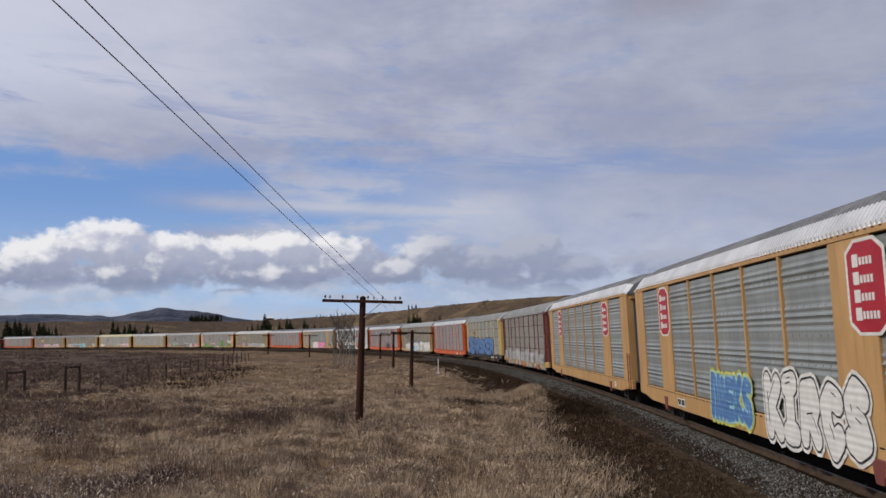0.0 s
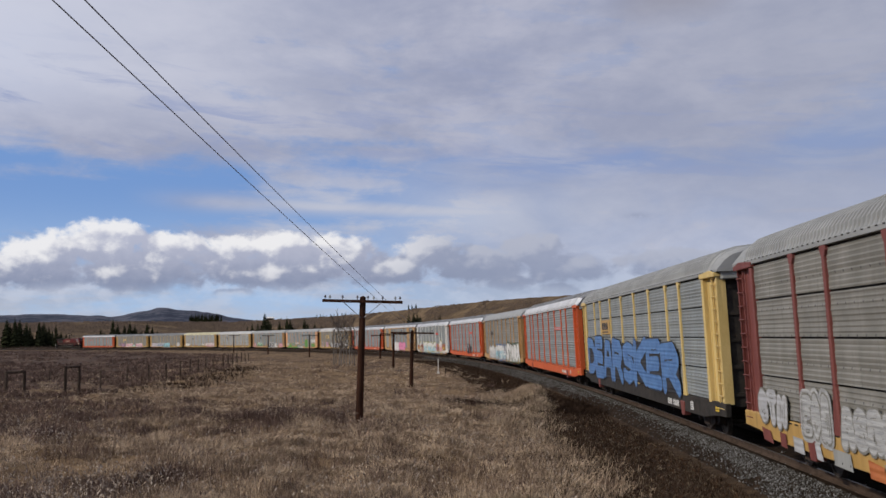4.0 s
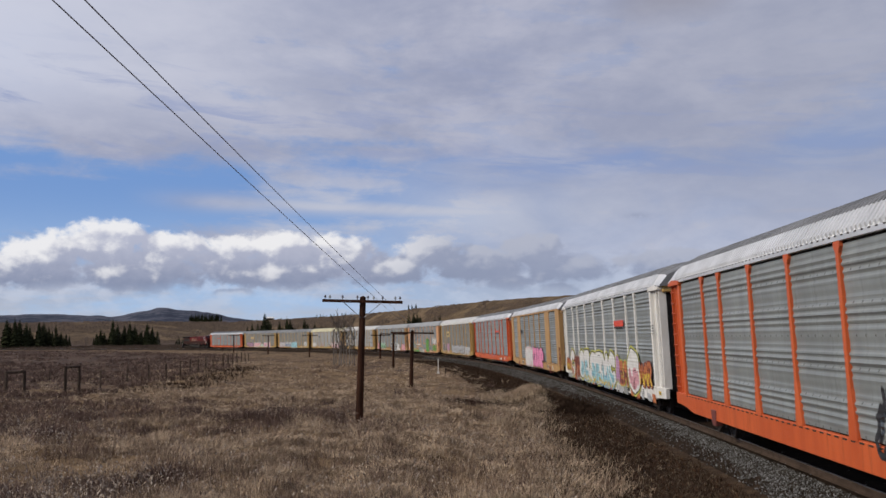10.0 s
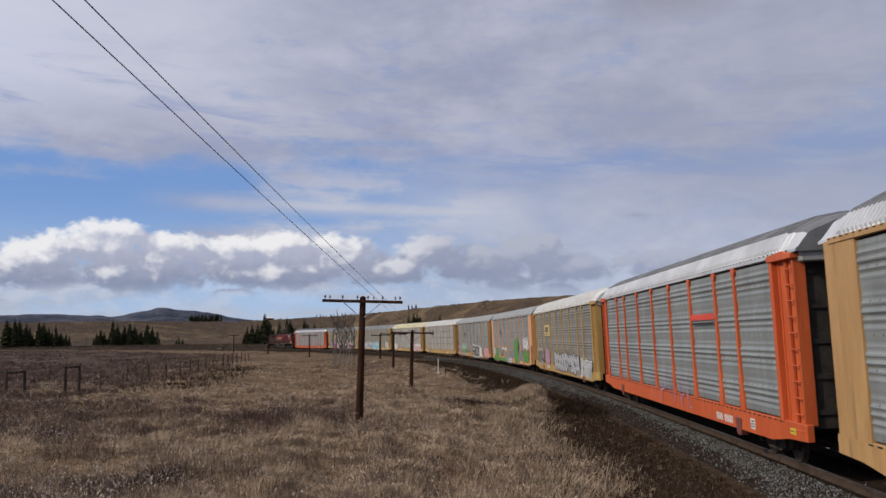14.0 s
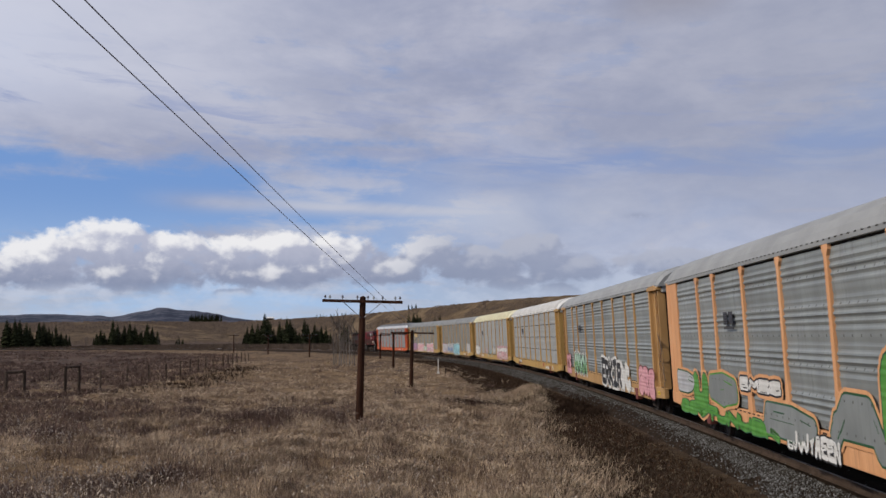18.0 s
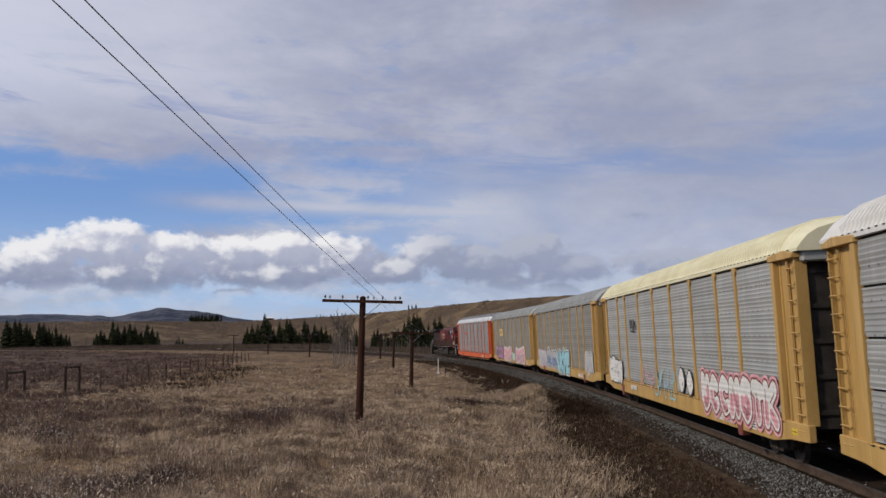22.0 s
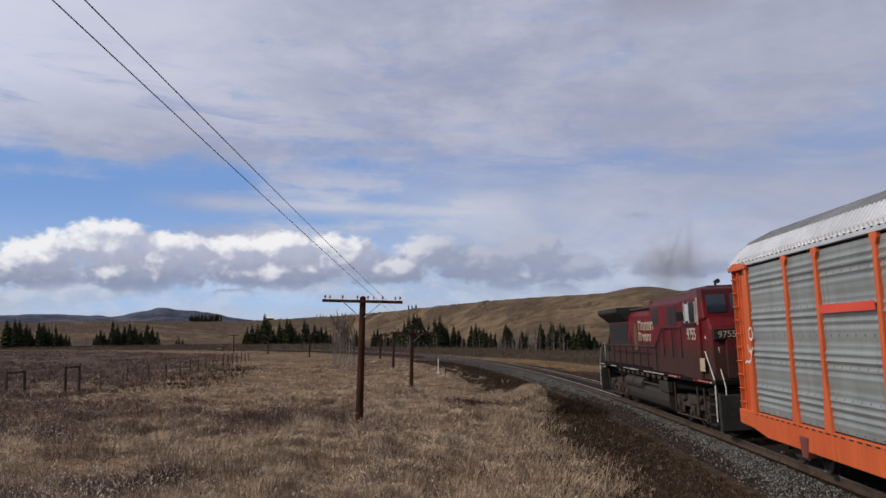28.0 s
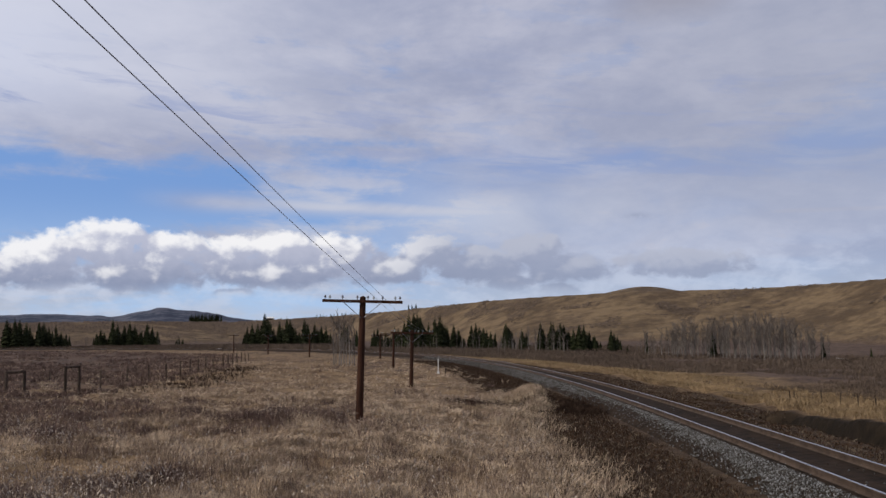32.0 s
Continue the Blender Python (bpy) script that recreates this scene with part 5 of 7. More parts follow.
def build_train():
    def tan_flush(label, **kw):
        return auto_carrier(label, tan_paint, zinc, zinc_roof, "flush", "bold", **kw)

    c = tan_flush("tan auto carrier with grey panels, red octagonal signs and white graffiti")
    for u in (8.05, -8.75):
        herald(c, u, 3.98, 1.65, 1.76)
    graffiti(c, 2.3, -1.6, 0.75, 2.1, mark_blue, mark_sky, 6, 11, 0.05, 3, halo=mark_lime, forms="AMEKS", fat=0.42, label="blue spray-painted graffiti")
    graffiti(c, -2.7, -8.5, 0.72, 2.28, mark_white, mark_black, 6, 12, 0.04, 2, halo=mark_white, edge=0.05, forms="KIRCS", fat=0.42, label="large white graffiti letters with black outlines")
    stencil(c, 6.6, 0.78, mark_black, 9, 0.18, mark_white)
    CARS.append(c)
    c = tan_flush("tan auto carrier with grey panels and red octagonal signs")
    for u in (7.95, -8.05):
        herald(c, u, 3.95, 1.65, 1.72)
    notice(c, 13.1, 2.9, mark_grey, 3)
    CARS.append(c)
    c = auto_carrier("reddish-brown auto carrier with dirty panels and white graffiti along its foot", brown_paint, zinc_dull, grey_roof, "posted", "fine", True, True, sill=yellow_paint)
    sill_patches(c, 5, (mark_grey, mark_grey, mark_rust, brown_paint, zinc_light))
    for i, (a, b) in enumerate(((12.1, 10.0), (9.0, 7.4), (6.9, 4.4), (4.1, 1.6), (1.2, -1.2), (-1.6, -4.0), (-4.5, -6.8), (-7.3, -8.8), (-9.2, -11.6))):
        graffiti(c, a, b, 0.98, 1.82 + 0.1 * (i % 2), mark_faded if i % 3 else mark_grey, zinc_dull, 3, 30 + i, 0.05, 4, label="faded white graffiti", edge=0.05, fat=0.5, halo=mark_faded if i % 2 else None)
    notice(c, -12.2, 3.2, mark_white, 4, 0.25)
    CARS.append(c)
    c = auto_carrier("pale yellow auto carrier with huge blue graffiti", cream_paint, zinc, grey_roof, "posted", "fine", True, True, sill=dark_steel)
    graffiti(c, 11.7, -8.5, 1.0, 3.10, mark_blue, mark_black, 9, 41, 0.0, 1, forms="DEARSKER", fat=0.29, backed=True, label="huge blue graffiti letters with black strokes", edge=0.14)
    emblem(c, 6.9, 4.4, 3.2, 3.9, mark_black, yellow_paint)
    notice(c, 12.4, 3.9, yellow_paint, 5, 0.3)
    CARS.append(c)
    orange = lambda label, **kw: auto_carrier(label, orange_paint, zinc, zinc_roof, "posted", "bold", True, False, **kw)
    c = orange("bright orange auto carrier with grey corrugated panels")
    flat_bar(c, "name_board", sign_orange, -4.4, -7.0, 3.55, 3.72, 1.5265, "orange-red name strip")
    for i in range(7):
        flat_bar(c, "letter_bar", mark_grey, -4.6 - i * 0.33, -4.8 - i * 0.33, 3.59, 3.68, 1.536)
    flat_bar(c, "door_sign", mark_white, -12.55, -12.75, 3.05, 3.2, 1.345)
    CARS.append(c)
    c = auto_carrier("weathered tan auto carrier with grey panels and a long white graffiti", tan_paint, zinc_dull, grey_roof, "posted", "bold", False)
    graffiti(c, 8.5, 3.6, 0.85, 2.05, mark_white, mark_black, 4, 51, 0.05, 1, halo=mark_grey, forms="SREK", fat=0.36, second=mark_grey, label="white graffiti letters", edge=0.05)
    graffiti(c, 3.4, -3.8, 0.75, 2.30, mark_white, mark_black, 6, 52, 0.05, 2, halo=mark_blue, forms="ATEMU", fat=0.40, second=mark_sky, label="white and grey graffiti letters", edge=0.06)
    graffiti(c, -4.2, -12.0, 0.72, 2.45, mark_white, mark_black, 5, 53, 0.05, 1, halo=mark_dkgreen, forms="SYMRA", fat=0.36, label="white graffiti letters on green", edge=0.10)
    emblem(c, 7.1, 5.1, 3.3, 3.85, mark_black, None, 3)
    CARS.append(c)
    c = orange("bright orange auto carrier with black graffiti on its grey panels")
    flat_bar(c, "name_board", sign_orange, -4.4, -7.0, 3.55, 3.72, 1.5265, "orange-red name strip")
    scrawl(c, -2.7, -5.9, 1.0, 2.2, mark_black, 26, 61, 0.13, "black spray-painted graffiti")
    scrawl(c, -12.0, -12.5, 1.5, 2.0, mark_white, 2, 63)
    CARS.append(c)
    c = auto_carrier("white auto carrier with grey panels and colourful graffiti", white_paint, zinc, zinc_roof, "posted", "bold", True, False, hood=yellow_paint)
    graffiti(c, 12.4, 10.6, 1.0, 1.75, mark_rust, brown_paint, 4, 70, 0.2, 2, label="rust-red graffiti", edge=0.04, fat=0.42, second=mark_yellow)
    graffiti(c, 10.6, 9.0, 0.62, 2.35, mark_white, brown_paint, 1, 71, 0.1, 2, halo=mark_lime, forms="C", second=mark_rust, label="white and rust-red curl with lime outline")
    graffiti(c, 9.0, 6.9, 0.7, 2.0, brown_paint, mark_rust, 2, 79, 0.1, 3, forms="YN", second=mark_rust, label="dark red graffiti")
    sill_patches(c, 8, (mark_rust, mark_grey, mark_grey, zinc_light))
    graffiti(c, 6.9, -4.2, 0.72, 2.35, mark_white, mark_black, 6, 72, -0.1, 2, halo=mark_lime, forms="SESEMC", fat=0.40, second=mark_sky, label="white graffiti letters turning blue towards their feet")
    graffiti(c, 5.6, -3.6, 0.62, 1.25, mark_sky, mark_blue, 6, 73, -0.1, 2, fat=0.42, second=mark_yellow, label="pale blue feet of graffiti letters", edge=0.04)
    graffiti(c, -4.2, -5.2, 1.0, 2.25, mark_mauve, mark_lime, 1, 74, 0.0, 1, forms="A", fat=0.5, label="mauve graffiti wedge")
    graffiti(c, -5.1, -6.9, 0.9, 2.0, mark_rust, mark_lime, 2, 76, 0.0, 2, forms="EA", fat=0.42, second=brown_paint, label="rust-red flame-shaped graffiti")
    graffiti(c, -6.9, -9.3, 0.66, 2.6, mark_white, mark_black, 1, 75, -0.2, 5, forms="G", halo=mark_lime, fat=0.46, second=mark_rose, label="white and rose graffiti curl with lime rim")
    graffiti(c, -9.3, -11.6, 1.1, 2.05, mark_rust, brown_paint, 3, 77, 0.0, 2, forms="MAR", second=mark_yellow, label="orange flame-shaped graffiti letters")
    flat_bar(c, "name_board", sign_orange, -4.4, -6.6, 3.55, 3.82, 1.5265, "red name strip")
    flat_bar(c, "name_shadow", dark_steel, -4.4, -6.3, 3.46, 3.52, 1.5265)
    notice(c, -12.1, 3.5, mark_black, 4, 0.3)
    CARS.append(c)
    c = tan_flush("tan auto carrier with grey panels and pink and white graffiti")
    graffiti(c, 4.2, -0.2, 0.72, 2.2, mark_white, mark_rose, 4, 81, 0.03, 2, halo=mark_white, forms="SRMUC", fat=0.46, label="white graffiti letters")
    graffiti(c, -0.3, -5.4, 0.70, 2.3, mark_pink, mark_black, 4, 82, 0.03, 3, forms="KENUE", fat=0.48, label="pink bubble graffiti letters")
    graffiti(c, -5.1, -5.95, 1.2, 2.0, mark_pink, mark_black, 1, 83, 0.0, 0, forms="o", fat=0.62)
    emblem(c, 7.0, 5.2, 3.3, 3.85, mark_black, None, 3)
    stencil(c, 6.6, 0.78, mark_black, 9, 0.18, mark_white)
    stencil(c, -7.6, 0.8, mark_black, 3, 0.18, mark_white)
    CARS.append(c)
    c = orange("bright orange auto carrier with faint mauve scrawl on grey panels")
    flat_bar(c, "name_board", sign_orange, -4.4, -7.0, 3.58, 3.76, 1.5265, "orange-red name strip")
    flat_bar(c, "name_shadow", dark_steel, -4.5, -6.9, 3.44, 3.50, 1.5265)
    scrawl(c, 1.5, -4.0, 0.8, 2.0, mark_mauve, 9, 91, 0.06)
    scrawl(c, 12.0, 9.0, 1.2, 2.0, mark_grey, 4, 92, 0.05)
    CARS.append(c)
    c = auto_carrier("dull yellow auto carrier with white roof and brownish panels", yellow_paint, zinc_dull, white_roof, "posted", "bold", True)
    emblem(c, 6.95, 4.4, 3.15, 3.95, mark_black, cream_paint, 3)
    graffiti(c, 11.3, 8.4, 1.1, 2.15, mark_dkgreen, mark_rose, 3, 101, 0.0, 2, halo=mark_grey, label="dark green graffiti with pink spots")
    graffiti(c, 6.8, 4.9, 1.1, 2.2, mark_mauve, mark_rose, 3, 102, 0.1, 3, label="mauve graffiti")
    graffiti(c, 2.4, -7.5, 0.85, 2.05, mark_grey, mark_black, 6, 103, 0.05, 3, label="grey graffiti letters", edge=0.06)
    graffiti(c, -8.0, -11.5, 0.85, 1.8, mark_grey, mark_white, 3, 104, 0.05, 3, label="grey graffiti letters")
    stencil(c, 6.4, 0.80, mark_white, 11, 0.2)
    CARS.append(c)
    c = auto_carrier("faded tan auto carrier with green and orange graffiti", pinkish_paint, zinc, grey_roof, "posted", "bold", False, plated=True)
    for i, (a, b, z0, z1, f, l, form) in enumerate((
            (12.2, 10.2, 1.3, 2.0, mark_grey, mark_dkgreen, "D"), (10.1, 8.4, 0.62, 2.1, mark_green, mark_dkgreen, "U"), (8.2, 5.2, 1.15, 2.05, zinc, mark_green, "O"),
            (5.0, 1.8, 1.75, 2.05, mark_white, mark_black, "EMES"), (3.0, -0.2, 0.8, 1.6, zinc, mark_dkgreen, "D"), (-1.0, -3.4, 0.9, 2.1, zinc, mark_dkgreen, "A"),
            (-3.5, -5.5, 0.75, 3.0, mark_green, mark_dkgreen, "E"), (-6.0, -8.4, 0.85, 1.95, zinc, mark_dkgreen, "A"), (-8.8, -11.6, 0.85, 1.95, mark_green, mark_dkgreen, "KU"))):
        graffiti(c, a, b, z0, z1, f, l, 1, 110 + i, 0.0, 2, label="green, grey and orange graffiti", edge=0.05, forms=form, fat=0.46, halo=pinkish_paint)
    graffiti(c, 12.0, 2.0, 0.64, 1.05, mark_green, mark_dkgreen, 6, 125, 0.3, 1, label="green graffiti along the sill", edge=0.03, fat=0.5)
    graffiti(c, -8.9, -11.6, 2.1, 2.95, mark_white, mark_black, 3, 126, 0.0, 2, label="white block of graffiti with black strokes", forms="KON", fat=0.36, backed=False, halo=mark_white)
    graffiti(c, 1.6, -1.4, 0.62, 1.05, mark_white, mark_black, 5, 127, 0.1, 1, label="white graffiti letters", edge=0.04)
    emblem(c, 6.35, 4.8, 3.2, 3.9, mark_black, None, 2)
    CARS.append(c)
    c = auto_carrier("tan auto carrier with grey panels and pink, green and white graffiti", tan_paint, zinc, grey_roof, "posted", "bold", False)
    graffiti(c, 12.1, 10.3, 0.8, 2.0, mark_rose, brown_paint, 3, 131, 0.0, 2, forms="KIE", fat=0.5, label="pink graffiti")
    graffiti(c, 8.9, 4.3, 0.95, 2.15, mark_mint, mark_black, 4, 132, 0.0, 2, halo=mark_white, forms="AMKN", fat=0.28, backed=True, second=mark_green, label="mint green graffiti letters")
    graffiti(c, -0.6, -5.6, 0.72, 2.05, mark_black, mark_white, 4, 133, 0.12, 0, halo=mark_white, forms="ERKIR", fat=0.30, label="black graffiti letters with thick white outlines", edge=0.05)
    graffiti(c, -5.4, -7.4, 0.68, 1.9, mark_white, mark_white, 1, 134, -0.55, 0)
    graffiti(c, -9.3, -12.1, 0.72, 1.95, mark_rose, brown_paint, 4, 135, 0.0, 3, forms="SRE", fat=0.5, label="pink bubble graffiti letters")
    scrawl(c, -12.9, -13.3, 1.2, 3.6, mark_black, 5, 136, 0.04)
    emblem(c, 7.0, 5.1, 3.3, 3.85, mark_black, None, 3)
    CARS.append(c)
    c = auto_carrier("yellow auto carrier with white roof and four rows of grey panels", yellow_paint, zinc_light, white_roof, "posted", "fine", True, True)
    emblem(c, 6.1, 4.5, 3.25, 3.95, mark_black, None, 3)
    stencil(c, 8.3, 0.82, mark_white, 11, 0.22, mark_black)
    stencil(c, -5.5, 0.82, sign_red, 3, 0.26)
    scrawl(c, 8.3, 7.9, 1.2, 1.9, mark_black, 1, 141)
    CARS.append(c)
    c = auto_carrier("yellow auto carrier with cream roof, light panels and scattered graffiti", yellow_paint, zinc_light, cream_roof, "posted", "fine", True)
    emblem(c, 6.2, 4.65, 3.2, 3.95, mark_black, None, 3)
    graffiti(c, 11.9, 8.4, 0.95, 2.1, mark_white, mark_black, 3, 151, 0.0, 3, fat=0.5, forms="CEKU", label="white bubble graffiti")
    scrawl(c, 4.2, 1.6, 1.1, 2.0, mark_rose, 8, 152, 0.05)
    scrawl(c, 1.5, -1.8, 0.9, 2.0, mark_sky, 10, 153, 0.06)
    graffiti(c, -2.0, -4.2, 1.2, 2.05, mark_white, mark_black, 2, 154, 0.0, 1, forms="oo", fat=0.5, label="two white graffiti ovals with black centres", edge=0.12)
    graffiti(c, -5.0, -11.7, 0.85, 2.05, mark_white, brown_paint, 5, 155, 0.0, 3, halo=mark_rose, fat=0.44, second=mark_rose, label="white and pink graffiti letters")
    stencil(c, 6.6, 0.82, mark_white, 12, 0.2)
    CARS.append(c)
    c = auto_carrier("yellow auto carrier with dull panels and pale blue graffiti", yellow_paint, zinc_dull, grey_roof, "posted", "fine", True)
    graffiti(c, 11.6, 7.0, 0.95, 2.05, mark_grey, mark_white, 4, 161, 0.0, 2, halo=mark_mauve, forms="IETM", label="white outlined graffiti")
    graffiti(c, 6.6, 1.7, 0.9, 2.2, mark_grey, mark_black, 4, 162, 0.05, 2, halo=mark_white, forms="NCOR", second=mark_blue, label="grey and white graffiti letters")
    graffiti(c, 1.4, -3.6, 0.68, 2.2, mark_sky, mark_black, 4, 163, 0.05, 1, halo=mark_white, forms="UKME", fat=0.36, backed=True, label="pale blue graffiti letters with black outlines", edge=0.09)
    graffiti(c, -9.2, -11.6, 1.1, 2.3, mark_grey, mark_white, 2, 164, 0.0, 3, label="grey graffiti")
    CARS.append(c)
    c = auto_carrier("yellow auto carrier with dull panels and pink and white graffiti", yellow_paint, zinc_dull, grey_roof, "posted", "fine", True)
    emblem(c, 7.0, 4.8, 3.2, 3.9, tan_paint, cream_paint, 3)
    graffiti(c, 10.4, 5.2, 0.85, 2.1, mark_mauve, mark_black, 4, 171, 0.0, 2, label="dark mauve graffiti")
    graffiti(c, 4.6, -1.0, 0.8, 2.1, mark_rose, mark_white, 4, 172, 0.05, 2, halo=mark_white, forms="CRMY", label="pink graffiti letters")
    graffiti(c, -1.2, -3.2, 0.9, 1.6, mark_mint, mark_white, 2, 173, 0.0, 2)
    graffiti(c, -3.6, -8.8, 0.78, 2.1, mark_rose, mark_white, 4, 174, 0.05, 2, halo=mark_white, forms="SOTE", second=mark_mauve, label="pink graffiti letters")
    CARS.append(c)
    c = orange("bright orange auto carrier with clean grey panels, last of the train")
    flat_bar(c, "name_board", sign_orange, 7.0, 4.4, 3.55, 3.72, 1.5265, "orange-red name strip")
    scrawl(c, 12.0, 11.6, 2.4, 3.3, mark_white, 3, 181, 0.05)
    notice(c, -4.0, 1.0, brown_paint, 2, 1.6)
    CARS.append(c)


build_train()

# ---- the locomotive at the train's tail, its cab towards the cars ----


def build_locomotive():
    loco = tagged(new("locomotive"), "grimy dark red diesel locomotive pushing the train from behind", "locomotive")

    def add(name, make, material, label="", parent=None, width=0.0, at=None):
        bm = bmesh.new()
        make(bm)
        if width:
            soften(bm, width)
        return part(name, bm, material, parent or loco, label, at)

    add("frame", lambda b: (box(b, -10.6, 10.6, -1.50, 1.50, 1.62, 1.78), prism(b, [(-10.5, 1.40), (-10.5, 1.62), (10.5, 1.62), (10.5, 1.40), (4.6, 1.20), (-4.6, 1.20)], -1.15, 1.15)), loco_soot, "sooty black walkway frame", width=0.02)
    for y in (-1.515, 1.503):
        for a, c in ((-10.4, -8.9), (-6.2, -4.9), (-4.1, -0.6), (0.4, 3.8), (5.6, 7.0), (8.8, 10.4)):
            add("sill_stripe", lambda b, y=y, a=a, c=c: box(b, a, c, y, y + 0.012, 1.68, 1.725), stripe_worn, "worn white reflective stripe on the walkway edge")
        for i in range(9):
            x = -10.2 + i * 0.42 + (i > 4) * 1.5
            add("stripe_patch", lambda b, x=x, y=y: box(b, x, x + 0.2, y + (0.012 if y > 0 else -0.004), y + (0.016 if y > 0 else 0.0), 1.67, 1.74), sign_red)
    # long hood, with the flared radiator wings at the far end
    hood = add("long_hood", lambda b: extrude_x(b, [(-0.98, 1.72), (-0.98, 3.95), (-0.80, 4.22), (0.80, 4.22), (0.98, 3.95), (0.98, 1.72)], -6.2, 9.9), loco_red, "dark red engine hood", width=0.03)
    for i in range(12):
        x = -5.4 + i * 1.2
        add("hood_door", lambda b, x=x: box(b, x, x + 1.1, 0.97, 1.006, 2.60, 3.30), loco_red, "", hood, 0.006)
        add("door_latch", lambda b, x=x: box(b, x + 0.95, x + 1.02, 1.006, 1.03, 2.85, 3.05), loco_black, "", hood)
    wing = add("radiator_wing", lambda b: extrude_x(b, [(-0.98, 3.75), (-1.52, 4.20), (-1.52, 4.42), (1.52, 4.42), (1.52, 4.20), (0.98, 3.75)], 4.6, 10.0), loco_black, "black overhanging radiator section", width=0.03)
    for i in range(4):
        add("radiator_grille", lambda b, i=i: box(b, 4.9 + 1.25 * i, 5.95 + 1.25 * i, 1.515, 1.53, 4.23, 4.39), dark_steel, "", wing)
    add("intake_grille", lambda b: box(b, 4.8, 9.6, 0.99, 1.01, 2.7, 3.7), loco_black, "black air intake grille", hood)
    for i in range(13):
        add("grille_slat", lambda b, i=i: box(b, 4.9, 9.5, 1.008, 1.03, 2.76 + 0.07 * i, 2.79 + 0.07 * i), loco_black, "", hood)
    add("roof_walk", lambda b: box(b, -6.0, 4.6, -0.92, 0.92, 4.20, 4.32), loco_black, "sooty black hood top", hood, 0.04)
    stack = add("exhaust_outlet", lambda b: box(b, 1.75, 3.15, -0.55, 0.60, 4.28, 4.62), loco_gold, "dull gold metal exhaust outlet", hood, 0.05)
    add("stack_mouth", lambda b: box(b, 1.82, 3.08, -0.48, 0.53, 4.615, 4.64), loco_black, "", stack, 0.01)
    add("stack_band", lambda b: box(b, 1.74, 3.16, -0.56, 0.61, 4.29, 4.37), loco_black, "", stack, 0.02)
    # equipment cabinets between hood and cab
    cabinet = add("equipment_cabinet", lambda b: extrude_x(b, [(-1.40, 1.72), (-1.40, 4.22), (-1.15, 4.48), (1.15, 4.50), (1.40, 4.24), (1.40, 1.72)], -7.3, -1.9), loco_red, "dark red electrical cabinet", width=0.03)
    for a, b2 in ((-3.3, -2.4), (-5.45, -4.85), (-6.2, -5.6)):
        add("vent_opening", lambda b, a=a, b2=b2: box(b, a, b2, 1.39, 1.415, 3.50, 4.15), loco_black, "black vent opening", cabinet, 0.01)
    # cab and nose
    cab = add("cab", lambda b: extrude_x(b, [(-1.53, 1.72), (-1.53, 4.28), (-1.15, 4.66), (1.15, 4.66), (1.53, 4.28), (1.53, 1.72)], -9.35, -7.25), loco_red, "dark red cab", width=0.04)
    # the sky's reflection is put in as a plate of pale grey paint
    add("open_pane", lambda b: box(b, -8.32, -7.92, 1.53, 1.552, 3.58, 4.14), mark_grey, "sliding pane coloured pale grey as a reflection of the sky", cab, 0.01)
    add("side_window", lambda b: box(b, -9.15, -7.85, 1.52, 1.545, 3.55, 4.18), cab_glass, "dark cab side window", cab, 0.02)
    for x in (-9.2, -8.42, -7.85):
        add("window_bar", lambda b, x=x: box(b, x, x + 0.05, 1.53, 1.56, 3.52, 4.2), mark_grey, "", cab)
    add("window_sill", lambda b: box(b, -9.25, -7.75, 1.53, 1.60, 3.46, 3.52), loco_black, "", cab)
    add("windshield_frame", lambda b: prism(b, [(-9.35, 3.60), (-9.35, 4.62), (-9.70, 4.54), (-9.92, 3.60)], -1.50, 1.50), loco_red, "", cab, 0.04)

    def pane(b, y0, y1):
        pts = [(-9.765, 4.36), (-9.90, 3.80), (-9.87, 3.79), (-9.735, 4.36)]
        prism(b, pts, y0, y1)
    for a, b2 in ((-1.35, -0.75), (-0.62, 0.62), (0.75, 1.35)):
        add("windshield", lambda b, a=a, b2=b2: pane(b, a, b2), cab_glass, "dark windshield pane", cab)
    nose = add("nose", lambda b: prism(b, [(-9.2, 1.72), (-9.2, 3.72), (-9.95, 3.66), (-10.26, 3.36), (-10.38, 1.72)], -1.42, 1.42), loco_red, "dark red nose", width=0.06)
    add("nose_door", lambda b: box(b, -10.40, -10.30, 0.35, 1.0, 1.8, 3.1), loco_red, "", nose, 0.02)
    for y in (-0.95, 0.95):
        add("number_board", lambda b, y=y: box(b, -10.40, -10.28, y - 0.40, y + 0.40, 2.98, 3.30), loco_black, "black number board", nose, 0.01)
    for y in (-0.2, 0.2):
        add("headlight", lambda b, y=y: tube(b, (-9.70, y, 4.55), (-9.55, y, 4.55), 0.12, sides=14), loco_white, "", cab)
    for y, x in ((0.6, -8.4), (-0.4, -8.0)):
        add("horn", lambda b, y=y, x=x: (tube(b, (x, y, 4.66), (x, y, 4.80), 0.03, sides=6), tube(b, (x - 0.25, y, 4.82), (x + 0.15, y, 4.82), 0.08, 0.03, 8)), loco_black, "", cab)
    add("corner_stripe", lambda b: box(b, -9.345, -9.315, 1.50, 1.548, 3.45, 4.30), loco_white, "", cab)
    # lettering too long to keep is drawn as bars; the road number is legible
    g = random.Random(9)
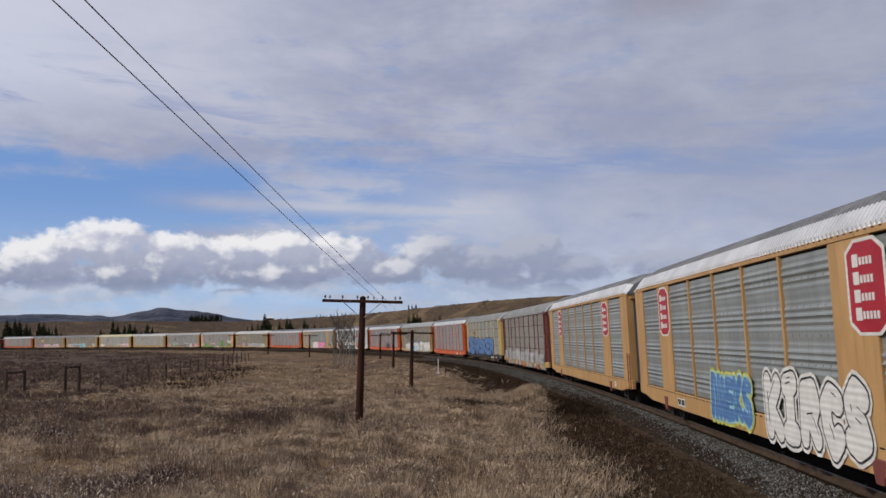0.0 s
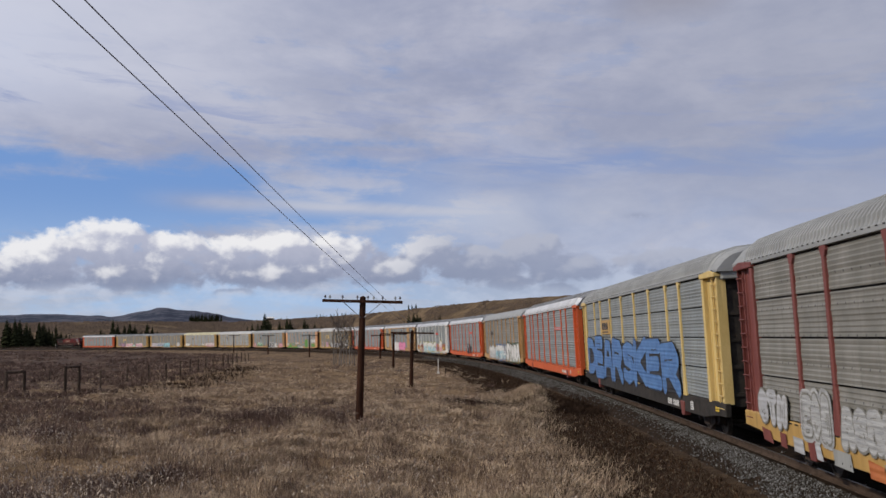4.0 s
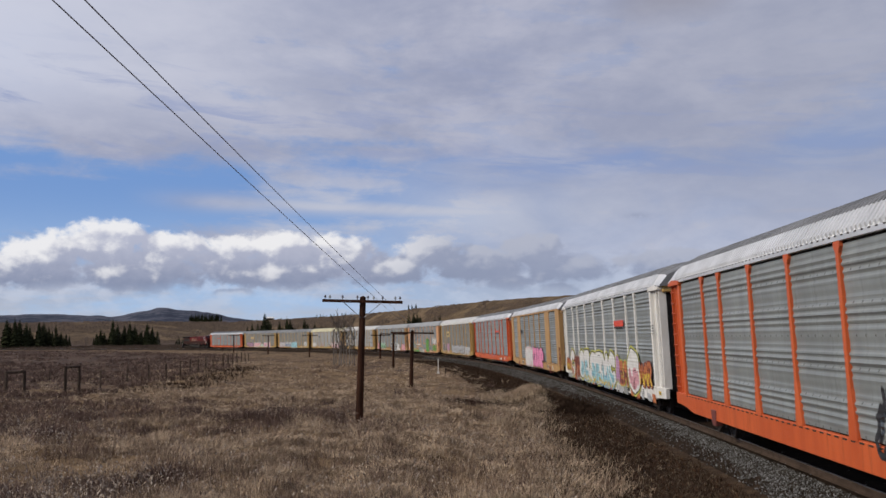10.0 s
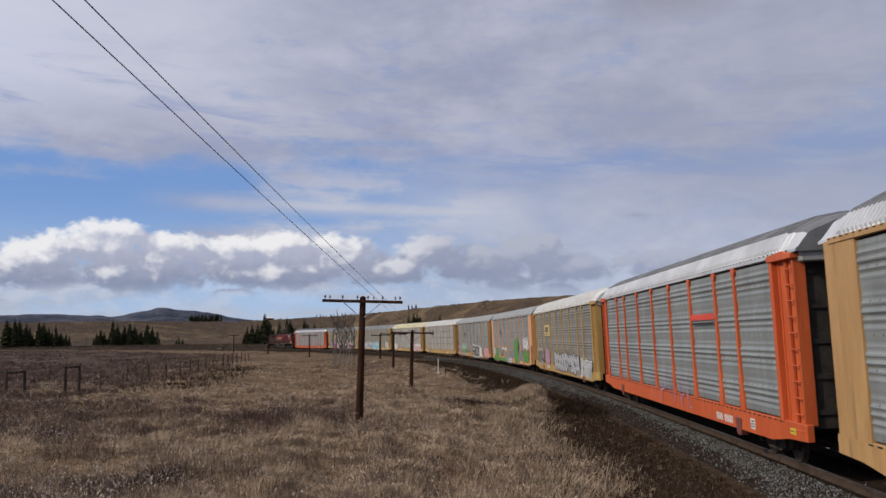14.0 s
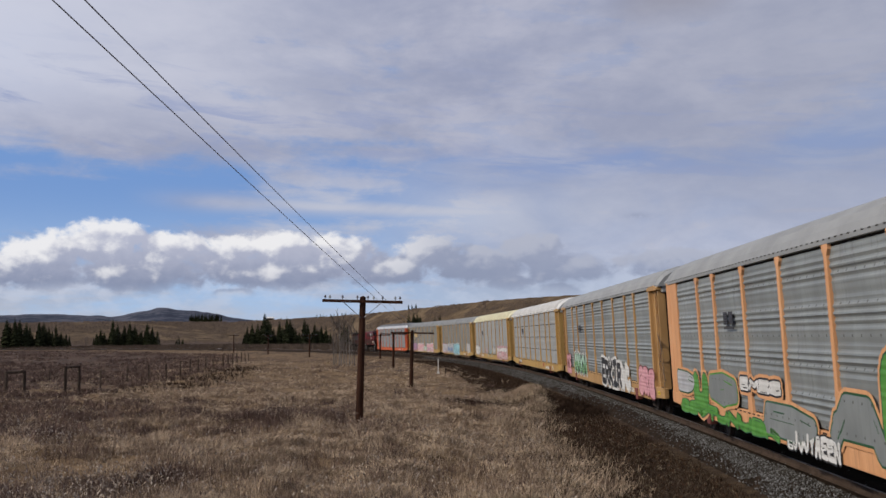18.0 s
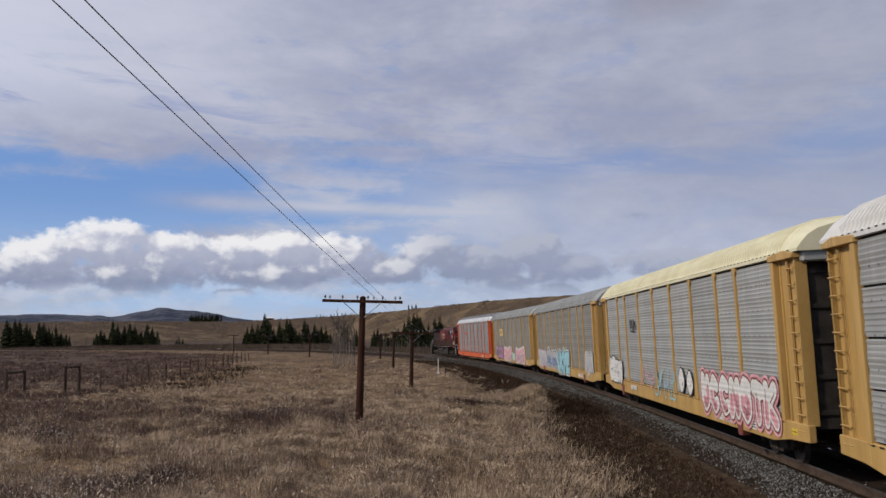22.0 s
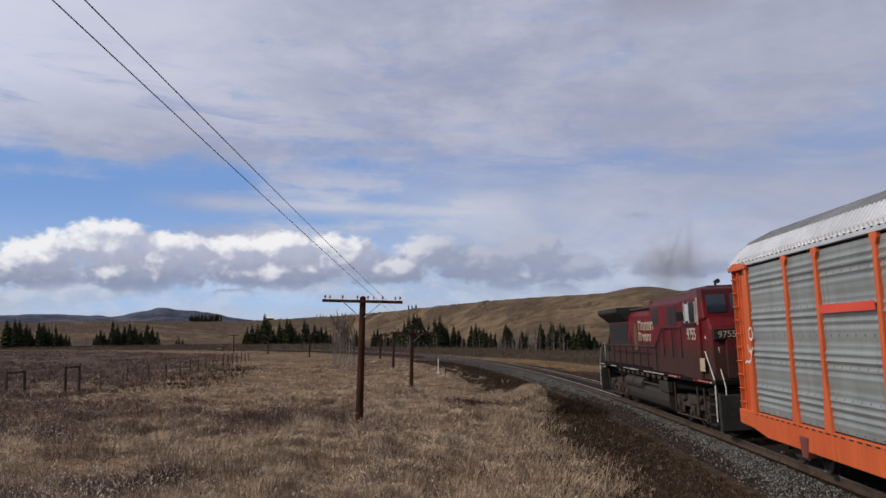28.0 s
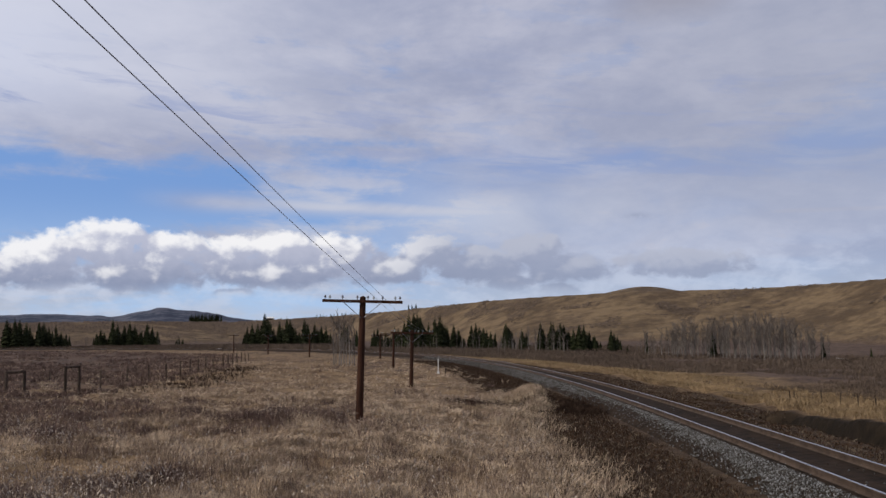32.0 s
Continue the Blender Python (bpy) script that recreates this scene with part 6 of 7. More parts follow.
    for z0, z1, count, wide, gap in ((3.32, 3.68, 8, 0.50, 0.15), (2.86, 3.18, 7, 0.46, 0.15)):
        x = 2.35
        for i in range(count):
            w = wide * (1.15 if i == 0 else g.uniform(0.7, 1.0))
            top = z1 + (0.08 if i == 0 else 0.0)
            y = 1.407 if x < -1.9 else 1.008
            if x > -1.9 > x - w:
                x = -1.95
                y = 1.407
            for a, b2, c, d in ((0.0, 0.11, z0, top), (w - 0.11, w, z0, top - 0.04), (0.05, w - 0.05, top - 0.11, top - 0.02)):
                add("letter_stroke", lambda b, x=x, y=y, a=a, b2=b2, c=c, d=d: box(b, x - b2, x - a, y, y + 0.005, c, d), loco_cream, "", cabinet if y > 1.2 else hood)
            x -= w + gap
    add("crest", lambda b: prism(b, [(2.75, 2.45), (3.25, 2.45), (3.45, 3.1), (3.2, 3.62), (2.8, 3.62), (2.6, 3.1)], 1.008, 1.012), loco_gold, "gold painted crest", hood)
    add("faded_poster", lambda b: box(b, -9.9, -9.35, 1.541, 1.545, 2.02, 2.42), loco_cream, "cream painted patch", cab)
    text = bpy.data.curves.new("road_number", "FONT")
    text.body, text.size, text.align_x, text.extrude = "9755", 0.54, "CENTER", 0.004
    temp = new("road_number_text", text)
    me = bpy.data.meshes.new_from_object(temp.evaluated_get(bpy.context.evaluated_depsgraph_get()))
    bpy.data.objects.remove(temp)
    me.materials.clear()
    part("road_number", me, loco_white, cab, "white number 9755", Matrix.Translation((-8.55, 1.545, 2.98)) @ Matrix.Rotation(math.pi, 4, "Z") @ Matrix.Rotation(math.pi / 2, 4, "X"))
    for y in (-0.95, 0.95):
        part("board_number", me, loco_cream, nose, "pale number 9755", Matrix.Translation((-10.41, y, 3.04)) @ Matrix.Rotation(-math.pi / 2, 4, "Z") @ Matrix.Rotation(math.pi / 2, 4, "X") @ Matrix.Scale(0.52, 4))
    # fuel tank, air reservoirs, trucks
    add("fuel_tank", lambda b: extrude_x(b, [(-1.36, 0.50), (-1.44, 0.70), (-1.44, 1.02), (-1.2, 1.18), (1.2, 1.18), (1.44, 1.02), (1.44, 0.70), (1.36, 0.50), (1.15, 0.34), (0.8, 0.27), (-0.8, 0.27), (-1.15, 0.34)], -4.35, 2.7), tank_dust, "sooty black fuel tank", width=0.03)
    for i, x0 in enumerate((-0.1, 1.75)):
        add("air_reservoir", lambda b, x0=x0: tube(b, (x0, 1.28, 1.14), (x0 + 1.7, 1.28, 1.14), 0.26, sides=18), tank_dust, "", None, 0.02)
    add("side_pipe", lambda b: tube(b, (-4.2, 1.44, 1.24), (3.8, 1.44, 1.24), 0.03, sides=6), bogie_steel)
    for x in (-6.75, 6.75):
        truck = add("truck", lambda b: box(b, -1.9, 1.9, -0.9, 0.9, 0.75, 1.05), bogie_steel, "three-axle truck, dusty black", None, 0.04, Matrix.Translation((x, 0, 0)))
        line = [(-2.45, 0.62), (-2.45, 0.95), (-2.1, 1.02), (-1.2, 0.98), (-0.9, 1.08), (0.9, 1.08), (1.2, 0.98), (2.1, 1.02), (2.45, 0.95), (2.45, 0.62), (2.0, 0.62), (1.85, 0.80), (1.2, 0.66), (0.5, 0.66), (0.35, 0.80), (-0.35, 0.80), (-0.5, 0.66), (-1.2, 0.66), (-1.85, 0.80), (-2.0, 0.62)]
        for s in (1, -1):
            add("truck_frame", lambda b, s=s: prism(b, line, s * 0.98, s * 1.16), bogie_steel, "", truck, 0.015)
            for a in (-1.95, 0.0, 1.95):
                add("axle_box", lambda b, a=a, s=s: (box(b, a - 0.22, a + 0.22, s * 1.0, s * 1.22, 0.36, 0.74), tube(b, (a, s * 1.2, 0.53), (a, s * 1.28, 0.53), 0.13, sides=10)), bogie_steel, "", truck, 0.015)
                for d in (-0.34, 0.34):
                    add("spring", lambda b, a=a, d=d, s=s: tube(b, (a + d, s * 1.08, 0.45), (a + d, s * 1.08, 0.95), 0.07, sides=8), bogie_steel, "", truck)
            for a in (-1.2, 0.75):
                add("brake_cylinder", lambda b, a=a, s=s: tube(b, (a, s * 1.16, 1.00), (a + 0.45, s * 1.16, 0.88), 0.10, sides=10), bogie_steel, "", truck)
            add("brake_rod", lambda b, s=s: tube(b, (-2.2, s * 1.2, 0.40), (2.2, s * 1.2, 0.34), 0.03, sides=6), bogie_steel, "", truck)
        for a in (-1.95, 0.0, 1.95):
            wheels(truck, a, 0.53)
    # pilots, steps, couplers
    for e in (-1, 1):
        add("pilot", lambda b, e=e: prism(b, [(e * 10.55, 1.35), (e * 10.75, 1.35), (e * 10.80, 0.30), (e * 10.62, 0.30)], -1.42, 1.42), loco_black, "black pilot plate", None, 0.02)
        m = Matrix.Translation((e * 10.55, 0, 0)) @ (Matrix.Identity(4) if e > 0 else MIRROR)
        part("coupler", shared("coupler", coupler_mesh), bogie_steel, loco, at=m)
        for s in (-1, 1):
            for i in range(4):
                add("step", lambda b, e=e, s=s, i=i: box(b, e * 9.95, e * 10.55, s * 1.22, s * 1.50, 0.42 + 0.30 * i, 0.46 + 0.30 * i), loco_black)
            add("step_plate", lambda b, e=e, s=s: box(b, e * 9.90, e * 9.95, s * 1.15, s * 1.50, 0.38, 1.5), loco_black)
            add("grab_rail", lambda b, e=e, s=s: (tube(b, (e * 10.58, s * 1.47, 0.55), (e * 10.58, s * 1.47, 1.75), 0.022, sides=6), tube(b, (e * 10.58, s * 1.47, 1.75), (e * 9.75, s * 1.47, 2.62), 0.020, sides=6), tube(b, (e * 10.72, s * 1.20, 0.75), (e * 10.72, s * 1.20, 1.55), 0.020, sides=6), tube(b, (e * 10.72, s * 1.20, 1.55), (e * 10.30, s * 1.20, 2.15), 0.018, sides=6), tube(b, (e * 10.30, s * 1.20, 2.15), (e * 10.30, s * 1.20, 2.75), 0.018, sides=6)), loco_white, "white step handrail")
    for i in range(10):
        x = -4.6 + i * 1.0
        add("frame_pocket", lambda b, x=x: box(b, x, x + 0.55, 1.498, 1.506, 1.50, 1.62), bogie_steel)
    for x in (-8.9, -8.1, -5.1, 5.0, 8.5):
        add("sand_pipe", lambda b, x=x: (tube(b, (x, 1.36, 1.45), (x + 0.15, 1.30, 0.55), 0.035, sides=6), tube(b, (x + 0.15, 1.30, 0.55), (x + 0.4, 1.0, 0.15), 0.03, sides=6)), bogie_steel)
    add("battery_box", lambda b: box(b, -4.55, -3.2, 1.30, 1.49, 1.05, 1.44), tank_dust, "", None, 0.02)
    add("mirror", lambda b: box(b, -7.72, -7.62, 1.54, 1.80, 3.6, 3.9), loco_black, "", cab, 0.01)
    add("small_placard", lambda b: box(b, -9.8, -9.7, 1.43, 1.436, 3.0, 3.1), loco_white, "", nose)
    add("antenna", lambda b: (tube(b, (-7.6, 0.4, 4.64), (-7.6, 0.4, 4.86), 0.02, sides=6), box(b, -7.8, -7.4, 0.3, 0.5, 4.66, 4.72)), loco_black, "", cab)
    add("roof_hatch", lambda b: box(b, -5.4, -3.6, -0.7, 0.7, 4.46, 4.60), loco_black, "sooty roof hatch", cabinet, 0.03)
    # walkway handrails
    stations = [-2.9, -1.4, 0.1, 1.6, 3.1, 4.6, 6.1, 7.6, 9.1, 9.75]
    for s in (-1, 1):
        for x in stations:
            add("handrail_post", lambda b, x=x, s=s: tube(b, (x, s * 1.47, 1.70), (x, s * 1.47, 2.72), 0.030, sides=6), loco_black)
        add("handrail", lambda b, s=s: tube(b, (-2.9, s * 1.47, 2.70), (9.75, s * 1.47, 2.70), 0.028, sides=6), loco_black)
        for x in (-6.9, -5.6, -4.3):
            add("handrail_post", lambda b, x=x, s=s: tube(b, (x, s * 1.47, 2.35), (x, s * 1.47, 3.40), 0.028, sides=6), loco_black)
        add("handrail", lambda b, s=s: (tube(b, (-7.2, s * 1.47, 3.40), (-4.2, s * 1.47, 3.40), 0.02, sides=6), tube(b, (-4.2, s * 1.47, 3.40), (-2.9, s * 1.47, 2.70), 0.028, sides=6)), loco_black)
    return loco


LOCO = build_locomotive()


def build_smoke():
    """Soft round puffs, each thinning out from its middle to nothing at its rim."""
    g = random.Random(44)
    verts, faces, core = [], [], []
    rings, sides = 7, 28
    for i in range(10):
        c = Vector((g.uniform(-2.6, 2.2), 0.2 + g.gauss(0, 0.5), 5.85 + g.gauss(0, 0.42)))
        q = Euler((math.pi / 2 + g.uniform(-0.5, 0.5), 0, g.uniform(-0.2, 0.9))).to_matrix()
        rx, ry, k = g.uniform(1.8, 2.6), g.uniform(1.3, 1.8), len(verts)
        verts.append(c)
        core.append(1.0)
        for m in range(1, rings + 1):
            f = m / rings
            for t in range(sides):
                a = math.tau * t / sides
                verts.append(c + q @ Vector((rx * f * math.cos(a), ry * f * math.sin(a), 0)))
                core.append((1 - f * f) ** 2)
                p, o = k + 1 + (m - 1) * sides + t, k + 1 + (m - 1) * sides + (t + 1) % sides
                faces.append((k, p, o) if m == 1 else (p, o, o - sides, p - sides))
    me = mesh_of("exhaust_smoke", verts, faces)
    me.attributes.new("core", "FLOAT", "POINT").data.foreach_set("value", core)
    me.materials.append(smoke)
    return tagged(new("exhaust_smoke", me), "thin brown-grey exhaust smoke over the locomotive", "smoke", kind="stuff")


SMOKE = build_smoke()

# ---- telegraph line ----


def pole_at(x, y, h, arm_turn, lean=0.0, arm=3.05, name="telegraph_pole"):
    base = gz(x, y) - 0.05
    pole = tagged(new(name), "weathered dark brown wooden telegraph pole with one crossarm", "telegraph pole", group="telegraph poles along the track")
    pole.matrix_world = Matrix.Translation((x, y, base)) @ Matrix.Rotation(lean, 4, "Y")
    bm = bmesh.new()
    tube(bm, (0, 0, 0), (0, 0, h * 0.5), 0.150, 0.132, 14, False)
    tube(bm, (0, 0, h * 0.5), (0, 0, h), 0.132, 0.115, 14, False)
    tube(bm, (0, 0, h), (0, 0, h + 0.05), 0.115, 0.03, 14)
    part("shaft", bm, pole_wood, pole)
    m = Matrix.Rotation(arm_turn, 4, "Z")
    z = h - 0.16
    bm = bmesh.new()
    box(bm, -arm / 2, arm / 2, -0.20, -0.10, z - 0.055, z + 0.055)
    soften(bm, 0.008)
    beam = part("crossarm", bm, pole_wood, pole, at=m)
    for side in (-1, 1):
        bm = bmesh.new()
        tube(bm, (side * 0.72, -0.21, z - 0.04), (side * 0.05, -0.15, z - 0.62), 0.016, sides=6)
        part("brace", bm, wire_metal, pole, at=m)
    pins = [0.20, 0.42, 0.76, 1.24, 1.42]
    for side in (-1, 1):
        for i, p in enumerate(pins):
            if i == 1 and side < 0:
                continue
            bm = bmesh.new()
            tube(bm, (side * p, -0.15, z + 0.05), (side * p, -0.15, z + 0.14), 0.014, sides=6)
            tube(bm, (side * p, -0.15, z + 0.12), (side * p, -0.15, z + 0.17), 0.045, 0.040, 10)
            tube(bm, (side * p, -0.15, z + 0.17), (side * p, -0.15, z + 0.22), 0.032, 0.024, 10)
            part("insulator", bm, glass_grey if i % 2 else wire_metal, beam)
    return pole, Matrix.Translation((x, y, base)) @ Matrix.Rotation(lean, 4, "Y") @ m, z


POLES = [(-3.25, 35.0, 4.86, 0.02, 0.035), (-2.37, 65.0, 4.10, 0.06, 0.03), (-5.78, 104.0, 4.05, 0.16, 0.02), (-10.09, 145.0, 4.1, 0.22, 0.01),
         (-25.6, 175.0, 4.4, 0.45, 0.0), (-39.2, 205.0, 4.3, 0.55, 0.01), (-54.8, 240.0, 4.9, 0.62, -0.01)]
HELD = [pole_at(*p) for p in POLES]


def wire(a, b, sag, name="telegraph_wire"):
    c = bpy.data.curves.new(name, "CURVE")
    c.dimensions, c.bevel_depth, c.bevel_resolution = "3D", 0.0062, 2
    sp = c.splines.new("POLY")
    k = 24
    sp.points.add(k)
    for i in range(k + 1):
        t = i / k
        p = Vector(a).lerp(Vector(b), t) - Vector((0, 0, 4 * sag * t * (1 - t)))
        sp.points[i].co = (*p, 1)
    ob = tagged(new(name, c), "thin dark telegraph wire sagging between the poles", "wire", group="telegraph wires")
    c.materials.append(wire_metal)
    return ob


second = HELD[1]
for p, end in ((0.42, (-3.40, -3.0, 6.45)), (0.76, (-3.16, -3.0, 6.45))):
    a = HELD[0][1] @ Vector((p, -0.15, HELD[0][2] + 0.2))
    wire(a, end, 0.05)
    wire(a, second[1] @ Vector((p, -0.15, second[2] + 0.2)), 0.18)


# ---- fences, posts and markers ----


def fence_post(x, y, h, r=0.05, lean=0.0, group="fence posts across the field"):
    post = tagged(new("fence_post"), "weathered grey-brown wooden fence post standing in dry grass", "fence post", group=group)
    post.matrix_world = Matrix.Translation((x, y, gz(x, y) - 0.05)) @ Matrix.Rotation(lean, 4, "Y")
    bm = bmesh.new()
    tube(bm, (0, 0, 0), (0, 0, h), r * 1.1, r, 8)
    part("shaft", bm, post_wood, post)
    return post


def place(px, depth):
    """A spot at that depth, from its bearing in hundredths of the view's focal length."""
    return (px - 784) / 1621.0 * depth, depth


def gate_frame(a, b, h):
    """Two stout posts with a rail across their tops."""
    g = tagged(new("fence_brace"), "H-shaped wooden fence brace of two posts and a top rail", "fence brace", group="fence braces")
    mid = ((a[0] + b[0]) / 2, (a[1] + b[1]) / 2)
    z = gz(*mid)
    g.location = (*mid, z)
    for p in (a, b):
        bm = bmesh.new()
        tube(bm, (0, 0, -0.1), (0, 0, h), 0.11, 0.10, 8)
        part("post", bm, post_wood, g, at=Matrix.Translation((p[0] - mid[0], p[1] - mid[1], 0)))
    bm = bmesh.new()
    tube(bm, (a[0] - mid[0], a[1] - mid[1], h - 0.09), (b[0] - mid[0], b[1] - mid[1], h - 0.05), 0.085, sides=8)
    part("top_rail", bm, post_wood, g)


gate_frame(place(15, 62.0), place(47, 63.0), 1.75)
gate_frame(place(119, 64.0), place(143, 65.0), 1.80)
rng = random.Random(21)
for px, depth, h in ((92, 78, 0.9), (180, 71, 1.2), (227, 80, 1.15), (265, 84, 1.15), (296, 86, 1.2), (320, 92, 1.2), (337, 98, 1.2), (352, 102, 1.2), (365, 106, 1.2), (378, 112, 1.15), (396, 119, 1.15), (404, 125, 1.1), (412, 131, 1.1), (420, 137, 1.1), (427, 143, 1.1), (434, 149, 1.1), (440, 155, 1.1)):
    x, y = place(px, depth)
    fence_post(x, y, h + 0.4, 0.065, rng.uniform(-0.05, 0.05))
for px, depth in ((1388, 64), (1394, 65), (1442, 63), (1475, 61), (1506, 60), (1538, 59)):
    x, y = place(px, depth)
    fence_post(x, y, 0.85, 0.04, rng.uniform(-0.06, 0.06), "fence posts beyond the track")
x, y = place(786, 84.0)
fence_post(x, y, 0.85, 0.06, 0.0, "stakes by the track")


def white_marker(x, y):
    m = tagged(new("marker_post"), "white painted marker post with a small white foot", "marker post")
    m.location = (x, y, gz(x, y))
    bm = bmesh.new()
    tube(bm, (0, 0, -0.05), (0, 0, 1.6), 0.045, 0.04, 10)
    part("shaft", bm, mark_white, m)
    bm = bmesh.new()
    tube(bm, (0, 0, -0.02), (0, 0, 0.30), 0.14, 0.11, 10)
    part("foot", bm, mark_white, m)


white_marker(*place(773, 91.0))

# ---- trees ----


def spruce_meshes(seed, tall):
    g = random.Random(seed)
    verts, faces = [], []
    layers = 26
    for i in range(layers):
        f = i / (layers - 1)
        z = tall * (0.07 + 0.91 * f)
        reach = tall * 0.170 * (1 - f) ** 0.66 * g.uniform(0.7, 1.2) + 0.22
        count = max(5, int(16 * (1 - 0.6 * f)))
        for j in range(count):
            t = math.tau * (j + g.random() * 0.9) / count
            r = reach * g.uniform(0.55, 1.2)
            c, s = math.cos(t), math.sin(t)
            wide, drop = r * g.uniform(0.26, 0.42), r * g.uniform(0.20, 0.55)
            k = len(verts)
            verts += [(0, 0, z + 0.05 * tall * (1 - f) + 0.1), (c * r * 0.55 - s * wide, s * r * 0.55 + c * wide, z - drop * 0.4), (c * r, s * r, z - drop), (c * r * 0.55 + s * wide, s * r * 0.55 - c * wide, z - drop * 0.45), (c * r * 0.5, s * r * 0.5, z - drop - 0.06 * tall * (1 - f))]
            faces += [(k, k + 1, k + 2), (k, k + 2, k + 3), (k + 1, k + 4, k + 2), (k + 4, k + 3, k + 2)]
    k = len(verts)
    verts += [(0.08, 0, tall * 0.93), (-0.05, 0.08, tall * 0.93), (-0.05, -0.08, tall * 0.93), (0, 0, tall)]
    faces += [(k, k + 1, k + 3), (k + 1, k + 2, k + 3), (k + 2, k, k + 3)]
    crown = mesh_of("crown", verts, faces)
    crown.materials.append(None)
    bm = bmesh.new()
    tube(bm, (0, 0, -0.3), (0, 0, tall * 0.9), tall * 0.016, 0.02, 7)
    trunk = finish(bm, "trunk")
    trunk.materials.append(None)
    return trunk, crown


SPRUCE = [spruce_meshes(60 + i, 12.0) for i in range(6)]


def spruce(px, depth, tall):
    x, y = place(px, depth)
    i = int(abs(px * 7 + depth)) % len(SPRUCE)
    tree = tagged(new("spruce_tree"), "dark green spruce with a narrow ragged crown", "tree", group="spruces along the valley")
    tree.matrix_world = Matrix.Translation((x, y, gz(x, y) - 0.2)) @ Matrix.Rotation(px * 1.7, 4, "Z") @ Matrix.Diagonal((tall / 12 * (0.86 + 0.36 * ((px * 13) % 10) / 10),) * 2 + (tall / 12, 1))
    part("trunk", SPRUCE[i][0], bark, tree)
    part("crown", SPRUCE[i][1], needle, tree)


def bare_meshes(seed, tall):
    g = random.Random(seed)
    bm = bmesh.new()
    p, nodes = Vector((0, 0, -0.2)), []
    for i in range(5):
        q = p + Vector((g.uniform(-0.10, 0.10), g.uniform(-0.10, 0.10), tall / 5))
        tube(bm, p, q, tall * 0.0145 * (1 - i / 5.5), tall * 0.0145 * (1 - (i + 1) / 5.5), 6, False)
        nodes.append((p, q, i))
        p = q
    trunk = finish(bm, "trunk")
    bm = bmesh.new()

    def shoot(a, way, length, r, depth):
        b = a + way * length
        tube(bm, a, b, r, r * 0.5, 3, False)
        if depth:
            for _ in range(4):
                w = (way + Vector((g.uniform(-0.7, 0.7), g.uniform(-0.7, 0.7), g.uniform(0.0, 0.5)))).normalized()
                shoot(a.lerp(b, g.uniform(0.35, 1.0)), w, length * g.uniform(0.4, 0.65), r * 0.5, depth - 1)
    for a, b, i in nodes[1:]:
        for _ in range(4):
            t = g.uniform(0, math.tau)
            way = Vector((math.cos(t), math.sin(t), g.uniform(1.2, 2.6))).normalized()
            shoot(a.lerp(b, g.random()), way, tall * g.uniform(0.10, 0.20), tall * 0.0062, 2)
    limbs = finish(bm, "crown")
    for me in (trunk, limbs):
        me.materials.append(None)
    return trunk, limbs


BARE = [bare_meshes(90 + i, 9.0) for i in range(5)]


def bare_tree(px, depth, tall, label="leafless pale-barked aspen with thin grey twigs", group="leafless aspens along the valley"):
    x, y = place(px, depth)
    i = int(abs(px * 5 + depth)) % len(BARE)
    tree = tagged(new("aspen_tree"), label, "tree", group=group)
    tree.matrix_world = Matrix.Translation((x, y, gz(x, y) - 0.1)) @ Matrix.Rotation(px * 2.3, 4, "Z") @ Matrix.Diagonal((tall / 9,) * 3 + (1,))
    part("trunk", BARE[i][0], aspen_bark, tree)
    part("crown", BARE[i][1], twig_grey, tree)


def rise(px, depth, top):
    """Height of a tree at that bearing whose top stands that far over the horizon line."""
    x, y = place(px, depth)
    level = 596.4 + 0.0127 * (784 - px)
    return 1.09 * (3.12 + (level - top) / 1621.0 * depth - gz(x, y))


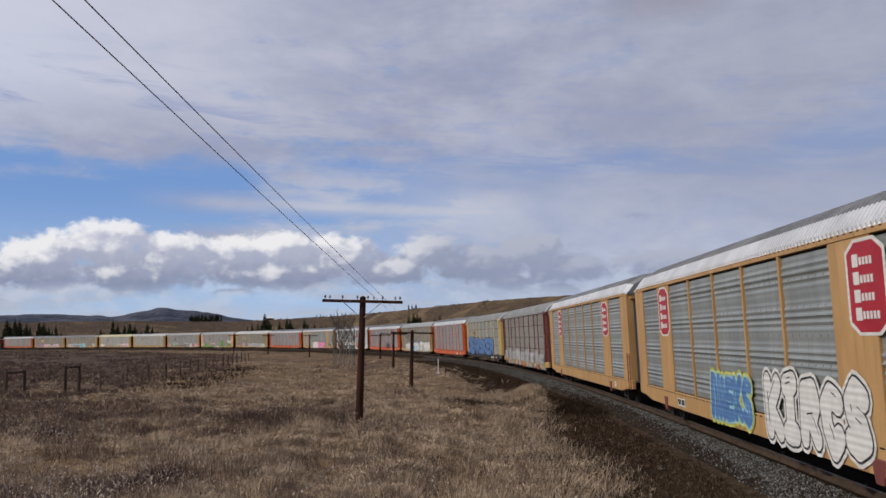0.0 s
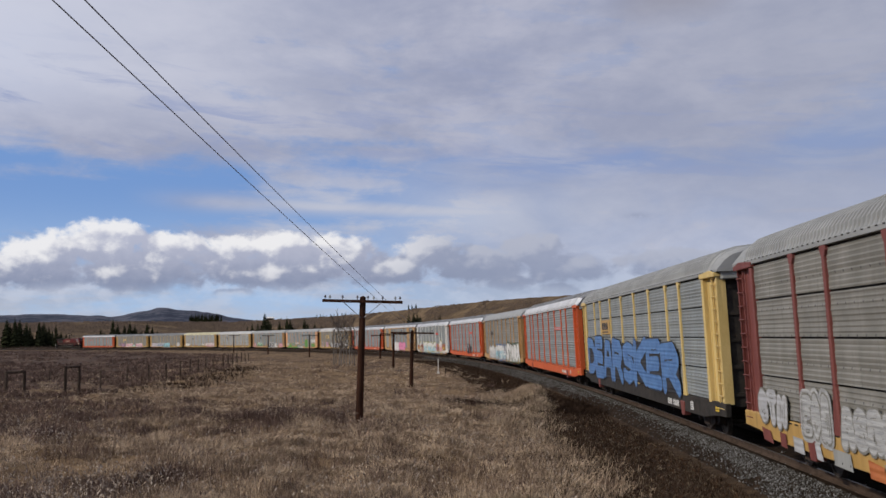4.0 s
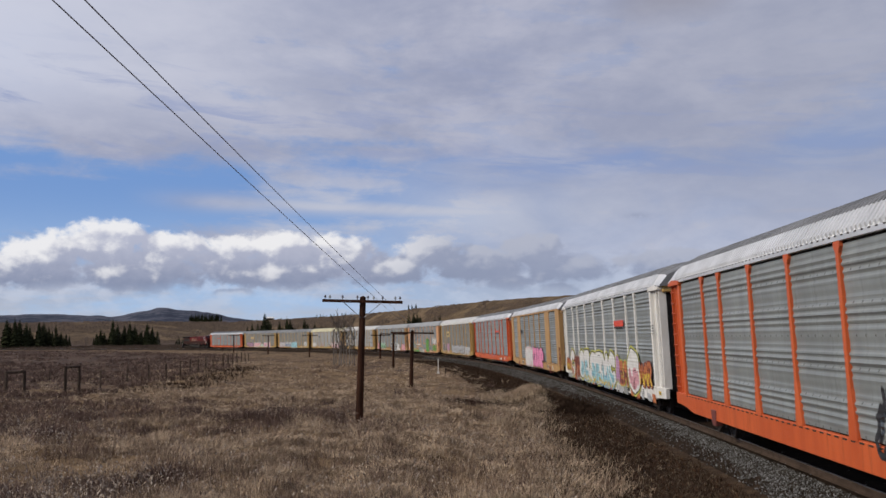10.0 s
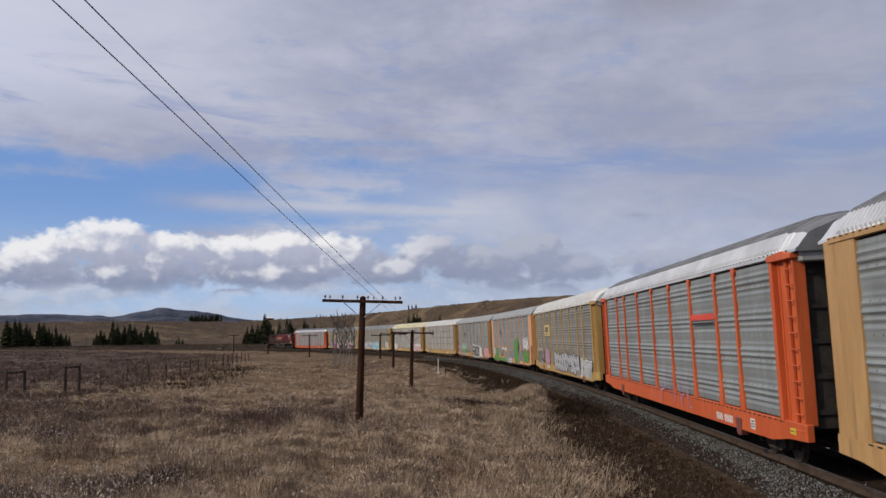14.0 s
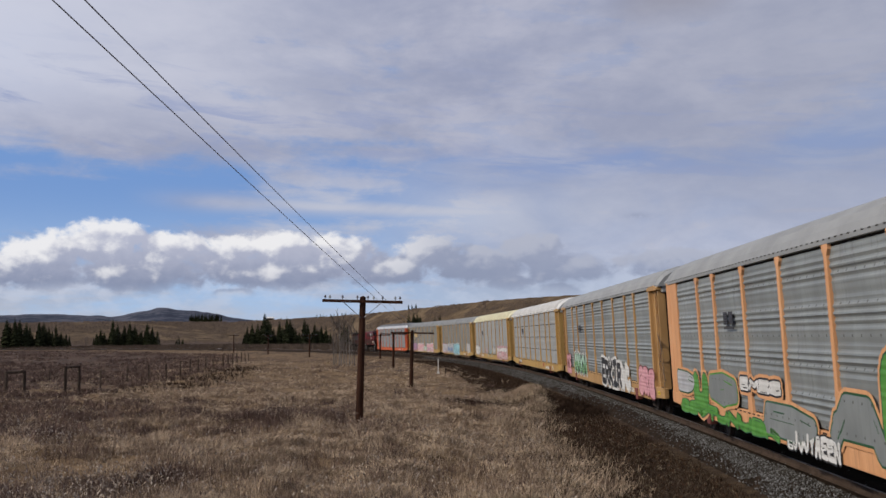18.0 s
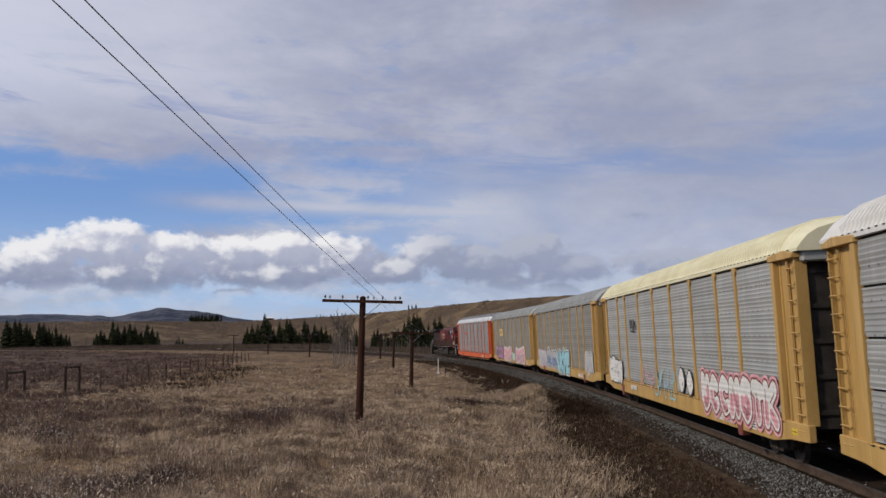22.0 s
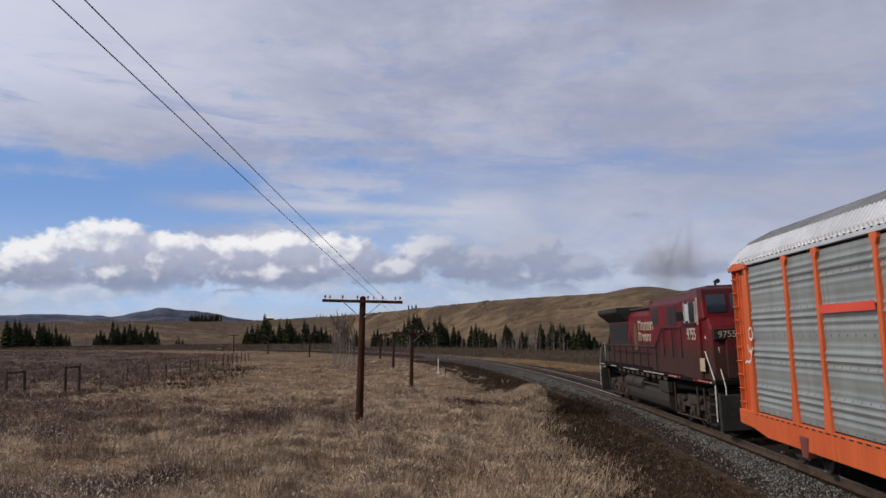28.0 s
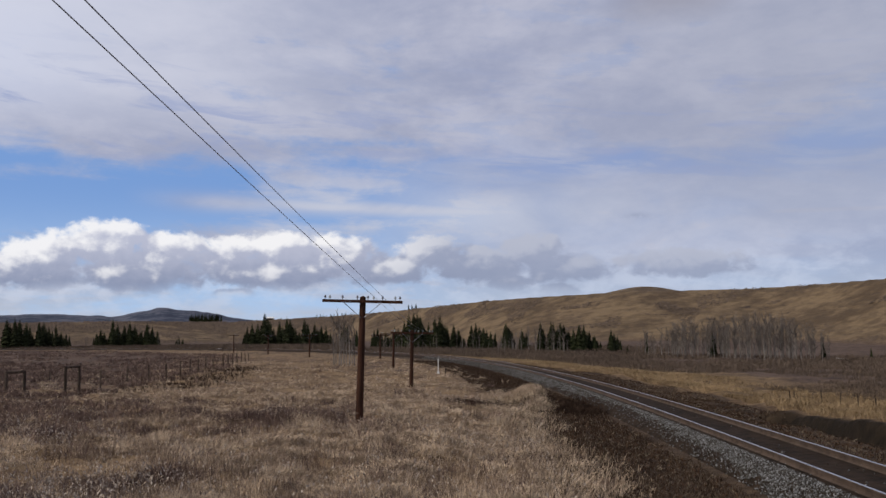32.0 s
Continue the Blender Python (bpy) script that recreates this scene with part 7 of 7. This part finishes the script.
for px, depth, top in ((13, 560, 568), (27, 560, 566), (36, 575, 569), (48, 565, 573), (54, 570, 585), (70, 560, 571), (78, 565, 572), (88, 570, 580), (100, 560, 578), (109, 565, 590), (118, 560, 591),
                       (172, 590, 590), (179, 590, 584), (186, 590, 592), (200, 585, 567), (207, 590, 582), (221, 590, 577), (230, 585, 571), (242, 590, 584), (251, 590, 586), (261, 585, 574), (270, 590, 579),
                       (317, 640, 596), (437, 520, 580), (446, 515, 576), (456, 520, 575), (468, 510, 558), (478, 520, 570), (494, 520, 572), (507, 510, 564), (513, 515, 568), (522, 510, 582), (538, 500, 568), (546, 505, 584),
                       (556, 495, 575), (568, 490, 578), (576, 490, 580), (608, 470, 572), (630, 470, 584), (661, 430, 585), (667, 425, 582), (681, 425, 588), (697, 420, 580), (703, 415, 582), (714, 400, 570), (722, 395, 560), (731, 390, 556),
                       (737, 390, 557), (742, 395, 562), (757, 385, 573), (768, 380, 564), (777, 378, 562), (781, 380, 570), (801, 370, 575), (812, 372, 590), (832, 365, 577), (840, 362, 573), (846, 365, 580), (853, 362, 582), (866, 360, 587),
                       (893, 355, 574), (898, 356, 580), (921, 350, 584), (954, 350, 572), (973, 345, 572), (977, 347, 574), (989, 345, 573), (995, 346, 577), (1012, 342, 583), (1022, 340, 576), (1030, 340, 576), (1040, 342, 588), (1050, 340, 596),
                       (1078, 335, 585), (1083, 336, 592), (1088, 338, 600), (1106, 330, 612), (1140, 320, 598), (1256, 300, 590), (1450, 285, 605), (1534, 290, 616)):
    spruce(px, depth, rise(px, depth, top))
    if px < 1100:
        spruce(px + 9 - px % 5, depth + 26, rise(px, depth, top) * (0.70 + 0.03 * (px % 7)))
        spruce(px + 4 + px % 3, depth + 14, rise(px, depth, top) * (0.62 + 0.03 * (px % 9)))
        spruce(px - 5 + px % 4, depth + 20, rise(px, depth, top) * (0.58 + 0.03 * (px % 8)))
for px in (560, 566, 571, 577, 584, 590, 597, 604, 610, 722, 728, 735, 336, 339, 342, 346, 349, 352, 356, 358, 362, 364, 366, 370, 373, 376, 380, 383, 386, 391):
    spruce(px, 1180 if px > 700 else (1600 if px > 500 else 1930), (6 if px > 500 else 17) + (px * 7) % 6)
for px, top in ((590, 574), (594, 582), (599, 566), (603, 572), (608, 578), (612, 584), (617, 571), (622, 580), (626, 586)):
    bare_tree(px, 122.0 + px % 7, rise(px, 122.0, top), "leafless pale-barked aspen standing by the track", "leafless aspens by the track")
g = random.Random(77)
for i in range(288):
    px = g.choice((g.uniform(1120, 1470), g.uniform(1120, 1430), g.uniform(1300, 1460), g.uniform(1130, 1300), g.uniform(880, 1010), g.uniform(630, 900), g.uniform(1140, 1460), g.uniform(150, 640)))
    depth = 330 - (px - 900) * 0.10 + g.uniform(-12, 30) if px > 600 else g.uniform(560, 640)
    crest = np.interp(px, [130, 330, 620, 900, 940, 1000, 1120, 1200, 1330, 1400, 1460], [596, 594, 598, 592, 582, 590, 592, 577, 566, 568, 592])
    bare_tree(px, depth, max(3.0, rise(px, depth, crest + g.uniform(0, 22))))

# ---- grass, weeds and brush: far too many to count ----
_g = np.random.default_rng(31)


def spread(count, az0, az1, r0, r1, power=2):
    """Places in a wedge before the camera, thinning out with distance."""
    az = _g.uniform(az0, az1, count)
    t = _g.random(count)
    r = 1 / (t / r1 + (1 - t) / r0) if power == 2 else r0 * (r1 / r0) ** t
    return r * np.sin(az), r * np.cos(az), r


def blades(name, label, X, Y, tall, wide, material, lean=0.35, clump=0.0, category="grass", bias=(0.0, 0.0), tuft=0):
    """Thin bent blades; tuft: how many of them splay out from one root."""
    if tuft:
        X, Y, tall, wide = (np.repeat(a, tuft) for a in (X, Y, tall, wide))
        tall = tall * _g.uniform(0.6, 1.15, len(X))
    k = len(X)
    turn = _g.uniform(0, math.tau, k)
    if tuft:
        out = _g.uniform(0.25, 1.1, k) * lean
        bx, by = (np.cos(turn) * out + bias[0]) * tall, (np.sin(turn) * out + bias[1]) * tall
        X, Y = X + bx * 0.25, Y + by * 0.25
    else:
        bx, by = (_g.normal(0, lean, k) + bias[0]) * tall, (_g.normal(0, lean, k) + bias[1]) * tall
    if clump:
        X, Y = X + _g.normal(0, clump, k), Y + _g.normal(0, clump, k)
    Z = ground_z(X, Y) - 0.02
    face = _g.uniform(0, math.tau, k)
    cx, cy = np.cos(face) * wide / 2, np.sin(face) * wide / 2
    v = np.empty((k, 5, 3), np.float32)
    v[:, 0] = np.column_stack([X - cx, Y - cy, Z])
    v[:, 1] = np.column_stack([X + cx, Y + cy, Z])
    v[:, 2] = np.column_stack([X - cx * 0.7 + bx * 0.4, Y - cy * 0.7 + by * 0.4, Z + tall * 0.65])
    v[:, 3] = np.column_stack([X + cx * 0.7 + bx * 0.4, Y + cy * 0.7 + by * 0.4, Z + tall * 0.65])
    v[:, 4] = np.column_stack([X + bx, Y + by, Z + tall * 0.88])
    f = np.array([(0, 1, 3), (0, 3, 2), (2, 3, 4)])
    me = mesh_fast(name, v.reshape(-1, 3), (f[None] + 5 * np.arange(k)[:, None, None]).reshape(-1, 3))
    me.materials.append(material)
    return tagged(new(name, me), label, category, kind="stuff")


def weedy(X, Y):
    """How far brown weeds take over from straw, 0 to 1."""
    r = np.hypot(X, Y)
    spot = lambda cx, cy, wx, wy: np.exp(-((X - cx) / wx) ** 2 - ((Y - cy) / wy) ** 2)
    w = lumps(X, Y * 0.6, 6.0) * 0.40 + lumps(X + 40, Y * 0.7, 2.2) * 0.45 + lumps(X + 11, Y, 1.0) * 0.30
    w = w + 0.85 * spot(-15.0, 41.0, 7.0, 6.5) + 0.45 * spot(-9.0, 37.0, 4.0, 4.0) + 0.4 * spot(-24.0, 60.0, 9.0, 10.0)
    w = w + 0.30 * spot(-3.0, 25.5, 2.0, 1.4) + 0.3 * spot(-1.3, 28.0, 1.6, 0.9) - 0.45 * spot(-1.0, 21.0, 2.5, 2.5) + 0.2 * spot(-6.5, 19.5, 3.0, 1.3) + 0.4 * spot(0.8, 52.0, 2.2, 4.0)
    w = w - 0.9 * spot(1.2, 25.0, 2.8, 7.0) - 0.7 * spot(-6.5, 62.0, 6.0, 16.0) - 0.6 * spot(-9.0, 26.0, 2.5, 2.5) - 0.35 * blend(r, 60, 80) * blend(X, -16, -8)
    lane = np.interp(Y, [52, 64, 77, 93, 118, 150], [-20.0, -19.0, -17.0, -17.5, -20.5, -29.0])
    w = w - 1.1 * np.exp(-((X - lane) / (1.6 + 0.012 * Y)) ** 2) * blend(Y, 50, 62)
    return blend(w, 0.04, 0.34)


def build_field():
    X, Y, r = spread(125000, -0.50, 0.40, 16.5, 150.0)
    s, off = to_line(X, Y)
    keep = (off + _g.normal(0, 0.5, len(X)) > 5.6 + 0.9 * lumps(X, Y, 2.3)) & (_g.random(len(X)) > 0.75 * weedy(X, Y)) & (lumps(X + 5, Y, 1.6) + lumps(X, Y, 0.7) * 0.8 > -0.25)
    X, Y, r = X[keep], Y[keep], r[keep]
    size = np.clip(r / 25, 0.75, 3.0)
    tuft = 0.55 + 0.9 * blend(lumps(X, Y, 1.3) + 0.6 * lumps(X, Y, 0.6), -0.2, 0.9)
    blades("straw_grass", "matted dry straw-coloured prairie grass", X, Y, _g.uniform(0.09, 0.24, len(X)) * tuft * np.clip(size, 0.8, 1.4), 0.013 * size, grass_straw, 1.3, 0.03, bias=(0.25, 0.0), tuft=6)
    X, Y, r = spread(60000, -0.50, 0.36, 17.0, 170.0)
    s, off = to_line(X, Y)
    keep = (off > 5.5) & (_g.random(len(X)) < 0.9 * weedy(X, Y) + 0.25 * blend(off, 33, 45))
    X, Y, r = X[keep], Y[keep], r[keep]
    size = np.clip(r / 25, 0.75, 3.5)
    blades("brown_weeds", "dead reddish-brown weeds in dense patches", X, Y, _g.uniform(0.12, 0.46, len(X)) * (0.7 + 0.6 * blend(lumps(X, Y, 0.9), -0.4, 0.6)), 0.011 * size, grass_brown, 0.6, 0.05, "weeds", tuft=5)
    X, Y, r = spread(11000, -0.50, 0.25, 17.5, 60.0)
    s, off = to_line(X, Y)
    keep = (off > 6.0) & (_g.random(len(X)) < 0.12 + 0.55 * blend(lumps(X + 3, Y, 4.0) + 0.7 * np.exp(-((np.hypot(X, Y) - 29) / 6) ** 2), 0.25, 0.9))
    X, Y, r = X[keep], Y[keep], r[keep]
    heads = np.repeat(np.arange(len(X)), 5)
    X, Y = X[heads] + _g.normal(0, 0.10, len(heads)), Y[heads] + _g.normal(0, 0.10, len(heads))
    Z = ground_z(X, Y) + _g.uniform(0.16, 0.52, len(X))
    w, h, turn = _g.uniform(0.010, 0.024, len(X)), _g.uniform(0.016, 0.040, len(X)), _g.uniform(0, math.pi, len(X))
    cx, cy, tip = np.cos(turn) * w, np.sin(turn) * w, _g.normal(0, 0.012, len(X))
    v = np.stack([np.column_stack([X - cx, Y - cy, Z]), np.column_stack([X + tip, Y, Z - h]), np.column_stack([X + cx, Y + cy, Z]), np.column_stack([X - tip, Y, Z + h])], 1)
    me = mesh_fast("pale_seed_heads", v.reshape(-1, 3), (np.array([(0, 1, 2), (0, 2, 3)])[None] + 4 * np.arange(len(X))[:, None, None]).reshape(-1, 3))
    me.materials.append(seed_mix)
    tagged(new("pale_seed_heads", me), "pale fluffy seed heads over the dead weeds", "weeds", kind="stuff")
    # single dark bunches of weeds, and pale bunch grass, standing over the matted field
    for name, label, count, ink, tall, wide in (("weed_bunches", "dark brown bunches of dead weeds standing in the field", 900, grass_brown, 0.62, 0.011), ("bunch_grass", "pale bunches of tall dry grass", 700, grass_straw, 0.55, 0.010)):
        X, Y, r = spread(count, -0.50, 0.16, 17.0, 75.0)
        s, off = to_line(X, Y)
        keep = (off > 7.0) & (_g.random(len(X)) < (0.25 + 0.75 * weedy(X, Y) if ink is grass_brown else 1.0 - 0.6 * weedy(X, Y)))
        X, Y, r = X[keep], Y[keep], r[keep]
        many = 46
        spot = _g.uniform(0.10, 0.42, len(X))
        high = _g.uniform(0.45, 1.0, len(X)) * tall
        X, Y, r, spot, high = (np.repeat(a, many) for a in (X, Y, r, spot, high))
        X, Y = X + _g.normal(0, 1, len(X)) * spot * 1.4, Y + _g.normal(0, 1, len(X)) * spot
        blades(name, label, X, Y, high * _g.uniform(0.5, 1.0, len(X)), wide * np.clip(r / 25, 0.75, 2.2), ink, 0.42, 0.0, "weeds")
    # long grass over the mound and along the edge of the verge
    k = 16000
    X, Y = np.concatenate([_g.normal(4.5, 0.75, k), _g.uniform(2.0, 5.2, k)]), np.concatenate([_g.normal(49.5, 2.4, k), _g.uniform(19, 60, k)])
    s, off = to_line(X, Y)
    keep = off + _g.normal(0, 0.45, len(X)) > 5.4 + 0.9 * lumps(X, Y, 2.3) - 0.9 * np.exp(-((Y - 49.5) / 5.0) ** 2)
    X, Y = X[keep], Y[keep]
    blades("verge_grass", "long pale grass leaning over the verge and a small mound", X, Y, _g.uniform(0.16, 0.46, len(X)), 0.013 + 0 * X, grass_straw, 0.6, 0.08, bias=(0.25, -0.1))
    # dark weeds doubling as shade in hollows round the mound and below the fence
    k = 5000
    X = np.concatenate([_g.normal(6.6, 0.65, k), _g.normal(2.3, 0.9, k // 2), _g.uniform(-26.5, -23.0, k // 3)])
    Y = np.concatenate([_g.normal(48.5, 2.2, k), _g.normal(46.5, 1.2, k // 2), _g.uniform(58.0, 112.0, k // 3)])
    X[-(k // 3):] = np.interp(Y[-(k // 3):], [57, 64, 69, 77, 93, 118, 130], [-25.5, -23.9, -22.5, -21.4, -22.1, -25.1, -28.0]) + _g.normal(0, 1.5, k // 3)
    blades("dark_weeds", "dark dead weeds that also stand in for shade in hollows of the field", X, Y, _g.uniform(0.15, 0.48, len(X)), 0.0006 * np.hypot(X, Y) + 0.002, soil_dark, 0.5, 0.1, "weeds")
    # litter and low dead plants on the dirt beside the ballast
    k = 130000
    s = -44 + 130 * _g.random(k) ** 1.6
    off = np.where(_g.random(k) < 0.68, _g.uniform(2.4, 7.2, k), -_g.uniform(2.2, 9.5, k))
    X, Y, _ = beside(s, off, 0.0)
    blades("dirt_litter", "dead brown plant litter on bare dirt", X, Y, _g.uniform(0.03, 0.13, k), np.clip(np.hypot(X, Y) / 25, 0.7, 2.5) * 0.020, litter_mix, 1.2, 0.05, "litter")
    blades("dark_litter", "dark dead leaves and stalks on bare dirt", X[::2] + 0.1, Y[::2] + 0.1, _g.uniform(0.05, 0.22, len(X[::2])), np.clip(np.hypot(X[::2], Y[::2]) / 25, 0.7, 2.5) * 0.014, soil_dark, 0.8, 0.08, "litter")
    # beyond the track
    k = 120000
    s = -50 + 260 * _g.random(k) ** 1.5
    off = -(10.8 + 12 * _g.random(k) ** 1.4)
    X, Y, _ = beside(s, off, 0.0)
    keep = (lumps(X, Y, 5.0) + lumps(X, Y, 1.7) * 0.5 > -0.45) & ((-off > 10.3 + 0.12 * np.clip(-5.0 - s, 0.0, 22.0)) | (s > -1.0))
    X, Y = X[keep], Y[keep]
    blades("golden_grass", "tall golden dry grass beyond the track", X, Y, _g.uniform(0.2, 0.50, len(X)), np.clip(np.hypot(X, Y) / 25, 0.8, 3.0) * 0.012, grass_gold, 0.7, 0.1)
    k = 170000
    X, Y, r = spread(k, -0.06, 0.52, 66.0, 330.0, 1)
    s, off = to_line(X, Y)
    keep = (off < -24 - 5 * lumps(X, Y, 14.0)) & (lumps(X, Y, 19.0) + lumps(X, Y, 6.0) * 0.6 > -0.55)
    X, Y, r = X[keep], Y[keep], r[keep]
    blades("willow_brush", "leafless dark purplish-brown willow brush on the valley floor", X, Y, _g.uniform(0.25, 1.0, len(X)) * (0.35 + r / 220), 0.0004 * r, twig, 0.5, 0.3, "brush")
    # brush at the edge of the flat, left of the track
    X, Y, r = spread(150000, -0.52, -0.02, 60.0, 420.0, 1)
    s, off = to_line(X, Y)
    keep = (off > 33 + 2 * lumps(X, Y, 14.0)) & (lumps(X, Y, 11.0) + lumps(X, Y, 4.0) * 0.6 > -0.45)
    X, Y, r = X[keep], Y[keep], r[keep]
    blades("low_brush", "low dark brown brush across the flat field", X, Y, _g.uniform(0.10, 0.42, len(X)), 0.0007 * r, grass_brown, 0.6, 0.2, "brush")
    # undergrowth between the trees
    X, Y, r = spread(170000, -0.50, 0.45, 300.0, 660.0, 1)
    s, off = to_line(X, Y)
    keep = (off < -45) & (r < 420 + 240 * (np.arctan2(X, Y) < -0.1)) & (r > 300) & (lumps(X, Y, 60.0) + lumps(X, Y, 17.0) * 0.5 > -0.35 - 0.7 * (np.arctan2(X, Y) < -0.1))
    X, Y, r = X[keep], Y[keep], r[keep]
    blades("undergrowth", "leafless grey-brown thicket under the trees", X, Y, _g.uniform(0.5, 1.9, len(X)) * (1 + 0.5 * (np.arctan2(X, Y) < -0.1)), 0.00035 * r, twig, 0.25, 0.3, "brush")


build_field()


def hill_shrubs():
    """Low leafless shrubs in draws and along the rim of the bluffs."""
    k = 70000
    az = _g.uniform(-0.50, 0.52, k)
    up = np.interp(az, EDGE_AZ, EDGE_UP)
    edge = (BENCH - 3.12) / up
    wide = np.clip(edge * 0.22, 130, 420)
    f = _g.random(k)
    r = edge - wide * (1 - f)
    thick = lumps(az * edge, r * 0.8, 60.0) * 0.5 + lumps(az * edge + 9, r, 19.0) * 0.55 + 0.35 * np.exp(-((f - 0.80) / 0.13) ** 2) - 0.25 * np.exp(-((f - 0.35) / 0.2) ** 2)
    thick = thick + 0.62 * blend(-az, 0.06, 0.16)
    keep = thick > 0.36
    az, r = az[keep], r[keep]
    k = len(az)
    X, Y = r * np.sin(az), r * np.cos(az)
    Z = ground_z(X, Y)
    size = (0.0009 * r * _g.uniform(0.5, 1.5, k))[:, None, None]
    shape = np.array([(1, 0, 0.1), (0, 1, 0.1), (-1, 0, 0.1), (0, -1, 0.1), (0.1, 0, 0.9)])
    face = np.array([(0, 1, 4), (1, 2, 4), (2, 3, 4), (3, 0, 4)])
    pts = shape[None] * _g.uniform(0.5, 1.5, (k, 5, 1)) * size + np.stack([X, Y, Z - 0.1], -1)[:, None, :]
    me = mesh_fast("hill_shrubs", pts.reshape(-1, 3), (face[None] + 5 * np.arange(k)[:, None, None]).reshape(-1, 3))
    me.materials.append(twig)
    tagged(new("hill_shrubs", me), "leafless brown shrubs scattered over the grassy bluffs", "shrubs", kind="stuff")


hill_shrubs()


def ice_strip():
    verts, faces = [], []
    for i in range(25):
        t = i / 24
        x, y = 122 + 60 * t, 292 - 14 * t
        w = 3.0 + 2.2 * math.sin(i * 1.7) + 1.2 * math.sin(i * 4.1)
        verts += [(x, y - w, gz(x, y - w) + 0.25), (x, y + w, gz(x, y + w) + 0.25)]
    faces = [(2 * i, 2 * i + 2, 2 * i + 3, 2 * i + 1) for i in range(24)]
    me = mesh_of("river_ice", verts, faces)
    me.materials.append(ice_pale)
    tagged(new("river_ice", me), "pale strip of ice along the river bottom", "ice", kind="structure")


ice_strip()


def farmhouse(px, depth):
    x, y = place(px, depth)
    house = tagged(new("farmhouse"), "distant small house with a white roof on the bench", "house")
    house.location = (x, y, gz(x, y))
    bm = bmesh.new()
    box(bm, -6, 6, -4, 4, -1, 4)
    part("wall", bm, post_wood, house)
    bm = bmesh.new()
    extrude_x(bm, [(-4.6, 3.9), (0, 6.6), (4.6, 3.9)], -6.6, 6.6)
    part("roof", bm, roof_white, house, "white roof")


farmhouse(478, 1720)
for i in range(16):
    x, y = place(238 + 13 * i, 330 - 4 * i)
    fence_post(x, y, 1.3, 0.07, 0.0, "fence posts along the far track")

# ---- motion ----


def car_pose(s, half=10.05):
    x0, y0, _ = on_line(s - half)
    x1, y1, _ = on_line(s + half)
    turn = math.atan2(y1 - y0, x1 - x0)
    return Matrix.Translation(((x0 + x1) / 2, (y0 + y1) / 2, 0)) @ Matrix.Rotation(turn, 4, "Z") @ Matrix.Rotation(-BANK, 4, "X")


def travelled(t):
    return SPEED * t + 0.00126 * t * t


def motions():
    times = [float(t) for t in range(33)]
    for k, car in enumerate(CARS):
        walk(car, [(t, car_pose(FIRST + (k + 0.5) * CAR - SLACK.get(k, 0.0) - travelled(t))) for t in times])
    for thing in (LOCO, SMOKE):
        walk(thing, [(t, car_pose(FIRST + 18 * CAR + 11.15 - travelled(t), 6.75)) for t in times])


motions()
